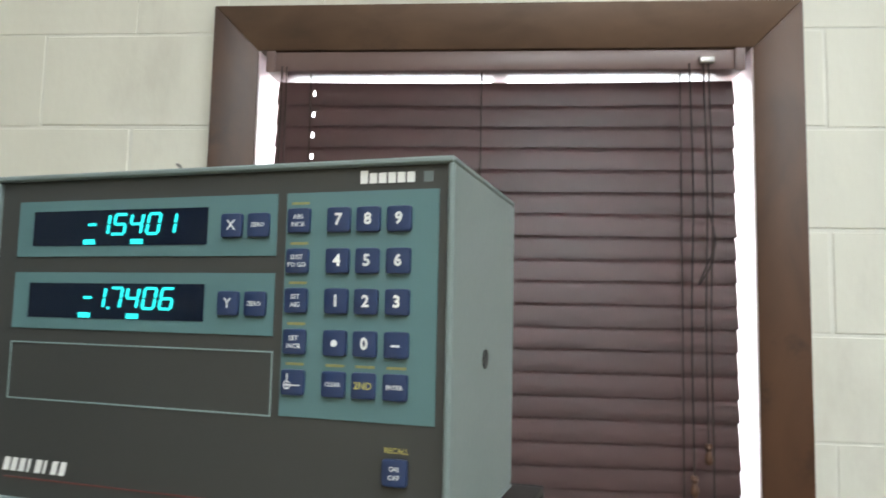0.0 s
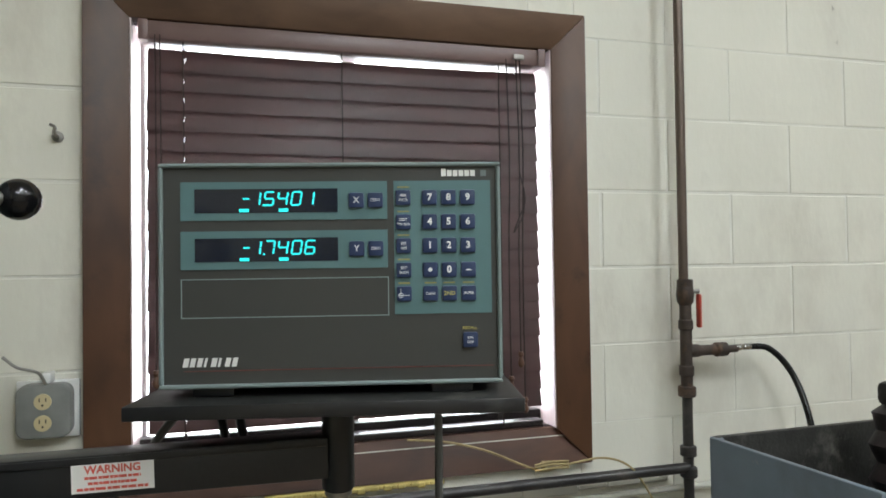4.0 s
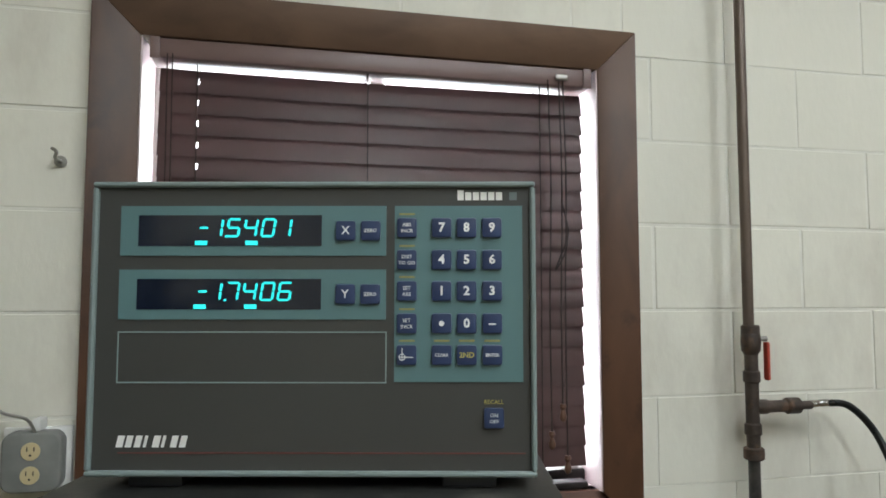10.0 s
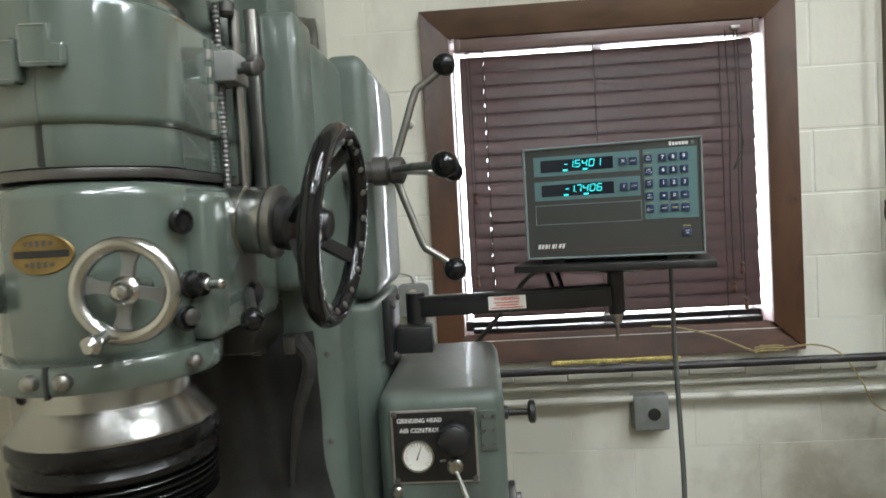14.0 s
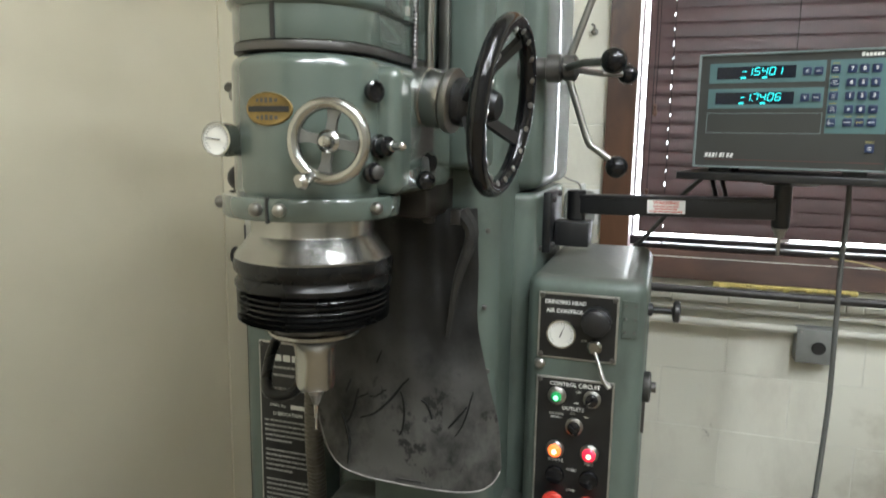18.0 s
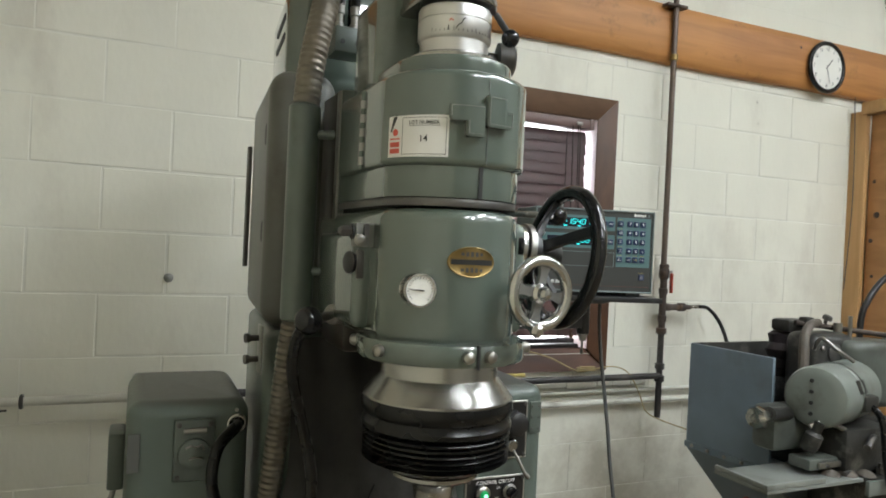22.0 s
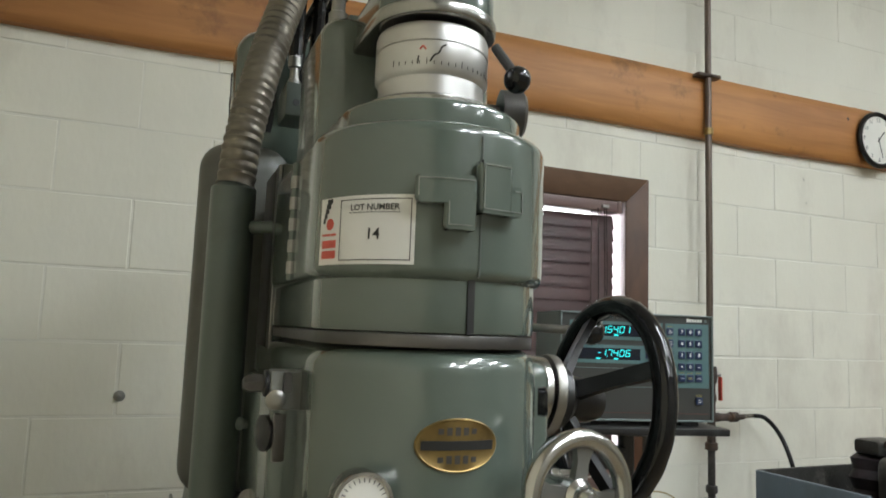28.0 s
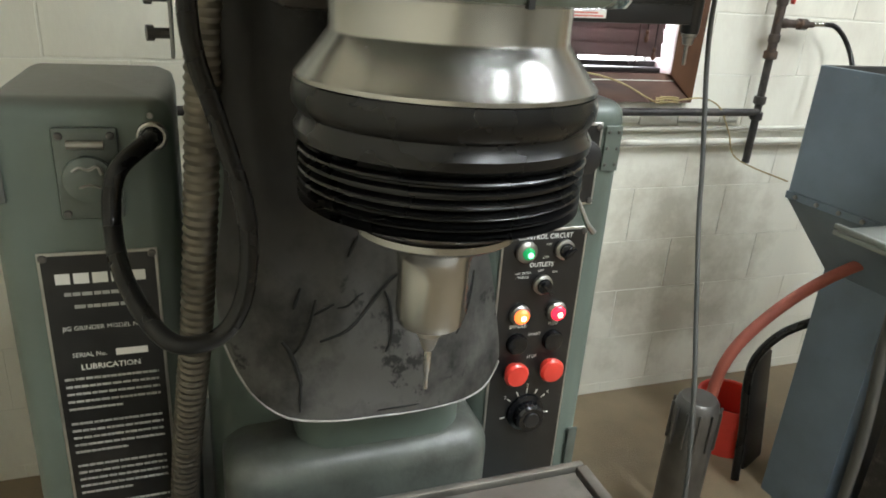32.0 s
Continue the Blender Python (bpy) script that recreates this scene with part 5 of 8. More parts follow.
part("front_way", box(bm_new(), 0.005, 0.068, 0.735, 0.835, 1.57, 1.985, 0.014, 3), M["green_body"], mc, "upright way beside the head")
part("way_strip", box(bm_new(), -0.005, 0.012, 0.722, 0.736, 1.70, 1.985, 0.002), M["steel"], mc)
part("left_cover", leaning(slab(bm_new(), round_plan(-0.292, -0.16, 0.90, 1.34, 0.04), 1.50, 2.005, 0.04, 6)), M["cover_grey"], mc, "worn left side cover")
part("left_cover_foot", leaning(slab(bm_new(), round_plan(-0.284, -0.16, 0.88, 1.36, 0.04), 0.7, 1.497, 0.02)), M["green_body"], mc)
rc = part("rear_cover", leaning(slab(bm_new(), round_plan(-0.256, 0.0, 0.98, 1.33, 0.05), 1.98, 2.225, 0.05, 6)), M["green"], mc, "vented rear motor cover")
for z in (2.105, 2.145):
    part("vent", leaning(box(bm_new(), -0.2585, -0.250, 1.04, 1.20, z - 0.008, z + 0.008, 0.003)), M["black_ink"], rc, "dark vent slot")
for z in (1.686, 1.880):
    part("access_slot", slab(bm_new(), round_plan(-0.021, 0.021, -0.014, 0.014, 0.0135), 0, 0.002), M["black_ink"], mc).matrix_local = Matrix.Translation((-0.2882, 0.962, z)) @ Matrix.Rotation(radians(-90), 4, "Y")
part("side_plate", box(bm_new(), -0.272, -0.262, 1.335, 1.357, 1.60, 1.90, 0.002), M["dark_steel"], mc, "thin dark plate on the rear edge")
part("post", lathe(bm_new(), [(0.021, 0), (0.0278, 0.004), (0.0278, 0.378), (0.022, 0.384)], (-0.254, 0.775, 1.53), (0, 0, 1), 28), M["green_body"], mc, "round upright post")
for z in (1.86, 1.62):
    part("post_stub", rod(bm_new(), (-0.235, 0.765, z), (-0.195, 0.735, z), 0.008, None, 12), M["green_body"], mc)
dv = part("slide_way", box(bm_new(), -0.205, -0.165, 0.71, 0.825, 1.62, 1.935, 0.004), M["green_worn"], mc)
part("way_face", box(bm_new(), -0.209, -0.2055, 0.706, 0.728, 1.625, 1.932, 0.001), M["steel"], dv, "bright worn edge of the way")
# brown-black carries both the grease and the recess's shade
part("way_shade", box(bm_new(), -0.2085, -0.2055, 0.730, 0.822, 1.625, 1.932, 0.001), M["grease_and_shade"], dv, "brown-black way face, grease with painted shade")
for z in (1.485, 1.445):
    part("terminal", lathe(bm_new(), [(0.006, 0), (0.006, 0.02), (0.009, 0.02), (0.009, 0.028)], (-0.297, 0.885, z), (-1, -0.2, 0), 10), M["dark_steel"], mc)
part("terminal_plate", box(bm_new(), -0.299, -0.295, 0.855, 0.90, 1.42, 1.51, 0.001), M["box_grey"], mc)
for x, z in ((0.07, 1.58), (0.075, 1.46), (0.08, 1.20), (0.08, 1.06), (0.072, 1.32)):
    part("screw", lathe(bm_new(), [(0.005, 0), (0.005, 0.003), (0.003, 0.004)], (0.062 + (x - 0.07), 0.8, z), (0.35, -1, 0), 8), M["dark_steel"], mc)
for y, z in ((1.02, 1.57), (1.02, 1.40), (1.05, 1.25)):
    part("screw", lathe(bm_new(), [(0.006, 0), (0.006, 0.004), (0.004, 0.005)], (0.1215, y, z), (1, 0, 0), 8), M["dark_steel"], mc)

# dark sheet hanging in front of the column
def apron_low(u):
    """The lower edge: nearly level, with a wide round corner on one side and a tight one on the other."""
    return 0.991 - 0.008 * u + (0.10 * abs(u) ** 6 if u < 0 else 0.045 * u ** 12)


def apron_xyz(u, v):
    halfw = 0.124 + 0.069 * (1 - v) ** 1.5 if u > 0 else 0.181 - 0.008 * v
    x = -0.082 + 0.003 * v + u * (halfw + 0.006 * math.sin(9 * v))
    y = 0.742 + 0.050 * u * u - 0.02 * (1 - v) + 0.007 * math.sin(14 * u + 5 * v) * v + 0.003 * math.sin(23 * v + 4 * u) + 0.004 * math.sin(5 * u + 2) * (1 - v)
    low = apron_low(u)
    return x, y, low + (1.50 - low) * v


bm = bm_new()
NX, NZ = 34, 26
grid = [[bm.verts.new(apron_xyz(i / NX * 2 - 1, j / NZ)) for i in range(NX + 1)] for j in range(NZ + 1)]
for j in range(NZ):
    for i in range(NX):
        bm.faces.new((grid[j][i], grid[j][i + 1], grid[j + 1][i + 1], grid[j + 1][i]))
bmesh.ops.solidify(bm, geom=bm.faces[:], thickness=0.003)
ap = part("splash_apron", bm, M["apron"], mc, "smeared black rubber apron")


def apron_at(u, z):
    """A point just before the hanging sheet."""
    low = apron_low(u)
    x, y, z = apron_xyz(u, (z - low) / (1.50 - low))
    return Vector((x, y - 0.0015, z))


# creases rubbed into the sheet
for ua, za, ub, zb_, bow, r in ((-0.42, 1.160, -0.56, 1.085, 0.03, 0.0022), (-0.62, 1.105, -0.50, 1.045, 0.02, 0.0034), (-0.50, 1.06, -0.52, 1.01, 0.0, 0.0020),
                                (0.18, 1.195, -0.38, 1.105, 0.05, 0.0026), (0.05, 1.165, 0.06, 1.085, 0.05, 0.0022), (-0.30, 1.155, -0.44, 1.140, 0.0, 0.0018),
                                (0.78, 1.145, 0.56, 1.105, 0.0, 0.0026), (0.86, 1.17, 0.62, 1.09, 0.02, 0.0018), (-0.52, 1.175, -0.56, 1.150, 0.0, 0.0022),
                                (-0.10, 1.165, -0.28, 1.150, 0.02, 0.0016), (0.30, 1.155, 0.40, 1.120, 0.03, 0.0026), (0.02, 0.999, 0.32, 0.999, 0.0, 0.0013),
                                (-0.16, 1.24, -0.22, 1.215, 0.0, 0.0018), (-0.30, 1.30, -0.24, 1.325, 0.0, 0.0020)):
    pts = [apron_at(ua + (ub - ua) * k / 4 + bow * math.sin(math.pi * k / 4), za + (zb_ - za) * k / 4 + bow * 0.12 * math.sin(math.pi * k / 2)) for k in range(5)]
    part("crease", tube(bm_new(), pts, lambda t, r=r: r * (0.35 + 0.65 * math.sin(math.pi * (0.12 + 0.76 * t))), 6, 3), M["crease"], ap, "dark crease rubbed into the rubber")
part("apron_flap", tube(bm_new(), [(0.035, 0.735, 1.50), (0.055, 0.735, 1.46), (0.03, 0.74, 1.38), (0.01, 0.75, 1.27)], lambda t: 0.016 * (1 - 0.75 * t), 8), M["apron"], ap)
for x in (-0.02, 0.03):
    part("apron_clip", box(bm_new(), x - 0.009, x + 0.009, 0.718, 0.740, 1.478, 1.505, 0.003), M["dark_steel"], ap)
part("apron_rim", tube(bm_new(), [Vector(apron_xyz(u, 0.0)) - Vector((0, 0.002, 0)) for u in (-0.99, -0.95, -0.9, -0.8, -0.6, -0.3, 0, 0.3, 0.6, 0.8, 0.9, 0.96, 0.99)], 0.0014, 8, 3), M["apron_edge"], ap, "pale worn rim")
# the shade under the head is put into this box's black colour
part("throat", box(bm_new(), -0.20, 0.0, 0.66, 0.81, 1.49, 1.56, 0.01), M["grease_and_shade"], mc, "throat under the head, painted black for its shade")

# lower head
hd = part("head_body", slab(bm_new(), d_plan(AX, AY, 0.1045, 0.80, 40), 1.534, 1.727, 0.020, 7), M["green"], mc, "rounded lower head casting")
part("gear_block", box(bm_new(), -0.02, 0.028, 0.46, 0.70, 1.545, 1.715, 0.016, 4), M["green"], mc, "gearbox bulge beside the head")
part("left_block", box(bm_new(), -0.232, -0.18, 0.50, 0.72, 1.55, 1.69, 0.014, 4), M["green"], mc)
part("seam_ring", slab(bm_new(), d_plan(AX, AY, 0.1005, 0.70, 40), 1.7275, 1.738, 0.001, 2), M["dark_steel"], mc)
part("neck", slab(bm_new(), d_plan(AX, AY, 0.1015, 0.70, 40), 1.7385, 1.80, 0.003, 2), M["green"], mc)
part("neck_slot", box(bm_new(), AX + 0.0, AX + 0.0058, AY - 0.1032, AY - 0.095, 1.739, 1.80), M["black_ink"], mc)
CZ0, CZ1 = 1.740 + UP, 1.869 + UP
cv = part("head_cover", slab(bm_new(), d_plan(AX, AY, 0.1085, 0.68, 40), CZ0, CZ1, 0.011, 5), M["green"], mc, "hinged upper head cover")
part("cover_seam", box(bm_new(), AX + 0.006, AX + 0.0075, AY - 0.1092, AY - 0.1, CZ0 + 0.004, CZ1 - 0.012), M["green_worn"], cv)
for x in (AX - 0.1085, AX + 0.1085):
    hg = part("hinge", rod(bm_new(), (x, AY + 0.075, CZ0 + 0.004), (x, AY + 0.075, CZ1 - 0.01), 0.0045, None, 10), M["green"], cv)
    for k in range(5):
        z = CZ0 + 0.010 + 0.021 * k
        part("knuckle", rod(bm_new(), (x, AY + 0.075, z), (x, AY + 0.075, z + 0.012), 0.0056, None, 10), M["steel"], hg)


def on_round(x, r, cx=AX, cy=AY):
    """The pose on the head's round front at x: its place and the turn that faces outward."""
    d = max(-0.999, min(0.999, (x - cx) / r))
    a = math.asin(d)
    return (x, cy - r * math.cos(a)), math.degrees(a)


def wrap(bm, r, lift=0.0):
    """Bends a flat patch (x across, y depth, z up) round the head's front."""
    for v in bm.verts:
        a, rr = v.co.x / r, r + lift - v.co.y
        v.co.x, v.co.y = AX + rr * math.sin(a), AY - rr * math.cos(a)
    return bm


def flat_patch(bm, x0, x1, z0, z1, y0, y1, nx=12):
    rings = [[Vector((x0 + (x1 - x0) * i / nx, y, z)) for y, z in ((y0, z0), (y1, z0), (y1, z1), (y0, z1))] for i in range(nx + 1)]
    return ring_loft(bm, rings)


# raised latch with a stepped outline on the cover
LZ = CZ0 + 0.054
for kind, steps in (("cover_latch", ((-0.047, -0.0012, LZ + 0.0045, LZ + 0.027), (-0.026, -0.0015, LZ - 0.0155, LZ + 0.008))), ("latch_keeper", ((-0.0006, 0.028, LZ - 0.001, LZ + 0.041), (-0.0003, 0.039, LZ - 0.0007, LZ + 0.023)))):
    bm = bm_new()
    for x0, x1, z0, z1 in steps:
        patch = flat_patch(bm_new(), x0, x1, z0, z1, -0.013, 0.004)
        bmesh.ops.bevel(patch, geom=[e for e in patch.edges if len({round(v.co.x, 5) for v in e.verts}) > 1 or abs(e.verts[0].co.x - x0) < 1e-6 or abs(e.verts[0].co.x - x1) < 1e-6], offset=0.0042, segments=3, profile=0.5, affect="EDGES")
        me = bpy.data.meshes.new("tmp")
        patch.to_mesh(me)
        patch.free()
        bm.from_mesh(me)
        bpy.data.meshes.remove(me)
    part(kind, wrap(bm, 0.1085), M["green"], cv, "stepped cast latch")
# thin pale strips painted along the latch bevels as their highlights
E0, E1 = -0.0139, -0.0128
for owner, strips in (("cover_latch", ((-0.0438, -0.004, LZ + 0.0229, LZ + 0.0239), (-0.0440, -0.0432, LZ + 0.009, LZ + 0.0230), (-0.0228, -0.0220, LZ - 0.0118, LZ + 0.0056), (-0.0228, -0.006, LZ - 0.0124, LZ - 0.0117))), ("latch_keeper", ((0.0030, 0.0245, LZ + 0.0370, LZ + 0.0380), (0.0024, 0.0031, LZ + 0.0030, LZ + 0.0372), (0.0286, 0.0352, LZ + 0.0190, LZ + 0.0198), (0.0352, 0.0359, LZ + 0.004, LZ + 0.0190), (0.0030, 0.0352, LZ + 0.0021, LZ + 0.0028)))):
    bm = bm_new()
    for x0, x1, z0, z1 in strips:
        flat_patch(bm, x0, x1, z0, z1, E0, E1, 6)
    part("rubbed_edge", wrap(bm, 0.1085), M["edge_highlight"], [c for c in cv.children if c.name.startswith(owner)][0], "pale strip painted as the bevel's highlight")
# lot sticker
LX0, LX1, KZ0, KZ1 = -0.138, -0.046, CZ0 + 0.011, CZ0 + 0.066
sk = part("lot_sticker", wrap(flat_patch(bm_new(), LX0, LX1, KZ0, KZ1, -0.0006, 0.0), 0.1085, 0.0002), M["paper"], cv, "white paper lot number sticker")


def wrapped(name, bm, material, lift, parent):
    return part(name, wrap(bm, 0.1085, lift), material, parent, smooth=0)


bm = bm_new()
for x0, x1, z0, z1 in ((-0.112, -0.049, KZ0 + 0.003, KZ0 + 0.0037), (-0.112, -0.049, KZ1 - 0.0037, KZ1 - 0.003), (-0.112, -0.1113, KZ0 + 0.003, KZ1 - 0.003), (-0.0497, -0.049, KZ0 + 0.003, KZ1 - 0.003)):
    flat_patch(bm, x0, x1, z0, z1, -0.0001, 0.0)
wrapped("sticker_border", bm, M["black_ink"], 0.0010, sk)
bm = bm_new()
for k in range(2):
    flat_patch(bm, -0.134, -0.116, KZ0 + 0.005 + 0.0085 * k, KZ0 + 0.0115 + 0.0085 * k, -0.0001, 0, 3)
wrapped("red_block", bm, M["red_ink"], 0.0010, sk)
bm = bm_new()
lathe(bm, [(0.0048, 0), (0.0048, 0.0002)], (-0.124, 0, KZ0 + 0.033), (0, -1, 0), 14)
wrapped("red_mark", bm, M["red_ink"], 0.0010, sk)
bm = bm_new()
for k in range(5):
    flat_patch(bm, -0.1335 + 0.0012 * k, -0.1305 + 0.0022 * k, KZ0 + 0.034 + 0.004 * k, KZ0 + 0.0382 + 0.004 * k, -0.0001, 0, 2)
wrapped("black_swoosh", bm, M["black_ink"], 0.0010, sk)
wrapped("small_line", bars(random.Random(2), -0.134, -0.116, KZ0 + 0.0235, 0.0018, 0, 3), M["red_ink"], 0.0010, sk)
for body, size, dz in (("LOT NUMBER", 0.0070, 0.0450), ("14", 0.0125, 0.0235)):
    me = letters(body, size, 1.0, bold=0.00015)
    b = bm_new()
    b.from_mesh(me)
    bmesh.ops.translate(b, vec=(-0.080, 0, KZ0 + dz), verts=b.verts)
    part("sticker_text", wrap(b, 0.1085, 0.0012), M["black_ink"], sk, smooth=0)
bm = flat_patch(bm_new(), -0.1025, -0.0575, KZ0 + 0.0408, KZ0 + 0.0413, -0.0001, 0)
wrapped("underline", bm, M["black_ink"], 0.0010, sk)

# oval brass badge: plain rim, dark bar, no lettering
bm = bm_new()
n = 36
rings = [[Vector((0.034 * s * math.cos(t), y, 0.0205 * s * math.sin(t))) for t in (2 * math.pi * i / n for i in range(n))] for s, y in ((1.0, 0.002), (1.0, -0.001), (0.95, -0.0024), (0.90, -0.0016), (0.5, -0.0015), (0.02, -0.0015))]
ring_loft(bm, rings)
bmesh.ops.translate(bm, vec=(-0.005, 0, 1.655), verts=bm.verts)
bd = part("badge", wrap(bm, 0.1045, 0.0002), M["gold"], hd, "oval brass maker's badge")
part("badge_bar", wrap(flat_patch(bm_new(), -0.034, 0.024, 1.6515, 1.6585, -0.0025, -0.0018), 0.1045), M["black_ink"], bd, smooth=0)
bm = bm_new()
for k in range(5):
    for s in (1, -1):
        h = 0.0065 - 0.0006 * abs(k - 2) ** 2
        flat_patch(bm, -0.021 + 0.0066 * k, -0.0168 + 0.0066 * k, 1.655 + s * 0.0105 - h / 2, 1.655 + s * 0.0105 + h / 2, -0.0021, -0.0019, 2)
part("badge_marks", wrap(bm, 0.1045), M["dark_steel"], bd, smooth=0)


def gauge(parent, name, c, axis, r, label, needle=150, ticks=21):
    a, u, v = frame_of(axis)
    g = part(name, lathe(bm_new(), [(r * 0.9, -0.02), (r, -0.018), (r, 0.001), (r * 1.06, 0.003), (r * 1.04, 0.006), (r * 0.93, 0.0062), (r * 0.92, 0.003)], c, axis, 36), M["chrome"], parent, label)
    part("dial_face", lathe(bm_new(), [(r * 0.925, 0.0030), (r * 0.925, 0.0040)], c, axis, 32), M["dial"], g, "white dial")
    side = Vector((0, 0, 1)).cross(a).normalized()
    upv = a.cross(side)
    c = Vector(c)
    bm = bm_new()
    for k in range(ticks):
        t = radians(225 - 270 * k / (ticks - 1))
        d = side * math.cos(t) + upv * math.sin(t)
        rod(bm, c + d * r * 0.70 + a * 0.0044, c + d * r * 0.84 + a * 0.0044, r * 0.018, None, 4)
    part("ticks", bm, M["black_ink"], g)
    d = side * math.cos(radians(needle)) + upv * math.sin(radians(needle))
    part("needle", rod(bm_new(), c - d * r * 0.25 + a * 0.005, c + d * r * 0.72 + a * 0.005, r * 0.05, r * 0.015, 5), M["black_ink"], g)
    return g


gauge(hd, "pressure_gauge", (-0.183, 0.372, 1.617), (-0.03, -1, 0), 0.021, "small chrome-rimmed pressure gauge", 175)
part("gauge_boss", lathe(bm_new(), [(0.021, 0), (0.017, 0.02), (0.013, 0.034)], (-0.183, 0.392, 1.615), (0.35, 0.9, -0.1), 20), M["green"], hd)

# small chrome handwheel
hw = part("small_handwheel", torus(bm_new(), (-0.016, 0.349, 1.617), (0.10, -1, 0), 0.0445, 0.0078), M["chrome"], mc, "small polished handwheel")
A, U, V = frame_of((0.10, -1, 0))
HC = Vector((-0.016, 0.349, 1.617))
part("hub", lathe(bm_new(), [(0.009, -0.05), (0.011, -0.012), (0.014, -0.008), (0.014, 0.002), (0.010, 0.006), (0.0095, 0.012), (0.006, 0.017), (0.001, 0.0185)], HC, A, 24), M["chrome"], hw)
for k in range(4):
    t = radians(35 + 90 * k)
    d = U * math.cos(t) + V * math.sin(t)
    bm = bm_new()
    s = A.cross(d)
    ring_loft(bm, [[HC + d * q + s * w * sx + A * th * sy - A * 0.003 for sx, sy in ((-1, -1), (1, -1), (1, 1), (-1, 1))] for q, w, th in ((0.010, 0.0062, 0.004), (0.026, 0.0055, 0.003), (0.040, 0.0095, 0.003))])
    part("spoke", bm, M["cast"], hw)
kd = Vector((-0.45, 0, -0.9))
kd = (kd - A * kd.dot(A)).normalized()
part("crank_knob", lathe(bm_new(), [(0.007, 0), (0.006, 0.004), (0.0065, 0.012), (0.0095, 0.02), (0.0095, 0.026), (0.005, 0.031)], HC + kd * 0.046 + A * 0.004, A + kd * 0.25, 20), M["chrome"], hw)

# fittings on the right of the head
for p, ax, r, ln, m in (((0.0, 0.458, 1.611), (0.9, -0.4, 0), 0.013, 0.022, "black"), ((0.020, 0.450, 1.611), (0.92, -0.35, 0.02), 0.006, 0.026, "chrome"), ((0.0, 0.440, 1.578), (0.8, -0.55, 0), 0.009, 0.016, "dark_steel")):
    part("fitting", lathe(bm_new(), [(r * 1.2, 0), (r * 1.2, ln * 0.25), (r, ln * 0.3), (r, ln * 0.9), (r * 0.6, ln)], p, ax, 18), M[m], hd)
for p in ((0.003, 0.440, 1.680), (0.004, 0.432, 1.577)):
    part("port", lathe(bm_new(), [(0.013, -0.004), (0.014, 0.003), (0.011, 0.005), (0.009, 0.002)], p, (0.85, -0.5, 0), 20), M["black"], hd)
sp_ = part("spec_plate", box(bm_new(), -0.0002, 0.0016, 0.500, 0.545, 1.550, 1.580, 0.0006, 1), M["plate_edge"], hd, "small dark data plate")
part("plate_face", box(bm_new(), 0.0017, 0.0021, 0.502, 0.543, 1.552, 1.578), M["plate_black"], sp_, smooth=0)
for k in range(4):
    part("small_print", box(bm_new(), 0.0022, 0.0024, 0.506, 0.539 - 0.006 * (k % 2), 1.5725 - 0.0055 * k, 1.5745 - 0.0055 * k), M["plate_print"], sp_, smooth=0)
kn = part("clamp_lever", rod(bm_new(), (0.03, 0.56, 1.590), (0.058, 0.485, 1.570), 0.006, None, 12), M["dark_steel"], hd)
part("lever_ball", ball(bm_new(), (0.062, 0.472, 1.567), 0.0135), M["black"], kn)
part("lever_boss", lathe(bm_new(), [(0.017, 0), (0.017, 0.03), (0.012, 0.036)], (0.0, 0.59, 1.586), (1, -0.2, 0), 18), M["black"], hd)

# big black handwheel
BC, BA = Vector((0.147, 0.550, 1.665)), Vector((1, -0.06, -0.12)).normalized()
bw = part("large_handwheel", torus(bm_new(), BC, BA, 0.112, 0.0125, 72, 14, lambda t: 1 + 0.02 * math.cos(22 * t)), M["black"], mc, "large glossy black handwheel")
part("collar", lathe(bm_new(), [(0.040, 0), (0.041, 0.004), (0.041, 0.022), (0.039, 0.024), (0.041, 0.027), (0.041, 0.05), (0.038, 0.053)], BC - BA * 0.135, BA, 40), M["brushed"], bw, "bright turned collar")
part("collar_ring", lathe(bm_new(), [(0.044, 0), (0.045, 0.003), (0.045, 0.010), (0.042, 0.012)], BC - BA * 0.081, BA, 40), M["steel"], bw)
part("hub", lathe(bm_new(), [(0.033, 0), (0.034, 0.012), (0.026, 0.02), (0.024, 0.045), (0.018, 0.06), (0.012, 0.063)], BC - BA * 0.068, BA, 28), M["black_paint"], bw)
A, U, V = frame_of(BA)
for k in range(4):
    t = radians(20 + 90 * k)
    d = U * math.cos(t) + V * math.sin(t)
    s = A.cross(d)
    bm = ring_loft(bm_new(), [[BC - A * back + d * q + s * w * sx + A * 0.005 * sy for sx, sy in ((-1, -1), (1, -1), (1, 1), (-1, 1))] for q, w, back in ((0.018, 0.010, 0.052), (0.06, 0.008, 0.03), (0.108, 0.0095, 0.0))])
    part("spoke", bm, M["black_paint"], bw)
for k in range(18):
    t = 2 * math.pi * k / 18
    d = U * math.cos(t) + V * math.sin(t)
    part("grip_stud", lathe(bm_new(), [(0.0042, 0), (0.0042, 0.002), (0.002, 0.003)], BC + d * 0.103 + A * 0.0085, A - d * 0.6, 8), M["steel"], bw)

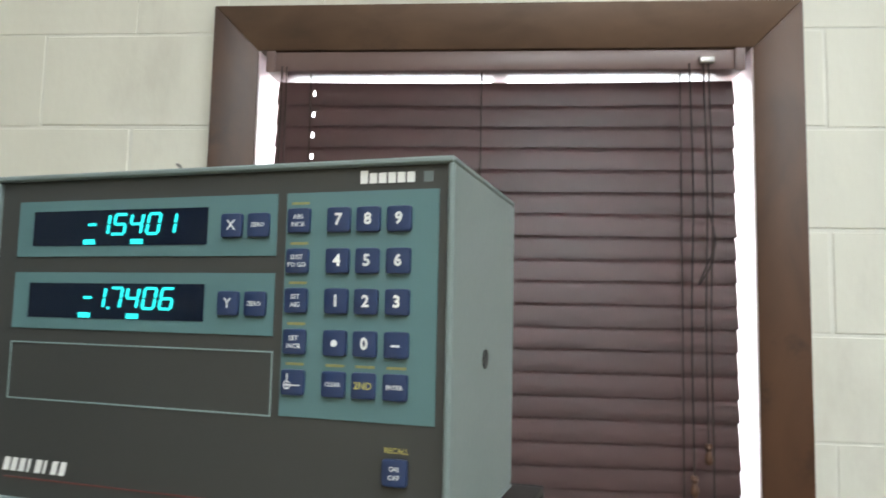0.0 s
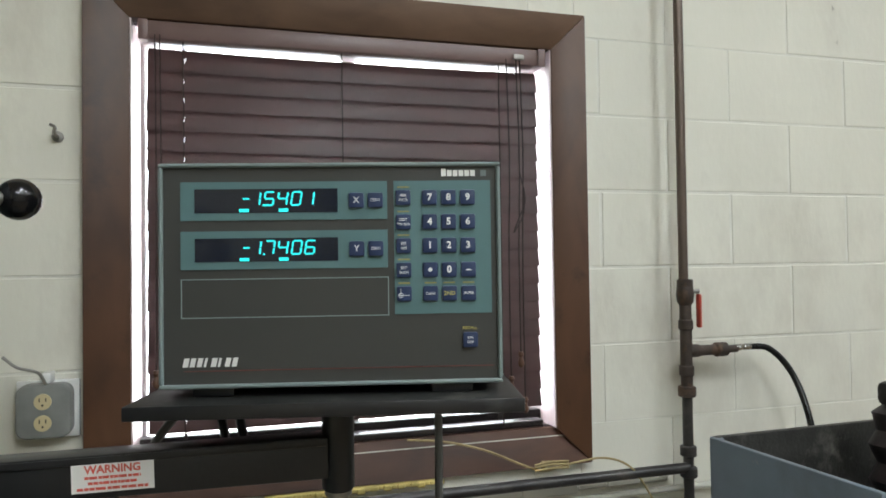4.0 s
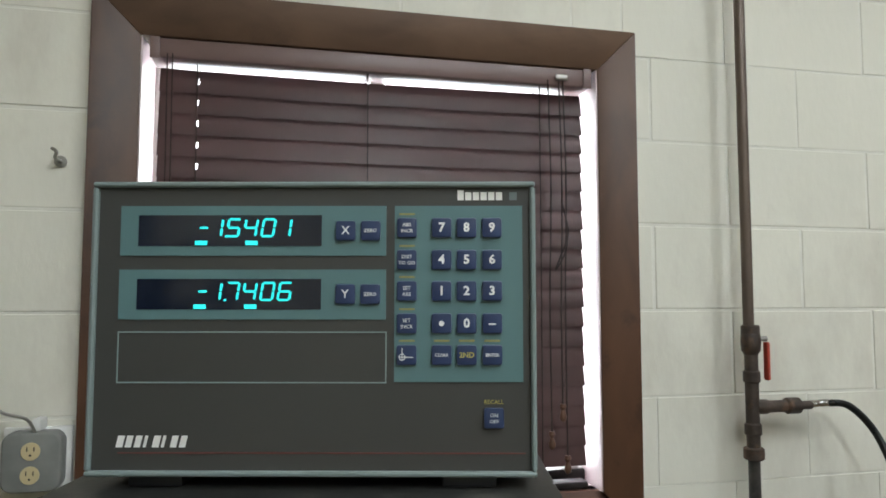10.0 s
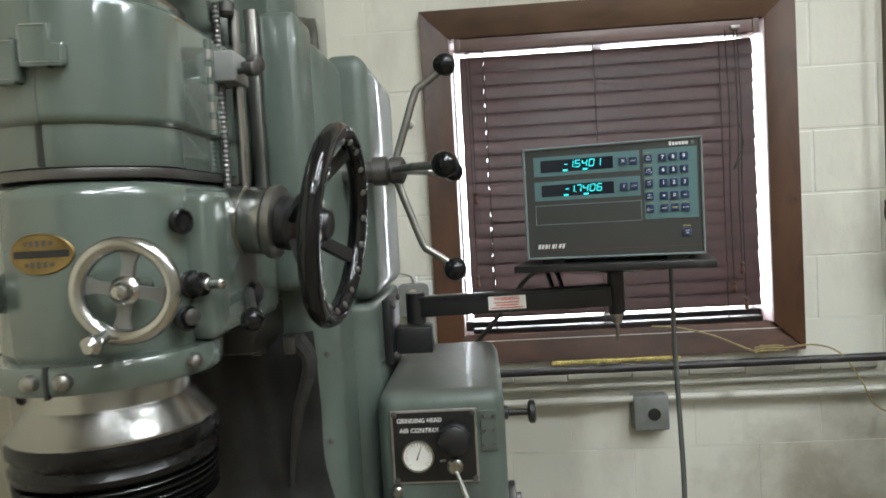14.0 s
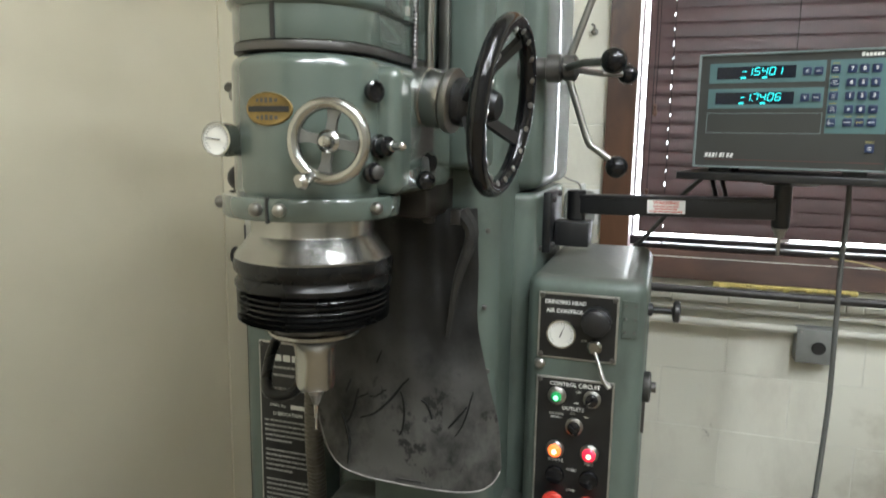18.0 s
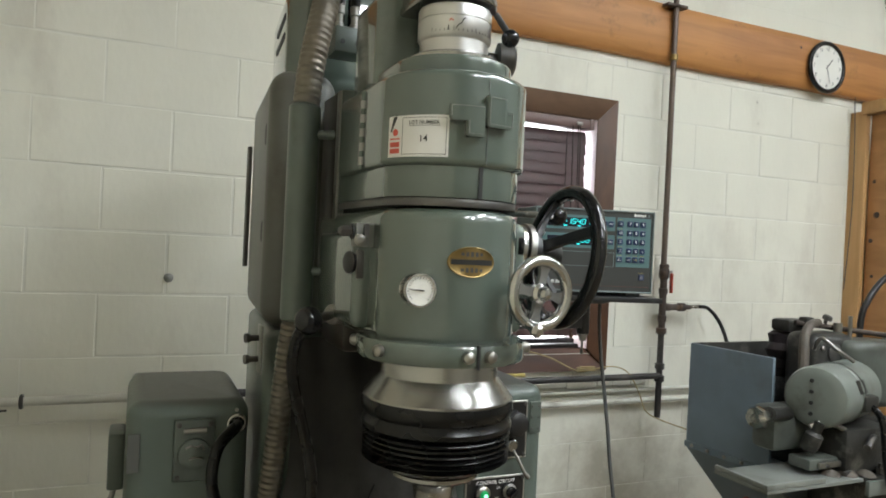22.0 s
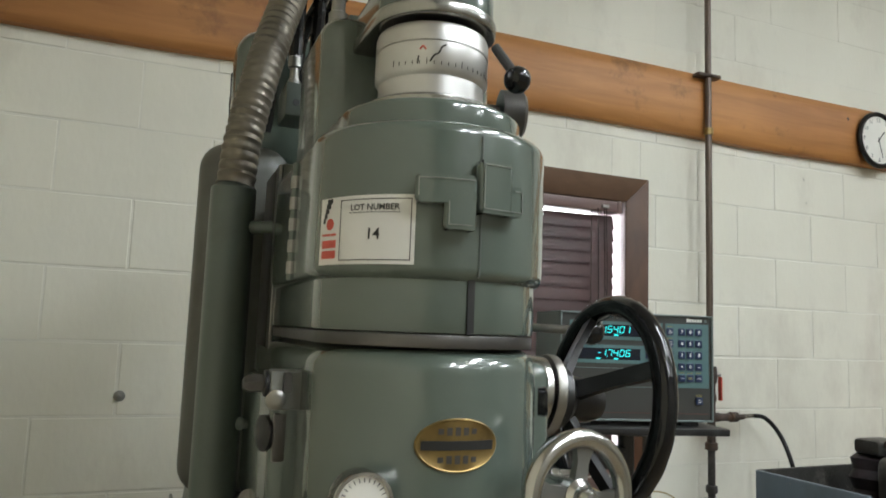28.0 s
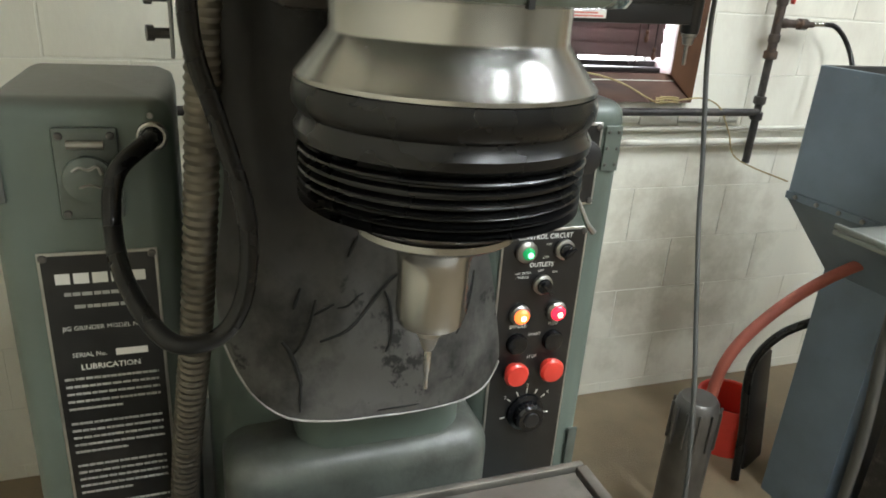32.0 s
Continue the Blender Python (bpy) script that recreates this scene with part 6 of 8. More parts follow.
# star lever on the column
sl = part("star_lever_hub", lathe(bm_new(), [(0.020, -0.09), (0.020, -0.03), (0.026, -0.028), (0.026, -0.004), (0.020, 0.0), (0.024, 0.004), (0.024, 0.024), (0.014, 0.03)], (0.165, 0.955, 1.755), (1, 0, 0), 28), M["dark_steel"], mc, "four-armed star lever")
for k, (dy, dz) in enumerate(((0.006, 0.182), (0.0, -0.182), (-0.190, -0.008), (0.195, 0.004))):
    d = Vector((0, dy, dz))
    c = Vector((0.176, 0.955, 1.755))
    lv = part("lever_arm", tube(bm_new(), [c + d * 0.08, c + d * 0.40 + Vector((0.020, 0, 0)), c + d * 0.74 + Vector((0.042, 0, 0)), c + d * 0.80 + Vector((0.052, 0, 0)), c + d * 0.86 + Vector((0.068, 0, 0)), c + d * 0.95 + Vector((0.09, 0, 0))], 0.0068, 12), M["steel"], sl, "bright steel arm")
    part("lever_ball", ball(bm_new(), c + d + Vector((0.097, 0, 0)), 0.0210, 24), M["black"], lv, "glossy black ball")

# feed rod and bracket right of the head
part("feed_rod", rod(bm_new(), (0.016, 0.615, 1.715), (0.016, 0.615, 1.95), 0.0075), M["brushed"], mc, "bright smooth guide rod")
part("screw_rod", lathe(bm_new(), [(0.0052 if k % 2 else 0.0042, 0.003 * k) for k in range(80)], (0.004, 0.585, 1.715), (0, 0, 1), 12), M["dark_steel"], mc, "threaded steel rod")
bk = part("rod_bracket", box(bm_new(), -0.012, 0.028, 0.570, 0.625, 1.852, 1.89, 0.003), M["box_grey"], mc, "grey stop block on the rods")
part("lock_screw", lathe(bm_new(), [(0.004, 0), (0.004, 0.014), (0.009, 0.015), (0.009, 0.027), (0.006, 0.029)], (0.028, 0.585, 1.866), (1, -0.4, 0), 14), M["dark_steel"], bk)
part("thumb_screw", lathe(bm_new(), [(0.005, 0), (0.005, 0.012), (0.011, 0.013), (0.011, 0.026), (0.008, 0.028)], (0.03, 0.60, 1.876), (1, -0.4, 0), 14), M["dark_steel"], bk)
part("rod_top", lathe(bm_new(), [(0.008, 0), (0.011, 0.004), (0.011, 0.016), (0.006, 0.02)], (0.012, 0.60, 1.94)), M["dark_steel"], mc)
part("side_knob", lathe(bm_new(), [(0.010, 0), (0.010, 0.012), (0.026, 0.014), (0.027, 0.036), (0.022, 0.040)], (-0.025, 0.52, 1.965 + UP - 0.035), (1, -0.25, 0), 24), M["dark_steel"], mc, "dark knurled side knob")

# left side: lever, bracket
ll = part("left_lever", rod(bm_new(), (-0.225, 0.615, 1.560), (-0.272, 0.572, 1.555), 0.007, None, 12), M["steel"], mc)
part("lever_ball", ball(bm_new(), (-0.280, 0.563, 1.555), 0.0212, 24), M["black"], ll, "glossy black ball")
part("lever_boss", lathe(bm_new(), [(0.016, 0), (0.016, 0.02), (0.011, 0.026)], (-0.215, 0.625, 1.559), (-0.8, -0.5, 0), 18), M["steel"], ll)
lb = part("left_bracket", box(bm_new(), -0.243, -0.215, 0.487, 0.513, 1.668, 1.702, 0.003), M["box_grey"], mc, "small steel bracket block")
part("bracket_screw", lathe(bm_new(), [(0.008, 0), (0.0085, 0.003), (0.0085, 0.008), (0.005, 0.010), (0.003, 0.010)], (-0.238, 0.4865, 1.678), (-0.1, -1, 0), 14), M["steel"], lb)
part("bracket_clamp", slab(bm_new(), round_plan(-0.0035, 0.0035, -0.009, 0.009, 0.003), 0, 0.006), M["dark_steel"], lb).matrix_local = pose(-0.229, 0.4865, 1.692, 90, 0, 0)
part("bracket_bore", lathe(bm_new(), [(0.0115, 0), (0.0115, 0.003), (0.007, 0.004)], (-0.2435, 0.50, 1.690), (-1, 0, 0), 18), M["black_paint"], lb)
part("bracket_nut", lathe(bm_new(), [(0.008, 0), (0.008, 0.016), (0.005, 0.02)], (-0.2445, 0.50, 1.690), (-1, -0.1, 0), 6), M["dark_steel"], lb)
part("bracket_dial", lathe(bm_new(), [(0.014, 0), (0.016, 0.004), (0.016, 0.012), (0.012, 0.014)], (-0.232, 0.52, 1.645), (-1, -0.3, 0), 20), M["black_paint"], lb)
part("bracket_arm", box(bm_new(), -0.236, -0.224, 0.50, 0.512, 1.622, 1.664, 0.002), M["dark_steel"], lb)
lb.location = (0.007, 0.0, 0)
part("left_pad", box(bm_new(), -0.207, -0.200, 0.46, 0.50, 1.60, 1.645, 0.003), M["green_worn"], hd)

# clamp ring, collar, bellows, nose
cr = part("clamp_ring", lathe(bm_new(), [(0.106, 0), (0.120, 0.002), (0.1225, 0.006), (0.1225, 0.026), (0.120, 0.030), (0.106, 0.032)], (AX, AY, 1.515), (0, 0, 1), 64), M["green"], mc, "split clamp ring with round-head bolts")
for a, dr in ((-96, 0), (-81, 0), (-22, 0), (-154, 0), (-205, 0)):
    d = Vector((math.cos(radians(a)), math.sin(radians(a)), 0))
    part("ring_bolt", lathe(bm_new(), [(0.0085, -0.004), (0.0085, 0.004), (0.0075, 0.008), (0.004, 0.0105), (0.0008, 0.011)], Vector((AX, AY, 1.532)) + d * 0.122, d, 16), M["steel"], cr)
d = Vector((math.cos(radians(-89)), math.sin(radians(-89)), 0))
part("ring_gap", box(bm_new(), -0.0018, 0.0018, -0.003, 0.003, -0.016, 0.016), M["black_ink"], cr).matrix_local = Matrix.Translation(Vector((AX, AY, 1.531)) + d * 0.1215) @ Matrix.Rotation(radians(-3), 4, "Z")
sp = part("spindle_collar", lathe(bm_new(), [(0.084, 0.052), (0.0855, 0.050), (0.0855, 0.024), (0.0865, 0.0215), (0.1065, -0.004), (0.109, -0.0065), (0.109, -0.0095), (0.10, -0.011)], (AX, AY, 1.468), (0, 0, 1), 64), M["brushed"], mc, "brushed aluminium conical collar")
prof = [(0.100, 1.460), (0.109, 1.4575), (0.1110, 1.450), (0.1105, 1.442), (0.1050, 1.4345), (0.1055, 1.431), (0.1095, 1.425), (0.109, 1.419), (0.1045, 1.414)]
z = 1.414
for k in range(6):
    prof += [(0.1005, z - 0.0010), (0.1068, z - 0.0026), (0.1078 - 0.0008 * k, z - 0.0038), (0.1068, z - 0.0050), (0.1005, z - 0.0068)]
    z -= 0.0072
prof += [(0.092, z - 0.004), (0.078, z - 0.011), (0.066, z - 0.016), (0.064, z - 0.0185)]
bl = part("bellows", lathe(bm_new(), prof, (AX, AY, 0), (0, 0, 1), 64), M["rubber"], mc, "black pleated rubber bellows")
zb = z - 0.018
part("nose_ring", lathe(bm_new(), [(0.062, zb), (0.0655, zb - 0.001), (0.0655, zb - 0.006), (0.060, zb - 0.010), (0.046, zb - 0.013), (0.038, zb - 0.018)], (AX, AY, 0), (0, 0, 1), 48), M["brushed"], mc)
part("nose", lathe(bm_new(), [(0.0385, zb - 0.0175), (0.033, zb - 0.023), (0.0302, zb - 0.032), (0.0290, zb - 0.045), (0.0290, 1.270), (0.0265, 1.262), (0.02, 1.261)], (AX, AY, 0), (0, 0, 1), 36), M["brushed"], mc, "turned spindle nose")
part("collet", lathe(bm_new(), [(0.011, 1.263), (0.011, 1.250), (0.009, 1.248), (0.006, 1.238), (0.004, 1.234)], (AX, AY, 0), (0, 0, 1), 20), M["steel"], mc)
part("grinding_pin", lathe(bm_new(), [(0.0036, 1.236), (0.0032, 1.214), (0.0020, 1.211), (0.0020, 1.196)], (AX, AY, 0), (0, 0, 1), 12), M["chrome"], mc, "thin grinding pin")

# dial, yoke and motor above the cover
TZ = CZ1 + 0.007
part("top_flange", slab(bm_new(), d_plan(AX, AY, 0.085, 0.66, 32), CZ1 - 0.004, TZ + 0.018, 0.005, 3), M["green"], mc)
part("dial_seat", lathe(bm_new(), [(0.066, TZ + 0.016), (0.066, TZ + 0.026), (0.060, TZ + 0.030)], (AX, AY, 0), (0, 0, 1), 48), M["brushed"], mc)
dl = part("feed_dial", lathe(bm_new(), [(0.050, TZ + 0.029), (0.050, TZ + 0.050), (0.0515, TZ + 0.052), (0.0535, TZ + 0.055), (0.0535, TZ + 0.078), (0.0522, TZ + 0.0785), (0.0522, TZ + 0.0805), (0.0535, TZ + 0.081), (0.0535, TZ + 0.094), (0.052, TZ + 0.098), (0.046, TZ + 0.100)], (AX, AY, 0), (0, 0, 1), 56), M["satin"], mc, "engraved bright micrometer dial")
bm = bm_new()
for k in range(28):
    a = radians(-150 + 7 * k)
    d = Vector((math.cos(a), math.sin(a), 0))
    p = Vector((AX, AY, TZ + 0.0575)) + d * 0.0536
    rod(bm, p, p + Vector((0, 0, 0.006 if k % 5 == 0 else 0.0035)), 0.0003, None, 4)
part("graduations", bm, M["black_ink"], dl)
for pts, m in (([(-112, 0.072), (-108, 0.078), (-104, 0.080), (-101, 0.086), (-97, 0.088)], "black_ink"), ([(-122, 0.083), (-119, 0.086), (-116, 0.083)], "red_ink"), ([(-124, 0.07), (-123, 0.077)], "black_ink")):
    line = [Vector((AX + 0.0537 * math.cos(radians(a)), AY + 0.0537 * math.sin(radians(a)), TZ + h - 0.012)) for a, h in pts]
    part("pen_mark", tube(bm_new(), line, 0.0008, 5, 4), M[m], dl)
SZ = TZ - 0.018                                        # what sits above the dial
yk = part("yoke", slab(bm_new(), round_plan(-0.195, -0.002, 0.545, 0.70, 0.03), SZ + 0.012, SZ + 0.165, 0.02, 5), M["green"], mc, "cast yoke behind the dial")
part("yoke_top", slab(bm_new(), d_plan(AX, AY, 0.0575, 0.62, 32), SZ + 0.126, SZ + 0.168, 0.010, 4), M["green"], mc, "cast motor seat")
part("yoke_lip", slab(bm_new(), d_plan(AX, AY, 0.0605, 0.60, 32), SZ + 0.121, SZ + 0.135, 0.004, 3), M["brushed"], mc, "worn bright lip of the seat")
mt = part("spindle_motor", lathe(bm_new(), [(0.056, SZ + 0.165), (0.056, SZ + 0.200), (0.050, SZ + 0.206), (0.0475, SZ + 0.208), (0.0475, SZ + 0.304), (0.044, SZ + 0.311), (0.0, SZ + 0.314)], (AX, AY, 0), (0, 0, 1), 44), M["green"], mc, "small grey-green spindle motor")
part("motor_band", lathe(bm_new(), [(0.0485, SZ + 0.2035), (0.0505, SZ + 0.2045), (0.0505, SZ + 0.2085), (0.048, SZ + 0.2095)], (AX, AY, 0), (0, 0, 1), 44), M["dark_steel"], mt)
bm = bm_new()
flat_patch(bm, -0.028, 0.028, SZ + 0.219, SZ + 0.252, -0.0008, 0.0)
for v in bm.verts:
    a, rr = v.co.x / 0.0475 - 0.28, 0.0478 - v.co.y
    v.co.x, v.co.y = AX + rr * math.sin(a), AY - rr * math.cos(a)
mp = part("motor_plate", bm, M["plate_black"], mt, "black and white motor plate")
for body, dz in (("DO NOT ENGAGE", 0.0272), ("CLUTCH WHEN", 0.0165), ("MOTOR IS RUNNING", 0.0058)):
    b = bm_new()
    b.from_mesh(letters(body, 0.0082, 0.0 + min(1.0, 0.052 / (0.0056 * len(body))), bold=0.0002))
    for v in b.verts:
        a, rr = v.co.x / 0.0475 - 0.28, 0.0489
        v.co.x, v.co.y, v.co.z = AX + rr * math.sin(a), AY - rr * math.cos(a), v.co.z + SZ + 0.219 + dz
    part("plate_text", b, M["white_ink"], mp, smooth=0)
part("motor_elbow", lathe(bm_new(), [(0.011, 0), (0.013, 0.004), (0.014, 0.035), (0.012, 0.038)], (AX + 0.040, AY - 0.012, SZ + 0.289), (1, -0.25, 0), 20), M["chrome"], mt, "chrome elbow fitting")
part("motor_cable", tube(bm_new(), [(AX + 0.072, AY - 0.02, SZ + 0.286), (AX + 0.075, AY - 0.02, SZ + 0.27), (AX + 0.068, AY + 0.0, SZ + 0.22), (AX + 0.060, AY + 0.03, SZ + 0.18), (AX + 0.055, AY + 0.05, SZ + 0.13)], 0.0065, 10), M["rubber"], mt)
part("side_lever_ball", ball(bm_new(), (AX + 0.082, AY - 0.02, TZ + 0.070), 0.0135), M["black"], mc)
part("side_lever", rod(bm_new(), (AX + 0.072, AY + 0.01, SZ + 0.13), (AX + 0.08, AY - 0.014, TZ + 0.080), 0.005, None, 10), M["dark_steel"], mc)
part("hose_connector", lathe(bm_new(), [(0.014, 0), (0.014, 0.014), (0.009, 0.016), (0.0085, 0.045), (0.011, 0.05)], (AX - 0.012, AY + 0.012, SZ + 0.311), (0, 0, 1), 16), M["chrome"], mt)

# hoses over the head
HT = Vector((AX - 0.012, AY + 0.012, SZ + 0.366))
part("air_hose", tube(bm_new(), [HT, HT + Vector((0.004, 0.01, 0.05)), HT + Vector((0.004, 0.04, 0.14)), HT + Vector((-0.012, 0.11, 0.20)), HT + Vector((-0.03, 0.19, 0.19)), HT + Vector((-0.045, 0.29, 0.11)), HT + Vector((-0.055, 0.40, 0.0)), HT + Vector((-0.075, 0.48, -0.10)), HT + Vector((-0.08, 0.50, -0.22))], lambda t: 0.0215 - 0.0085 * min(1.0, max(0.0, (t - 0.36) / 0.10)) + 0.0032 * max(0.0, math.sin(61 * t)) ** 5 * (0.4 + 0.6 * math.sin(17 * t + 1)) - 0.0035 * max(0.0, math.sin(29 * t + 0.6)) ** 8 + 0.0012 * math.sin(23 * t), 14, 20), M["tape"], mc, "taped black air hose arching over the head")
for sx, sy, ex, ey, ez, h in ((-0.168, 0.615, -0.170, 0.89, 2.15, 0.17), (-0.128, 0.600, -0.140, 0.89, 2.15, 0.215), (-0.098, 0.655, -0.155, 0.955, 2.10, 0.16), (-0.070, 0.650, -0.125, 0.965, 2.10, 0.185)):
    p0, p1 = Vector((sx, sy, SZ + 0.22)), Vector((ex, ey, ez))
    mid = (p0 + p1) / 2
    part("coiled_hose", tube(bm_new(), [p0 - Vector((0, 0, 0.01)), p0 + Vector((0, 0.004, h * 0.45)), p0 + Vector((0.004, 0.045, h * 0.85)), Vector((mid.x + 0.01, mid.y - 0.04, p0.z + h)), Vector((mid.x, mid.y + 0.04, p0.z + h * 0.86)), Vector((p1.x, p1.y - 0.025, p1.z + h * 0.55)), p1 + Vector((0, -0.004, h * 0.2)), p1 - Vector((0, 0, 0.012))], 0.0102, 10), M["rubber"], mc)
    part("hose_end", lathe(bm_new(), [(0.009, 0), (0.011, 0.002), (0.011, 0.014), (0.008, 0.016), (0.008, 0.032), (0.0105, 0.034), (0.0105, 0.042)], p0 - Vector((0, 0, 0.042)), (0, 0, 1), 12), M["steel"], mc)
part("hose_block", box(bm_new(), -0.165, -0.045, 0.575, 0.68, SZ + 0.155, SZ + 0.178, 0.004), M["green_worn"], mc)
part("stub_tube", lathe(bm_new(), [(0.0085, 0), (0.0085, 0.10), (0.0105, 0.101), (0.0105, 0.116), (0.007, 0.118)], (AX + 0.0, AY + 0.10, SZ + 0.17), (0, 0, 1), 14), M["chrome"], mc)
mf = part("manifold", box(bm_new(), -0.185, -0.115, 0.86, 0.93, 2.04, 2.09, 0.003), M["green_worn"], mc, "hydraulic manifold block")
for x in (-0.170, -0.140):
    part("manifold_hole", lathe(bm_new(), [(0.005, 0), (0.005, 0.001)], (x, 0.8598, 2.06), (0, -1, 0), 12), M["black_ink"], mf)
    part("manifold_fitting", lathe(bm_new(), [(0.009, 0), (0.009, 0.012), (0.007, 0.014), (0.007, 0.03), (0.010, 0.032), (0.010, 0.05), (0.007, 0.052)], (x, 0.89, 2.09), (0, 0, 1), 12), M["steel"], mf)
part("flex_conduit", tube(bm_new(), [(-0.253, 0.775, 1.912), (-0.245, 0.78, 1.985), (-0.222, 0.80, 2.095), (-0.190, 0.85, 2.21), (-0.160, 0.915, 2.305)], 0.0236, 18, 8, ribs=(0.012, 0.0012)), M["flex"], mc, "corrugated metal conduit")
part("conduit_end", lathe(bm_new(), [(0.03, 0), (0.031, 0.02), (0.022, 0.026)], (-0.160, 0.915, 2.300), (0.25, 0.5, 1), 18), M["rubber"], mc)
part("low_flex_conduit", tube(bm_new(), [(-0.256, 0.778, 1.55), (-0.264, 0.788, 1.46), (-0.275, 0.797, 1.30), (-0.290, 0.812, 1.12), (-0.306, 0.84, 0.98), (-0.320, 0.875, 0.85), (-0.335, 0.90, 0.66)], 0.0195, 16, 8, ribs=(0.011, 0.0012)), M["flex_grime"], mc, "grimy corrugated metal conduit")

# ---- cabinets on either side ----
rcab = thing("control_cabinet", "grey-green control cabinet with black control panels", "control cabinet")
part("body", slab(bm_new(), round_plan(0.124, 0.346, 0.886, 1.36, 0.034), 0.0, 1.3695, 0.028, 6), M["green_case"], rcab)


def plate(parent, name, x0, x1, z0, z1, y, label, edge="plate_edge"):
    p = part(name, box(bm_new(), x0, x1, y - 0.003, y, z0, z1, 0.001, 1), M[edge], parent, label)
    part("plate_face", box(bm_new(), x0 + 0.004, x1 - 0.004, y - 0.0036, y - 0.0032, z0 + 0.004, z1 - 0.004), M["plate_black"], p, smooth=0)
    for x in (x0 + 0.007, x1 - 0.007):
        for z in (z0 + 0.007, z1 - 0.007):
            part("plate_screw", lathe(bm_new(), [(0.0055, 0), (0.0045, 0.003), (0.001, 0.004)], (x, y - 0.003, z), (0, -1, 0), 10), M["dark_steel"], p)
    return p


RY0 = 0.8855
p1 = plate(rcab, "air_control_panel", 0.149, 0.297, 1.212, 1.340, RY0, "black air control panel")
text("panel_text", "GRINDING HEAD", 0.0108, (0.199, RY0 - 0.0040, 1.322), M["white_ink"], p1, 0.92, bold=0.0002)
text("panel_text", "AIR CONTROL", 0.0108, (0.199, RY0 - 0.0040, 1.305), M["white_ink"], p1, 0.98, bold=0.0002)
gauge(p1, "air_gauge", (0.194, RY0 - 0.005, 1.262), (0, -1, 0.0), 0.0265, "white-faced air gauge", 70)
part("regulator_knob", lathe(bm_new(), [(0.026, 0), (0.028, 0.004), (0.028, 0.02), (0.025, 0.024), (0.025, 0.030), (0.018, 0.034)], (0.258, RY0 - 0.003, 1.293), (0, -1, 0), 10), M["black_paint"], p1, "black faceted regulator knob")
tg = part("air_toggle", lathe(bm_new(), [(0.013, 0), (0.014, 0.003), (0.014, 0.009), (0.010, 0.012)], (0.2565, RY0 - 0.003, 1.243), (0, -1, 0), 18), M["brushed"], p1)
part("toggle_lever", tube(bm_new(), [(0.258, RY0 - 0.012, 1.236), (0.268, RY0 - 0.022, 1.212), (0.277, RY0 - 0.03, 1.190), (0.289, RY0 - 0.032, 1.176)], lambda t: 0.003 + 0.0022 * t, 8), M["steel"], tg)
text("panel_text", "OFF", 0.006, (0.236, RY0 - 0.0040, 1.251), M["white_ink"], p1)
part("push_button", lathe(bm_new(), [(0.010, 0), (0.011, 0.003), (0.010, 0.008), (0.006, 0.011)], (0.155, RY0, 1.200), (0, -1, 0), 18), M["steel"], rcab)
hgp = part("hinge_plate", box(bm_new(), 0.303, 0.332, RY0 - 0.003, RY0, 1.265, 1.335, 0.001, 1), M["green_worn"], rcab)
for x in (0.309, 0.326):
    for z in (1.275, 1.30, 1.325):
        part("hinge_screw", lathe(bm_new(), [(0.003, 0), (0.002, 0.002)], (x, RY0 - 0.003, z), (0, -1, 0), 8), M["dark_steel"], hgp)
p2 = plate(rcab, "control_panel", 0.150, 0.297, 0.70, 1.176, RY0, "black control circuit panel with lit lamps")
text("panel_text", "CONTROL CIRCUIT", 0.0115, (0.2235, RY0 - 0.0040, 1.163), M["white_ink"], p2, 0.92, bold=0.0002)
text("panel_text", "ON", 0.006, (0.231, RY0 - 0.0040, 1.150), M["white_ink"], p2)
text("panel_text", "OFF", 0.006, (0.228, RY0 - 0.0040, 1.128), M["white_ink"], p2)
text("panel_text", "OUTLETS", 0.0105, (0.222, RY0 - 0.0040, 1.116), M["white_ink"], p2, 0.95, bold=0.0002)
text("panel_text", "OFF", 0.006, (0.222, RY0 - 0.0040, 1.106), M["white_ink"], p2)
text("panel_text", "ON WITH", 0.006, (0.191, RY0 - 0.0040, 1.103), M["white_ink"], p2)
text("panel_text", "SPINDLE", 0.006, (0.191, RY0 - 0.0040, 1.096), M["white_ink"], p2)
text("panel_text", "ON", 0.006, (0.247, RY0 - 0.0040, 1.102), M["white_ink"], p2)
text("panel_text", "SPINDLE", 0.0085, (0.193, RY0 - 0.0040, 1.009), M["white_ink"], p2, 0.95, bold=0.0001)
text("panel_text", "FEED", 0.0085, (0.257, RY0 - 0.0040, 1.009), M["white_ink"], p2, 0.95, bold=0.0001)
text("panel_text", "START", 0.0075, (0.225, RY0 - 0.0040, 0.992), M["white_ink"], p2, 1.0)
text("panel_text", "STOP", 0.0075, (0.225, RY0 - 0.0040, 0.950), M["white_ink"], p2, 1.0)
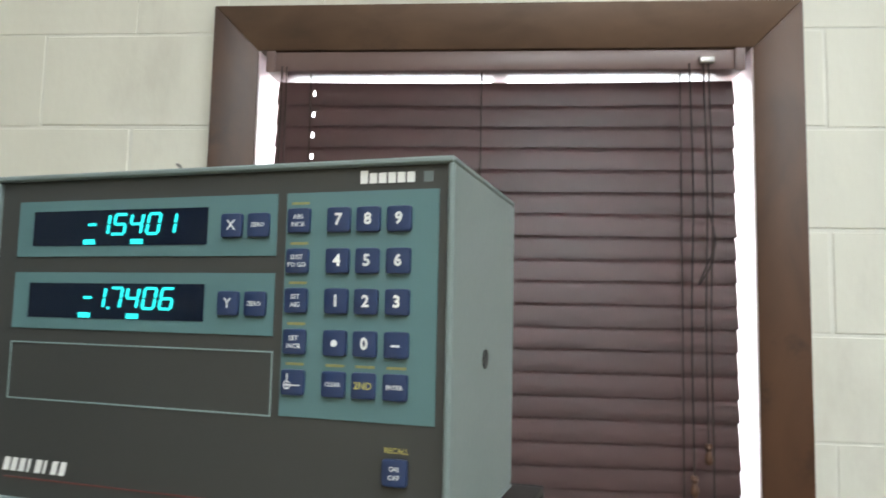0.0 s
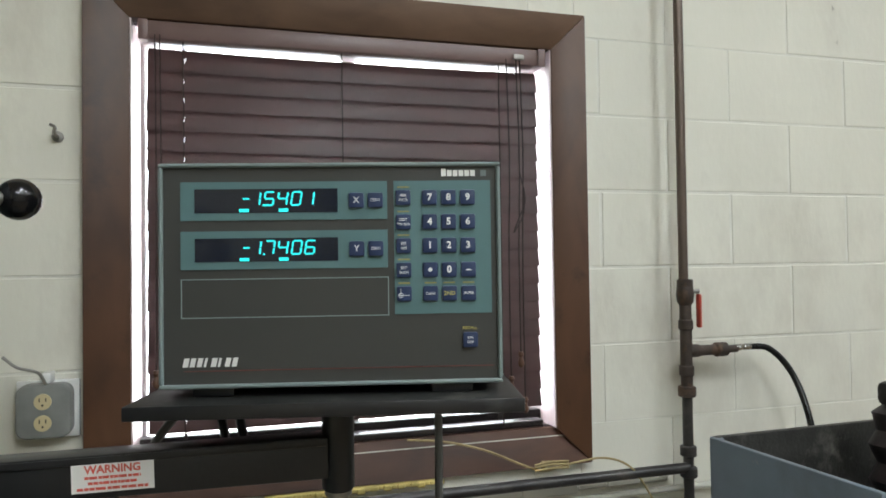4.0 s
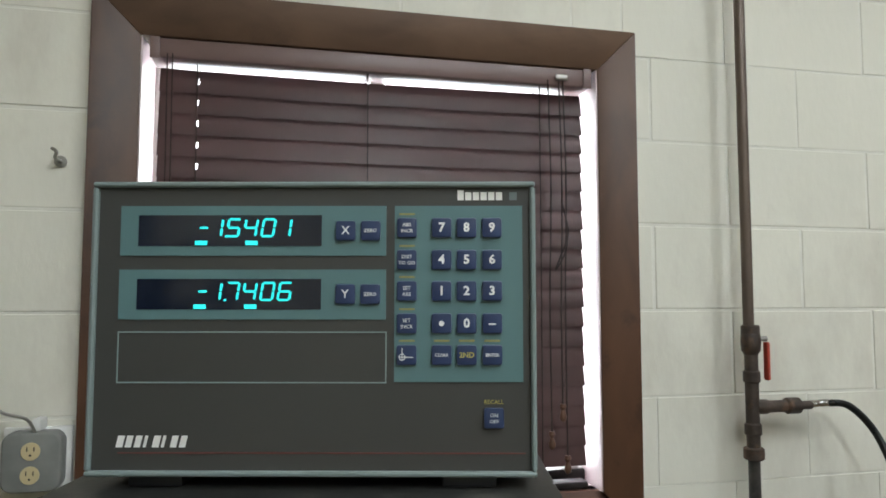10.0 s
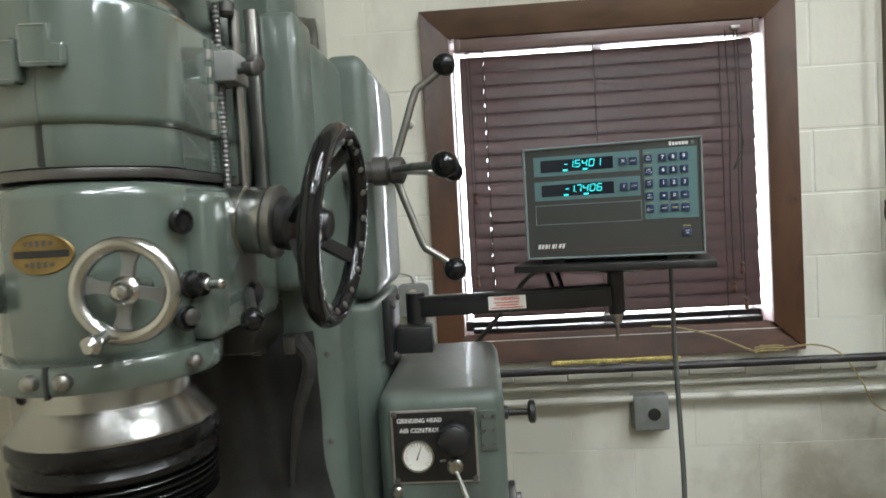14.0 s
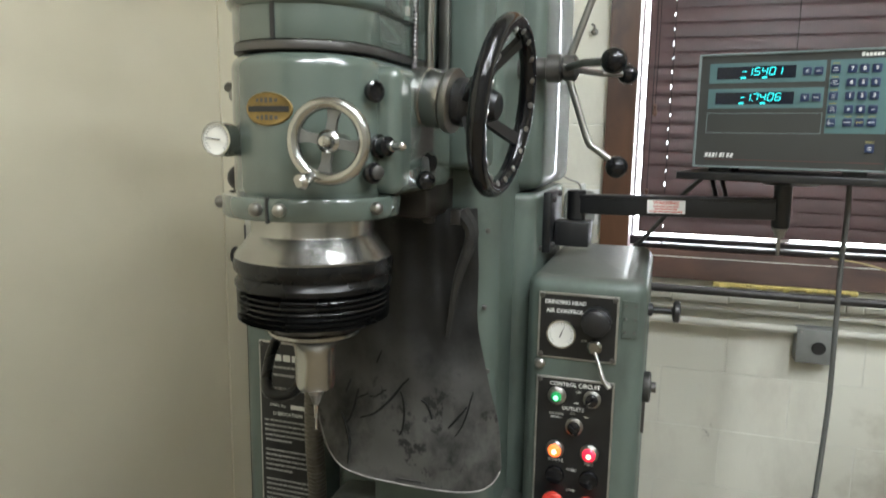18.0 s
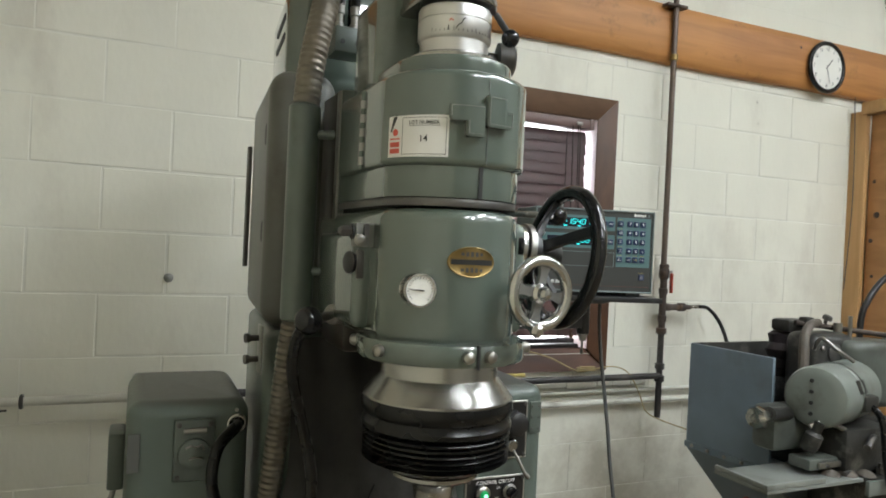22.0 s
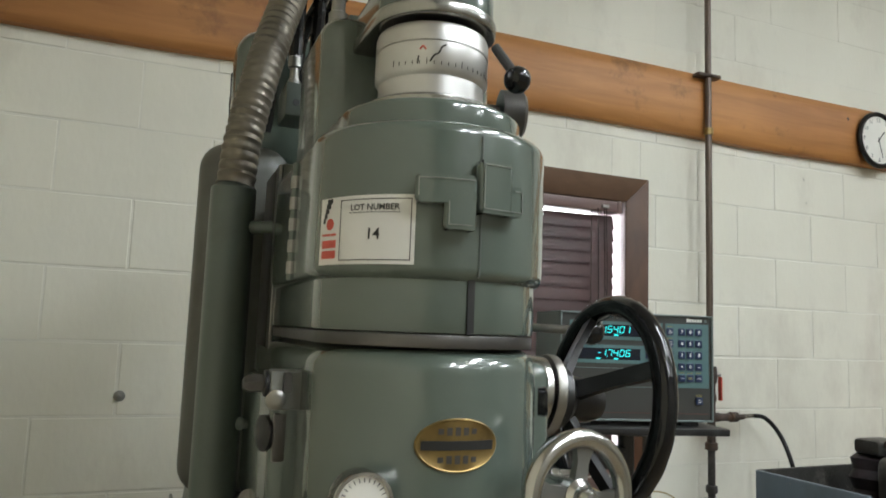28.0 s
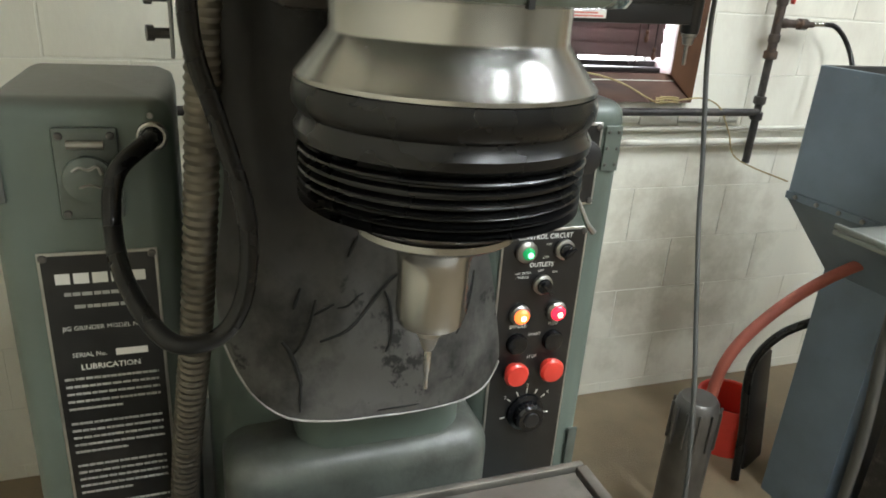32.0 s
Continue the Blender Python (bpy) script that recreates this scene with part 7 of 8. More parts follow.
for x, z, lens, r in ((0.191, 1.141, "lamp_green", 0.010), (0.192, 1.033, "lamp_orange", 0.0125), (0.257, 1.033, "lamp_red", 0.0125)):
    lp = part("pilot_lamp", lathe(bm_new(), [(0.016, 0), (0.0175, 0.003), (0.0175, 0.008), (0.014, 0.011), (r, 0.012)], (x, RY0 - 0.003, z), (0, -1, 0), 24), M["steel"], p2)
    part("lens", lathe(bm_new(), [(r, 0.010), (r, 0.015), (r * 0.7, 0.019), (0.001, 0.0205)], (x, RY0 - 0.003, z), (0, -1, 0), 20), M[lens], lp, "lit lens")
    if lens:
        part("glow", lathe(bm_new(), [(0.0045, 0.0195), (0.0045, 0.0212)], (x, RY0 - 0.003, z), (0, -1, 0), 12), M["green_core" if lens == "lamp_green" else "lamp_core"], lp)
for x, z, a in ((0.257, 1.141, 50), (0.226, 1.083, -40)):
    sw = part("selector_switch", lathe(bm_new(), [(0.015, 0), (0.0165, 0.003), (0.0165, 0.008), (0.013, 0.010), (0.013, 0.012)], (x, RY0 - 0.003, z), (0, -1, 0), 24), M["steel"], p2)
    part("selector_cap", lathe(bm_new(), [(0.0125, 0.011), (0.012, 0.016), (0.009, 0.018)], (x, RY0 - 0.003, z), (0, -1, 0), 18), M["black"], sw)
    part("selector_grip", box(bm_new(), -0.003, 0.003, -0.026, -0.017, -0.012, 0.012, 0.001), M["black"], sw).matrix_local = pose(x, RY0 - 0.003, z, 0, a, 0)
for x in (0.193, 0.258):
    part("start_button", lathe(bm_new(), [(0.018, 0), (0.0185, 0.006), (0.0165, 0.011), (0.013, 0.012)], (x, RY0 - 0.003, 0.979), (0, -1, 0), 24), M["black"], p2, "black start button")
    part("stop_button", lathe(bm_new(), [(0.014, 0), (0.014, 0.010), (0.0205, 0.012), (0.0215, 0.018), (0.018, 0.023), (0.001, 0.025)], (x, RY0 - 0.003, 0.928), (0, -1, 0), 28), M["red_button"], p2, "red mushroom stop button")
rk = part("rotary_switch", lathe(bm_new(), [(0.034, 0), (0.034, 0.006), (0.026, 0.009), (0.026, 0.024), (0.022, 0.028)], (0.225, RY0 - 0.003, 0.842), (0, -1, 0), 30), M["black"], p2, "large black rotary switch")
part("rotary_cap", lathe(bm_new(), [(0.014, 0.027), (0.013, 0.031)], (0.225, RY0 - 0.003, 0.842), (0, -1, 0), 20), M["black_paint"], rk)
for k, a in enumerate((-100, -50, -25, 0, 25, 50, 100)):
    s, c = math.sin(radians(a)), math.cos(radians(a))
    bm = box(bm_new(), -0.001, 0.001, -0.0042, -0.0037, 0.037, 0.046)
    part("scale_mark", bm, M["white_ink"], p2, smooth=0).matrix_local = pose(0.225, RY0, 0.842, 0, a, 0)
    if k in (1, 3, 5):
        text("scale_number", "234"[(k - 1) // 2], 0.009, (0.225 + 0.052 * s, RY0 - 0.0040, 0.842 + 0.052 * c), M["white_ink"], p2)
kn = part("side_handle", lathe(bm_new(), [(0.013, 0), (0.013, 0.008), (0.006, 0.010), (0.006, 0.045), (0.017, 0.047), (0.022, 0.050), (0.022, 0.058), (0.016, 0.061)], (0.346, 1.02, 1.29), (1, 0, 0), 20), M["black_paint"], rcab, "black side knob")
part("side_disc", lathe(bm_new(), [(0.028, 0), (0.03, 0.003), (0.03, 0.012), (0.026, 0.014), (0.01, 0.015), (0.01, 0.024)], (0.346, 0.96, 1.15), (1, 0, 0), 28), M["dark_steel"], rcab)
part("side_tab", box(bm_new(), 0.346, 0.352, 0.945, 0.955, 1.06, 1.13, 0.001), M["dark_steel"], rcab)
part("toe_hinge", box(bm_new(), 0.318, 0.336, RY0 - 0.006, RY0, 0.70, 0.79, 0.002), M["green_worn"], rcab)

lcab = thing("electrical_cabinet", "grey-green electrical cabinet with a black name plate", "electrical cabinet")
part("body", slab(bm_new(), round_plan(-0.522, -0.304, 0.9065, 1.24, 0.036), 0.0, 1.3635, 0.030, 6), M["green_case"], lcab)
part("rear_case", slab(bm_new(), round_plan(-0.515, -0.309, 1.241, 1.35, 0.012), 0.0, 1.34, 0.014, 4), M["green_worn"], lcab)
LY = 0.906
oc = part("outlet_cover", box(bm_new(), -0.440, -0.368, LY - 0.006, LY, 1.217, 1.332, 0.004), M["green_worn"], lcab, "square outlet cover with a round flap")
part("flap", lathe(bm_new(), [(0.027, 0), (0.029, 0.004), (0.028, 0.010), (0.02, 0.013), (0.0, 0.014)], (-0.404, LY - 0.006, 1.270), (0, -1, 0), 32), M["green_worn"], oc)
part("flap_hinge", rod(bm_new(), (-0.424, LY - 0.010, 1.312), (-0.384, LY - 0.010, 1.312), 0.0055, None, 10), M["steel"], oc)
bm = bm_new()
tube(bm, [(-0.420, LY - 0.0205, 1.282), (-0.412, LY - 0.0205, 1.287), (-0.402, LY - 0.0207, 1.284), (-0.392, LY - 0.0205, 1.288), (-0.388, LY - 0.0202, 1.278)], 0.0022, 6)
tube(bm, [(-0.414, LY - 0.0205, 1.262), (-0.402, LY - 0.0207, 1.265), (-0.390, LY - 0.0205, 1.262)], 0.002, 6)
part("raised_letters", bm, M["steel"], oc)
for x in (-0.432, -0.376):
    for z in (1.225, 1.322):
        part("cover_screw", lathe(bm_new(), [(0.005, 0), (0.004, 0.003), (0.001, 0.004)], (x, LY - 0.006, z), (0, -1, 0), 10), M["dark_steel"], oc)
np_ = plate(lcab, "name_plate", -0.476, -0.335, 0.66, 1.173, LY, "black lubrication name plate")
for k, (xa, xb) in enumerate(((-0.458, -0.441), (-0.437, -0.419), (-0.415, -0.397), (-0.393, -0.375), (-0.371, -0.352))):
    part("maker_bar", box(bm_new(), xa, xb, LY - 0.0042, LY - 0.0034, 1.130, 1.1445), M["white_ink"], np_, "blank bar in place of the maker's name", smooth=0)
rng = random.Random(11)
part("small_print", bars(rng, -0.450, -0.360, 1.113, 0.005, LY - 0.0038, 6), M["plate_print"], np_, smooth=0)
part("small_print", bars(rng, -0.440, -0.370, 1.095, 0.005, LY - 0.0038, 4), M["plate_print"], np_, smooth=0)
text("plate_text", "JIG GRINDER MODEL No. 3", 0.0092, (-0.4055, LY - 0.0040, 1.066), M["white_ink"], np_, 0.95)
text("plate_text", "SERIAL No.", 0.0092, (-0.430, LY - 0.0040, 1.026), M["white_ink"], np_, 0.95)
part("serial_bar", box(bm_new(), -0.398, -0.358, LY - 0.0042, LY - 0.0038, 1.021, 1.031), M["white_ink"], np_, smooth=0)
text("plate_text", "LUBRICATION", 0.0115, (-0.4055, LY - 0.0040, 1.007), M["white_ink"], np_, 1.0, bold=0.0002)
for k in range(24):
    if k % 6 == 5:
        continue
    part("small_print", bars(rng, -0.464, -0.347 - (0.05 if k % 6 == 4 else 0), 0.988 - 0.0118 * k, 0.0036, LY - 0.0038, 9), M["plate_print"], np_, smooth=0)
gr = part("cable_gland", torus(bm_new(), (-0.329, LY - 0.002, 1.320), (0, 1, 0), 0.0145, 0.0045, 24, 10), M["brushed"], lcab)
part("gland_screw", lathe(bm_new(), [(0.004, 0), (0.003, 0.003)], (-0.330, LY, 1.345), (0, -1, 0), 8), M["steel"], lcab)
sb = part("side_switch", box(bm_new(), -0.555, -0.5225, 1.14, 1.23, 1.13, 1.25, 0.006), M["green_worn"], lcab, "small side switch box")
part("switch_loop", tube(bm_new(), [(-0.54, 1.17, 1.132), (-0.55, 1.16, 1.08), (-0.545, 1.16, 1.02), (-0.53, 1.17, 1.0)], 0.006, 10), M["steel"], sb)
bm = box(bm_new(), -0.518, -0.497, LY - 0.0025, LY, 1.24, 1.31, 0.001, 1)
part("hinge_plate", bm, M["green_dusty"], lcab)
lone("power_cable", tube(bm_new(), [(-0.329, 0.915, 1.320), (-0.333, 0.885, 1.318), (-0.368, 0.85, 1.29), (-0.377, 0.835, 1.23), (-0.360, 0.76, 1.185), (-0.318, 0.685, 1.152), (-0.268, 0.68, 1.155), (-0.240, 0.685, 1.20), (-0.234, 0.69, 1.28), (-0.254, 0.69, 1.37), (-0.276, 0.675, 1.45), (-0.278, 0.655, 1.51), (-0.264, 0.63, 1.545), (-0.235, 0.625, 1.556)], lambda t: 0.0115 - 0.0028 * t, 12), M["rubber"], "thick black cable looping from cabinet to head", "cable")

# ---- the blue tool grinder at the right ----
tg_ = thing("tool_grinder", "blue enamelled tool grinder with a worn green-grey motor", "grinding machine")
def wall_plate(bm, p, q, z0, z1, th=0.012):
    """An upright sheet between two plan points."""
    p, q = Vector(p), Vector(q)
    n = Vector((-(q - p).y, (q - p).x)).normalized() * th
    ring_loft(bm, [[Vector((*c, z)) for c in (p, q, q + n, p + n)] for z in (z0, z1)])
    return bm


GA, GB, GC, GD = (1.296, 1.428), (1.318, 1.105), (1.80, 1.14), (1.78, 1.44)
# inner sheets are blue too, painted dark for the shade in the guard
for p, q in ((GB, GA), (GA, GD), (GD, GC)):
    sg = wall_plate(bm_new(), p, q, 1.03, 1.374)
    bmesh.ops.bevel(sg, geom=[e for e in sg.edges if abs(e.verts[0].co.z - e.verts[1].co.z) < 1e-5 and e.verts[0].co.z > 1.3], offset=0.004, segments=2, profile=0.5, affect="EDGES")
    part("guard_panel", sg, M["blue"] if p == GB else M["grime_and_shade"], tg_, "blue sheet of the open-topped guard" if p == GB else "guard sheet painted dark for the shade inside")
part("guard_corner", rod(bm_new(), (*GA, 1.03), (*GA, 1.372), 0.012, None, 16), M["blue"], tg_)
part("guard_floor", ring_loft(bm_new(), [[Vector((x, y, z)) for x, y in ((1.283, 1.44), (1.306, 1.092), (1.82, 1.128), (1.80, 1.456))] for z in (1.008, 1.028)]), M["blue"], tg_, "flanged seam")
hop = ring_loft(bm_new(), [[Vector((x, y, 1.007)) for x, y in ((1.288, 1.435), (1.31, 1.098), (1.81, 1.133), (1.79, 1.45))], [Vector((x, y, 0.80)) for x, y in ((1.44, 1.38), (1.45, 1.17), (1.78, 1.19), (1.75, 1.40))], [Vector((x, y, 0.0)) for x, y in ((1.44, 1.38), (1.45, 1.17), (1.78, 1.19), (1.75, 1.40))]])
part("pedestal", hop, M["blue"], tg_, "tapered blue pedestal")
for k in range(5):
    t = (k + 0.5) / 5
    p = Vector((1.282 + 0.022 * t, 1.44 - 0.345 * t, 1.018))
    part("seam_bolt", lathe(bm_new(), [(0.007, 0), (0.006, 0.004)], p, (-0.95, -0.25, 0), 8), M["steel"], tg_)
part("head_frame", box(bm_new(), 1.42, 1.80, 1.02, 1.24, 1.02, 1.18, 0.02, 2), M["grime_and_shade"], tg_)
part("head_frame_top", box(bm_new(), 1.50, 1.70, 1.11, 1.24, 1.18, 1.445, 0.035, 3), M["grime_and_shade"], tg_, "greasy wheel head casting")
part("wheel_cover", slab(bm_new(), round_plan(1.62, 1.86, 1.06, 1.20, 0.05), 1.20, 1.425, 0.03, 4), M["greasy_green"], tg_, "oily green wheel cover")
for x, z in ((1.53, 1.40), (1.53, 1.24), (1.67, 1.40), (1.67, 1.24), (1.59, 1.34)):
    part("cover_bolt", lathe(bm_new(), [(0.009, 0), (0.009, 0.005), (0.006, 0.007)], (x, 1.11, z), (0, -1, 0), 6), M["steel"], tg_)
part("cover_cap", lathe(bm_new(), [(0.028, 0), (0.030, 0.008), (0.018, 0.014)], (1.585, 1.112, 1.385), (0, -1, 0), 20), M["dark_steel"], tg_)
mo = part("motor", lathe(bm_new(), [(0.06, -0.004), (0.078, 0), (0.088, 0.005), (0.093, 0.016), (0.093, 0.12), (0.095, 0.122), (0.095, 0.131), (0.092, 0.134), (0.092, 0.29), (0.08, 0.305)], (1.345, 0.985, 1.275), (0.93, 0.30, 0), 48), M["motor_green"], tg_, "worn green-grey round motor")
fa, fu, fv = frame_of((-0.93, -0.30, 0))
side = Vector((0, 0, 1)).cross(fa).normalized()
for k in range(4):
    part("vent_hole", lathe(bm_new(), [(0.0062, 0), (0.0062, 0.0025)], Vector((1.345, 0.985, 1.275)) + fa * 0.004 + side * -0.008 + Vector((0, 0, 0.05 - 0.033 * k)), fa, 12), M["black_ink"], mo)
part("motor_cable", tube(bm_new(), [(1.52, 0.945, 1.26), (1.525, 0.90, 1.22), (1.525, 0.88, 1.1), (1.53, 0.86, 0.9), (1.56, 0.95, 0.5)], 0.010, 10), M["rubber"], mo)
part("terminal_box", box(bm_new(), 1.49, 1.55, 0.925, 0.965, 1.235, 1.285, 0.008), M["grime_and_shade"], mo)
part("drive_belt", tube(bm_new(), [(1.425, 1.09, 1.30), (1.435, 1.10, 1.38), (1.46, 1.12, 1.44), (1.51, 1.14, 1.473), (1.57, 1.16, 1.478)], lambda t: 0.017 - 0.004 * t, 10), M["belt"], tg_, "dusty brown belt")
part("rubber_boot", lathe(bm_new(), [(0.045, 0), (0.060, 0.03), (0.047, 0.06), (0.062, 0.09), (0.05, 0.115), (0.058, 0.145), (0.036, 0.165)], (1.58, 1.30, 1.27), (0.12, 0.05, 1), 16), M["boot"], tg_, "black rubber boot")
part("boot_cap", box(bm_new(), 1.545, 1.655, 1.25, 1.33, 1.432, 1.475, 0.012), M["grime_and_shade"], tg_)
part("cross_rod", rod(bm_new(), (1.56, 1.24, 1.468), (1.88, 1.13, 1.436), 0.009), M["rust"], tg_, "rusty cross rod")
part("rod_clamp", box(bm_new(), 1.585, 1.625, 1.215, 1.25, 1.45, 1.488, 0.006), M["grime_and_shade"], tg_)
part("rod_knob", lathe(bm_new(), [(0.006, 0), (0.006, 0.012), (0.016, 0.014), (0.016, 0.028), (0.01, 0.032)], (1.66, 1.205, 1.468), (0.2, -0.3, 1), 10), M["dark_steel"], tg_)
for x, y, z0, z1, r in ((1.72, 1.155, 1.42, 1.50, 0.007), (1.885, 1.14, 1.27, 1.43, 0.012), (1.68, 1.17, 1.44, 1.475, 0.014)):
    part("upright_rod", rod(bm_new(), (x, y, z0), (x, y, z1), r), M["steel"], tg_)
part("wheel_guard", lathe(bm_new(), [(0.06, 0), (0.065, 0.006), (0.065, 0.05), (0.055, 0.055)], (1.90, 1.10, 1.34), (0.9, -0.3, 0.2), 24), M["greasy_green"], tg_)
wh = part("feed_handle", lathe(bm_new(), [(0.014, 0), (0.014, 0.05), (0.03, 0.055), (0.034, 0.07), (0.03, 0.085), (0.014, 0.09), (0.012, 0.075)], (1.20, 1.02, 1.225), (-0.95, -0.3, 0), 8), M["chrome"], tg_, "chrome star feed handle")
part("feed_shaft", rod(bm_new(), (1.20, 1.02, 1.225), (1.42, 1.09, 1.2), 0.022), M["grime_and_shade"], tg_)
part("feed_bracket", box(bm_new(), 1.25, 1.42, 1.04, 1.13, 1.10, 1.235, 0.02, 2), M["greasy_green"], tg_)
part("work_shelf", box(bm_new(), 1.07, 1.46, 0.90, 1.09, 1.04, 1.052, 0.003), M["motor_grey"], tg_, "pale worn steel shelf")
part("bed_rail", box(bm_new(), 1.463, 2.2, 0.90, 1.09, 1.03, 1.052, 0.004), M["grime_and_shade"], tg_, "oily machine bed")
part("bed_way", box(bm_new(), 1.463, 2.2, 0.885, 0.899, 1.0, 1.045, 0.003), M["motor_green"], tg_)
rng = random.Random(23)
for k in range(11):
    bx, by, bz = rng.uniform(1.36, 1.78), rng.uniform(0.915, 0.965), 1.0525 + rng.uniform(0, 0.004)
    if k % 3 == 0:
        part("clamp_nut", lathe(bm_new(), [(0.012, 0), (0.013, 0.004), (0.013, 0.016), (0.007, 0.018), (0.007, 0.030)], (bx, by, bz), (rng.uniform(-0.2, 0.2), 0, 1), 6), M["grime_and_shade"], tg_)
    elif k % 3 == 1:
        part("tool_bit", rod(bm_new(), (bx - 0.03, by, bz + 0.008), (bx + 0.03, by + rng.uniform(-0.02, 0.02), bz + 0.010), 0.006, None, 8), M["dark_steel"], tg_)
    else:
        part("swarf_heap", lathe(bm_new(), [(0.032, 0), (0.026, 0.008), (0.015, 0.014), (0.002, 0.018)], (bx, by, bz - 0.003), (0.1, 0, 1), 9), M["belt"], tg_)
part("slide_ball_handle", tube(bm_new(), [(1.52, 0.93, 1.15), (1.50, 0.905, 1.17), (1.46, 0.885, 1.165), (1.43, 0.875, 1.15)], lambda t: 0.007 + 0.004 * t, 10), M["dark_steel"], tg_)
for x0, x1, y0, y1 in ((1.07, 1.30, 0.90, 0.912), (1.07, 1.082, 0.912, 1.09)):
    part("shelf_lip", box(bm_new(), x0, x1, y0, y1, 1.0525, 1.066, 0.002), M["motor_grey"], tg_)
part("shelf_support", box(bm_new(), 1.45, 2.1, 0.98, 1.08, 0.0, 1.039, 0.01), M["grime_and_shade"], tg_)
part("motor_saddle", box(bm_new(), 1.42, 1.64, 0.93, 1.085, 1.0525, 1.186, 0.01), M["grime_and_shade"], tg_)
part("cross_slide", box(bm_new(), 1.30, 1.62, 0.955, 1.03, 1.067, 1.10, 0.006), M["greasy_green"], tg_, "oily cross slide")
part("slide_gib", box(bm_new(), 1.33, 1.60, 0.945, 0.955, 1.075, 1.092, 0.002), M["steel"], tg_)
for x in (1.36, 1.46, 1.56):
    part("gib_screw", lathe(bm_new(), [(0.006, 0), (0.006, 0.006), (0.003, 0.008)], (x, 0.945, 1.083), (0, -1, 0), 6), M["dark_steel"], tg_)
part("wheel_dresser", lathe(bm_new(), [(0.02, 0), (0.026, 0.01), (0.026, 0.05), (0.015, 0.06), (0.015, 0.09)], (1.33, 0.99, 1.12), (0.2, -0.3, 1), 16), M["grime_and_shade"], tg_)
part("dresser_arm", tube(bm_new(), [(1.33, 0.985, 1.19), (1.36, 0.97, 1.205), (1.42, 0.95, 1.19), (1.47, 0.945, 1.15)], 0.008, 10), M["steel"], tg_)
part("motor_seam", lathe(bm_new(), [(0.0955, 0), (0.0965, 0.002), (0.0965, 0.006), (0.0955, 0.008)], (1.47, 1.0253, 1.275), (0.93, 0.30, 0), 48), M["grime_and_shade"], mo)
part("motor_plate", box(bm_new(), -0.03, 0.03, -0.0012, 0.0, -0.02, 0.02), M["plate_black"], mo, smooth=0).matrix_local = Matrix.Translation((1.49, 0.942, 1.31)) @ Matrix.Rotation(radians(18), 4, "Z") @ Matrix.Rotation(radians(-22), 4, "X")
part("oil_pipe", tube(bm_new(), [(1.48, 1.10, 1.40), (1.46, 1.06, 1.44), (1.48, 1.02, 1.41), (1.53, 1.0, 1.375)], 0.006, 8), M["steel"], tg_)
part("dark_chute", box(bm_new(), 1.78, 2.15, 0.91, 1.085, 1.0525, 1.17, 0.02, 2), M["black_paint"], tg_)
part("swivel_base", lathe(bm_new(), [(0.09, 0), (0.09, 0.05), (0.06, 0.07), (0.06, 0.2)], (1.98, 1.05, 1.17), (0, 0, 1), 24), M["grime_and_shade"], tg_)
part("paper_sheet", box(bm_new(), 1.92, 2.1, 0.98, 1.12, 1.371, 1.374), M["paper"], tg_)
part("coolant_valve", lathe(bm_new(), [(0.02, 0), (0.02, 0.04), (0.03, 0.045), (0.03, 0.07)], (1.36, 1.08, 0.93), (-0.9, -0.3, 0.2), 12), M["motor_grey"], tg_)
part("valve_drop", rod(bm_new(), (1.32, 1.06, 0.95), (1.34, 1.08, 0.86), 0.012), M["dark_pipe"], tg_)
gl = thing("gooseneck_lamp", "black gooseneck work lamp on the tool grinder", "lamp")
part("gooseneck", tube(bm_new(), [(1.86, 1.21, 1.24), (1.85, 1.21, 1.47), (1.885, 1.20, 1.57), (1.97, 1.20, 1.638), (2.07, 1.20, 1.652), (2.17, 1.20, 1.622), (2.225, 1.20, 1.56), (2.235, 1.20, 1.50)], 0.011, 12), M["black_paint"], gl)
part("shade", lathe(bm_new(), [(0.02, 0), (0.03, -0.01), (0.045, -0.05), (0.062, -0.10), (0.06, -0.10), (0.04, -0.05)], (2.235, 1.20, 1.505), (0.30, 0.0, 1), 28), M["black_paint"], gl, "black bell shade")
part("lamp_foot", lathe(bm_new(), [(0.04, 0), (0.04, 0.02), (0.014, 0.03), (0.013, 0.06)], (1.86, 1.21, 1.20), (0, 0, 1), 20), M["black_paint"], gl)
part("lamp_stand", box(bm_new(), 1.825, 1.895, 1.215, 1.285, 0.0, 1.2, 0.004), M["grime_and_shade"], gl)
lone("red_hose", tube(bm_new(), [(1.52, 1.12, 0.98), (1.40, 1.25, 0.87), (1.28, 1.31, 0.76), (1.15, 1.32, 0.65), (1.09, 1.32, 0.56), (1.072, 1.32, 0.46), (1.07, 1.32, 0.3), (1.07, 1.33, 0.02)], 0.0165, 12), M["red_hose"], "thick red rubber hose curving to the floor", "hose")
lone("black_drain_hose", tube(bm_new(), [(1.52, 1.40, 0.62), (1.43, 1.45, 0.55), (1.37, 1.47, 0.46), (1.36, 1.47, 0.36), (1.36, 1.44, 0.2), (1.36, 1.42, 0.02)], 0.014, 12), M["rubber"], "black hose under the tool grinder", "hose")
lone("grey_drain_hose", tube(bm_new(), [(1.335, 1.08, 0.87), (1.34, 1.07, 0.7), (1.36, 1.06, 0.45), (1.40, 1.08, 0.02)], 0.015, 12), M["grey_cable"], "grey drain hose hanging from the tool grinder", "hose")
cp = thing("coolant_pump", "dark grey ribbed coolant pump on the floor", "pump")
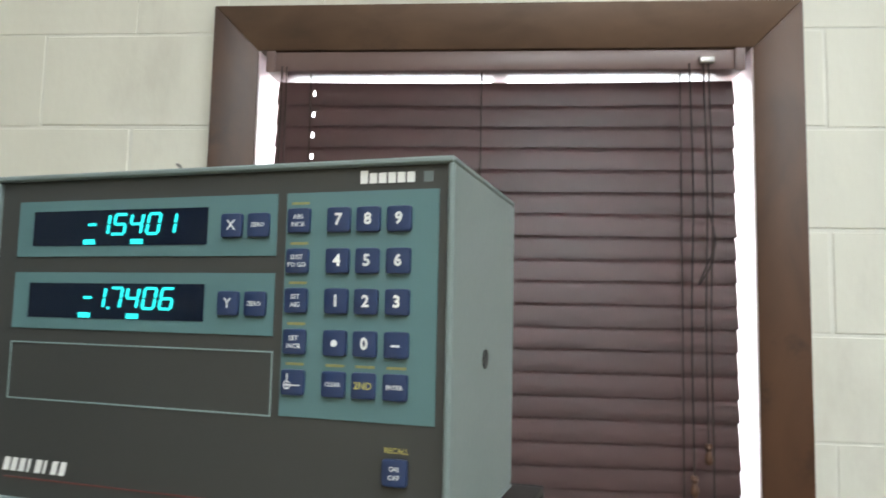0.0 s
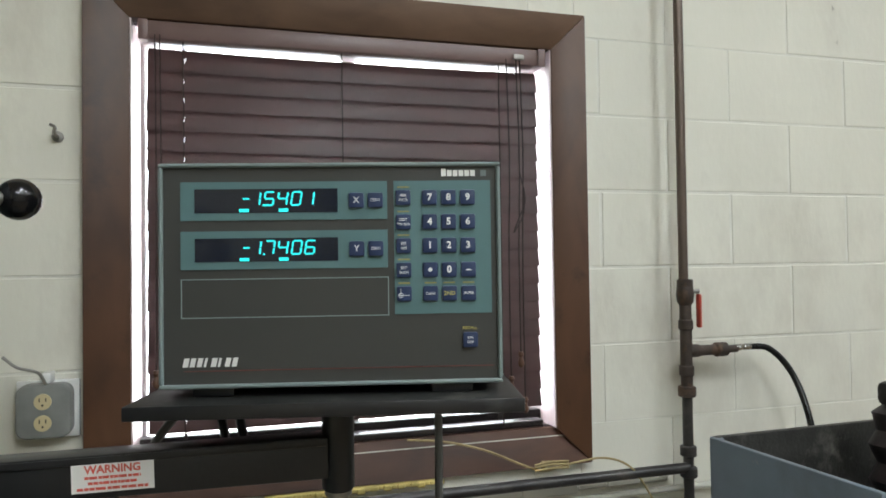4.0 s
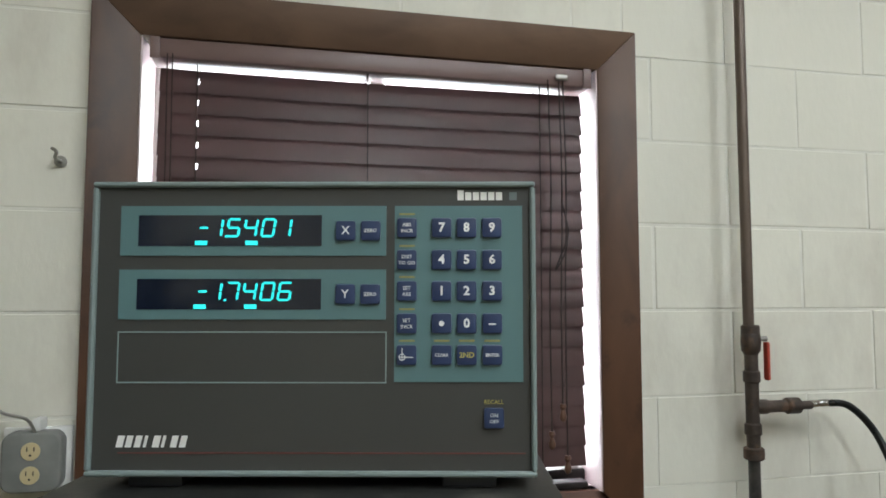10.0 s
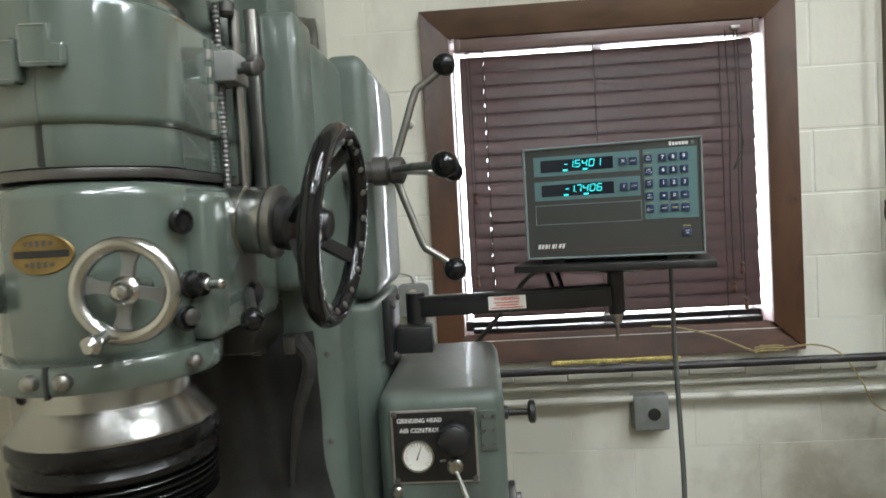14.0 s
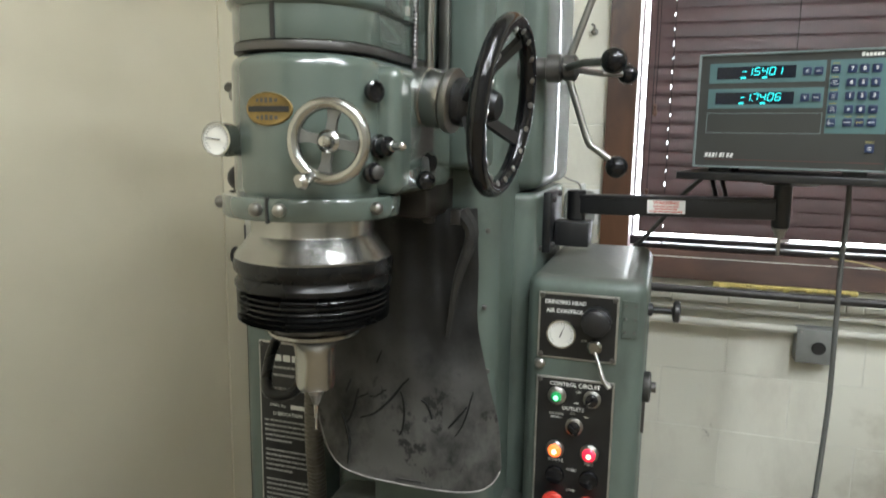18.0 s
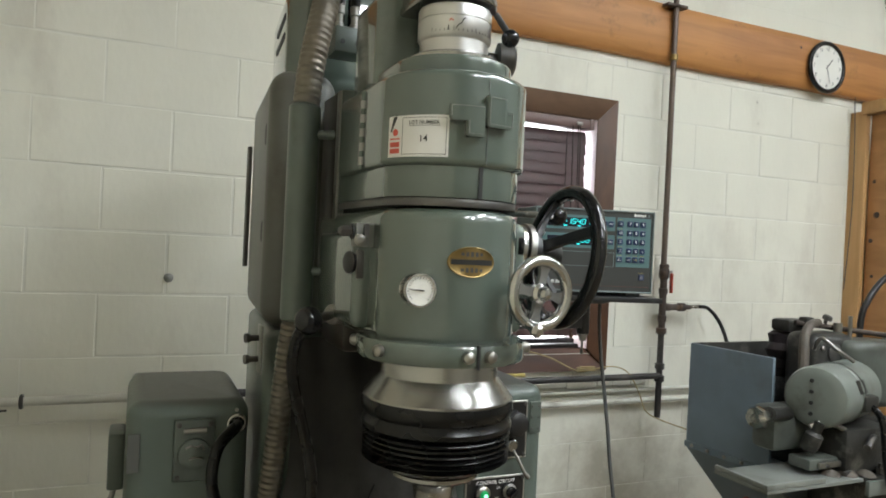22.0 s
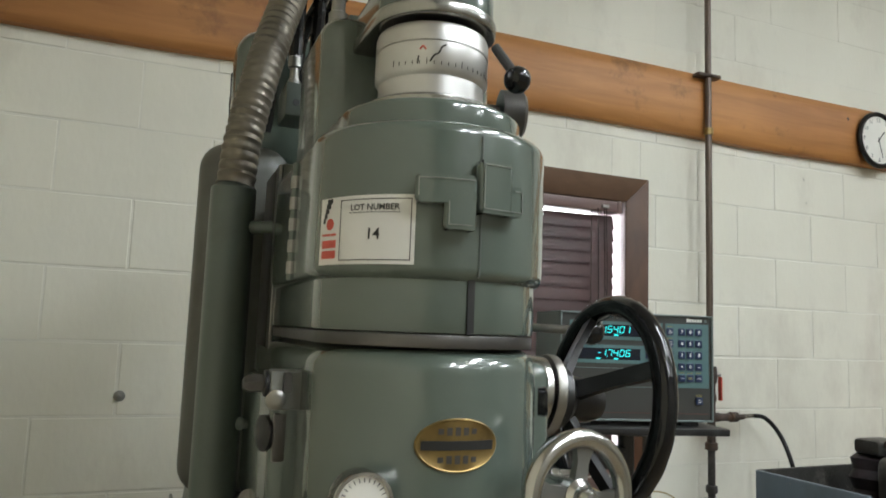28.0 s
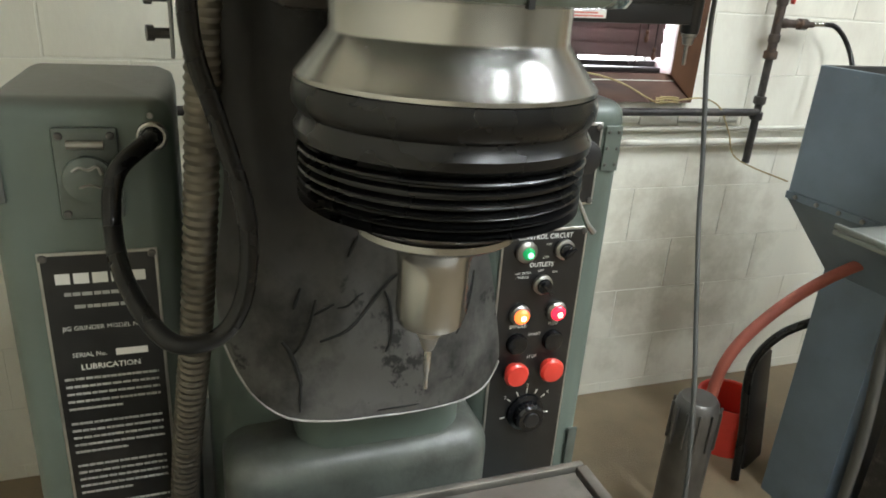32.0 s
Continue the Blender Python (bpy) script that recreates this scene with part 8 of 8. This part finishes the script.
part("pump_body", lathe(bm_new(), [(0.055, 0), (0.062, 0.01), (0.062, 0.47), (0.054, 0.50), (0.047, 0.508)], (0.971, 1.26, 0.0), (0, 0, 1), 30), M["dark_steel"], cp)
for k in range(12):
    a = 2 * math.pi * k / 12
    part("fin", box(bm_new(), -0.003, 0.003, 0.060, 0.068, 0.37, 0.485, 0.001), M["dark_steel"], cp).matrix_local = pose(0.971, 1.26, 0, 0, 0, math.degrees(a))
bn = thing("coolant_bucket", "red plastic bucket on the floor under the grinder", "bucket")
part("bucket_body", lathe(bm_new(), [(0.09, 0), (0.11, 0.20), (0.115, 0.202), (0.107, 0.195), (0.088, 0.01)], (1.47, 1.62, 0.0), (0, 0, 1), 32), M["red_button"], bn)

bd2 = lone("leaning_board", box(bm_new(), -0.06, 0.06, -0.009, 0.009, 0, 0.44, 0.003), M["black_paint"], "dark narrow board leaning beside the pedestal", "board")
bd2.matrix_world = pose(1.50, 1.50, 0.002, -4, -9, 20)

# ---- blocks of the wall, laid last ----
CH, BWD, Z0B, X0B = 0.2032, 0.4064, 0.047, -0.833


def block_mesh(w, h, c, dep):
    bm = bm_new()
    y0, y1 = WALL_Y, WALL_Y + dep
    a = [bm.verts.new(p) for p in ((0, y1, 0), (w, y1, 0), (w, y1, h), (0, y1, h))]
    b = [bm.verts.new(p) for p in ((c, y0, c), (w - c, y0, c), (w - c, y0, h - c), (c, y0, h - c))]
    bm.faces.new(b)
    for i in range(4):
        bm.faces.new((a[i], a[(i + 1) % 4], b[(i + 1) % 4], b[i]))
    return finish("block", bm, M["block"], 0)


FULL = {}
rest = bm_new()
laid = 0
for k in range(-1, 21):
    z0, z1 = max(0.0, Z0B + k * CH), min(CEIL_Z, Z0B + (k + 1) * CH)
    x = X0B + (0 if k % 2 else BWD / 2) - 2 * BWD
    while x < EAST_X:
        a, b = max(WEST_X, x), min(EAST_X, x + BWD)
        spans = [(a, b, z0, z1)]
        if b > WX0 + 0.02 and a < WX1 - 0.02 and z1 > WZ0 + 0.02 and z0 < WZ1 - 0.02:
            spans = []
            if a < WX0 + 0.02:
                spans.append((a, WX0 + 0.02, z0, z1))
            if b > WX1 - 0.02:
                spans.append((WX1 - 0.02, b, z0, z1))
            if z0 < WZ0 + 0.02:
                spans.append((max(a, WX0 + 0.02), min(b, WX1 - 0.02), z0, WZ0 + 0.02))
            if z1 > WZ1 - 0.02:
                spans.append((max(a, WX0 + 0.02), min(b, WX1 - 0.02), WZ1 - 0.02, z1))
        for sa, sb, sz, sz1 in spans:
            # the joints are filled unevenly with paint
            fill = random.random()
            jt, c = (0.0010, 0.0012 if fill < 0.7 else 0.0030) if sz < 1.2 else (0.0016, 0.0046 if fill < 0.4 else 0.0032 if fill < 0.75 else 0.0014) if sz < 2.6 else (0.0, 0.0024) if fill < 0.85 else (0.0006, 0.0006)
            dep = 0.006 if sz < 2.6 or fill >= 0.85 else 0.0004 + 0.0010 * fill
            dep = round(dep, 4)
            w, h = round(sb - sa - jt, 4), round(sz1 - sz - jt, 4)
            if w < 0.02 or h < 0.02:
                continue
            if sa < 3.4:
                if (w, h, c, dep) not in FULL:
                    FULL[(w, h, c, dep)] = block_mesh(w, h, c, dep)
                if laid < 300:
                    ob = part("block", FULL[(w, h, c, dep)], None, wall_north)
                    ob.location = (sa + jt / 2, random.uniform(-0.0006, 0.0006), sz + jt / 2)
                    laid += 1
                    continue
            y0, y1 = WALL_Y, WALL_Y + dep
            v = [rest.verts.new((sa + jt / 2 + p, q, sz + jt / 2 + r)) for p, q, r in ((0, y1, 0), (w, y1, 0), (w, y1, h), (0, y1, h), (c, y0, c), (w - c, y0, c), (w - c, y0, h - c), (c, y0, h - c))]
            rest.faces.new(v[4:])
            for i in range(4):
                rest.faces.new((v[i], v[(i + 1) % 4], v[4 + (i + 1) % 4], v[4 + i]))
        x += BWD
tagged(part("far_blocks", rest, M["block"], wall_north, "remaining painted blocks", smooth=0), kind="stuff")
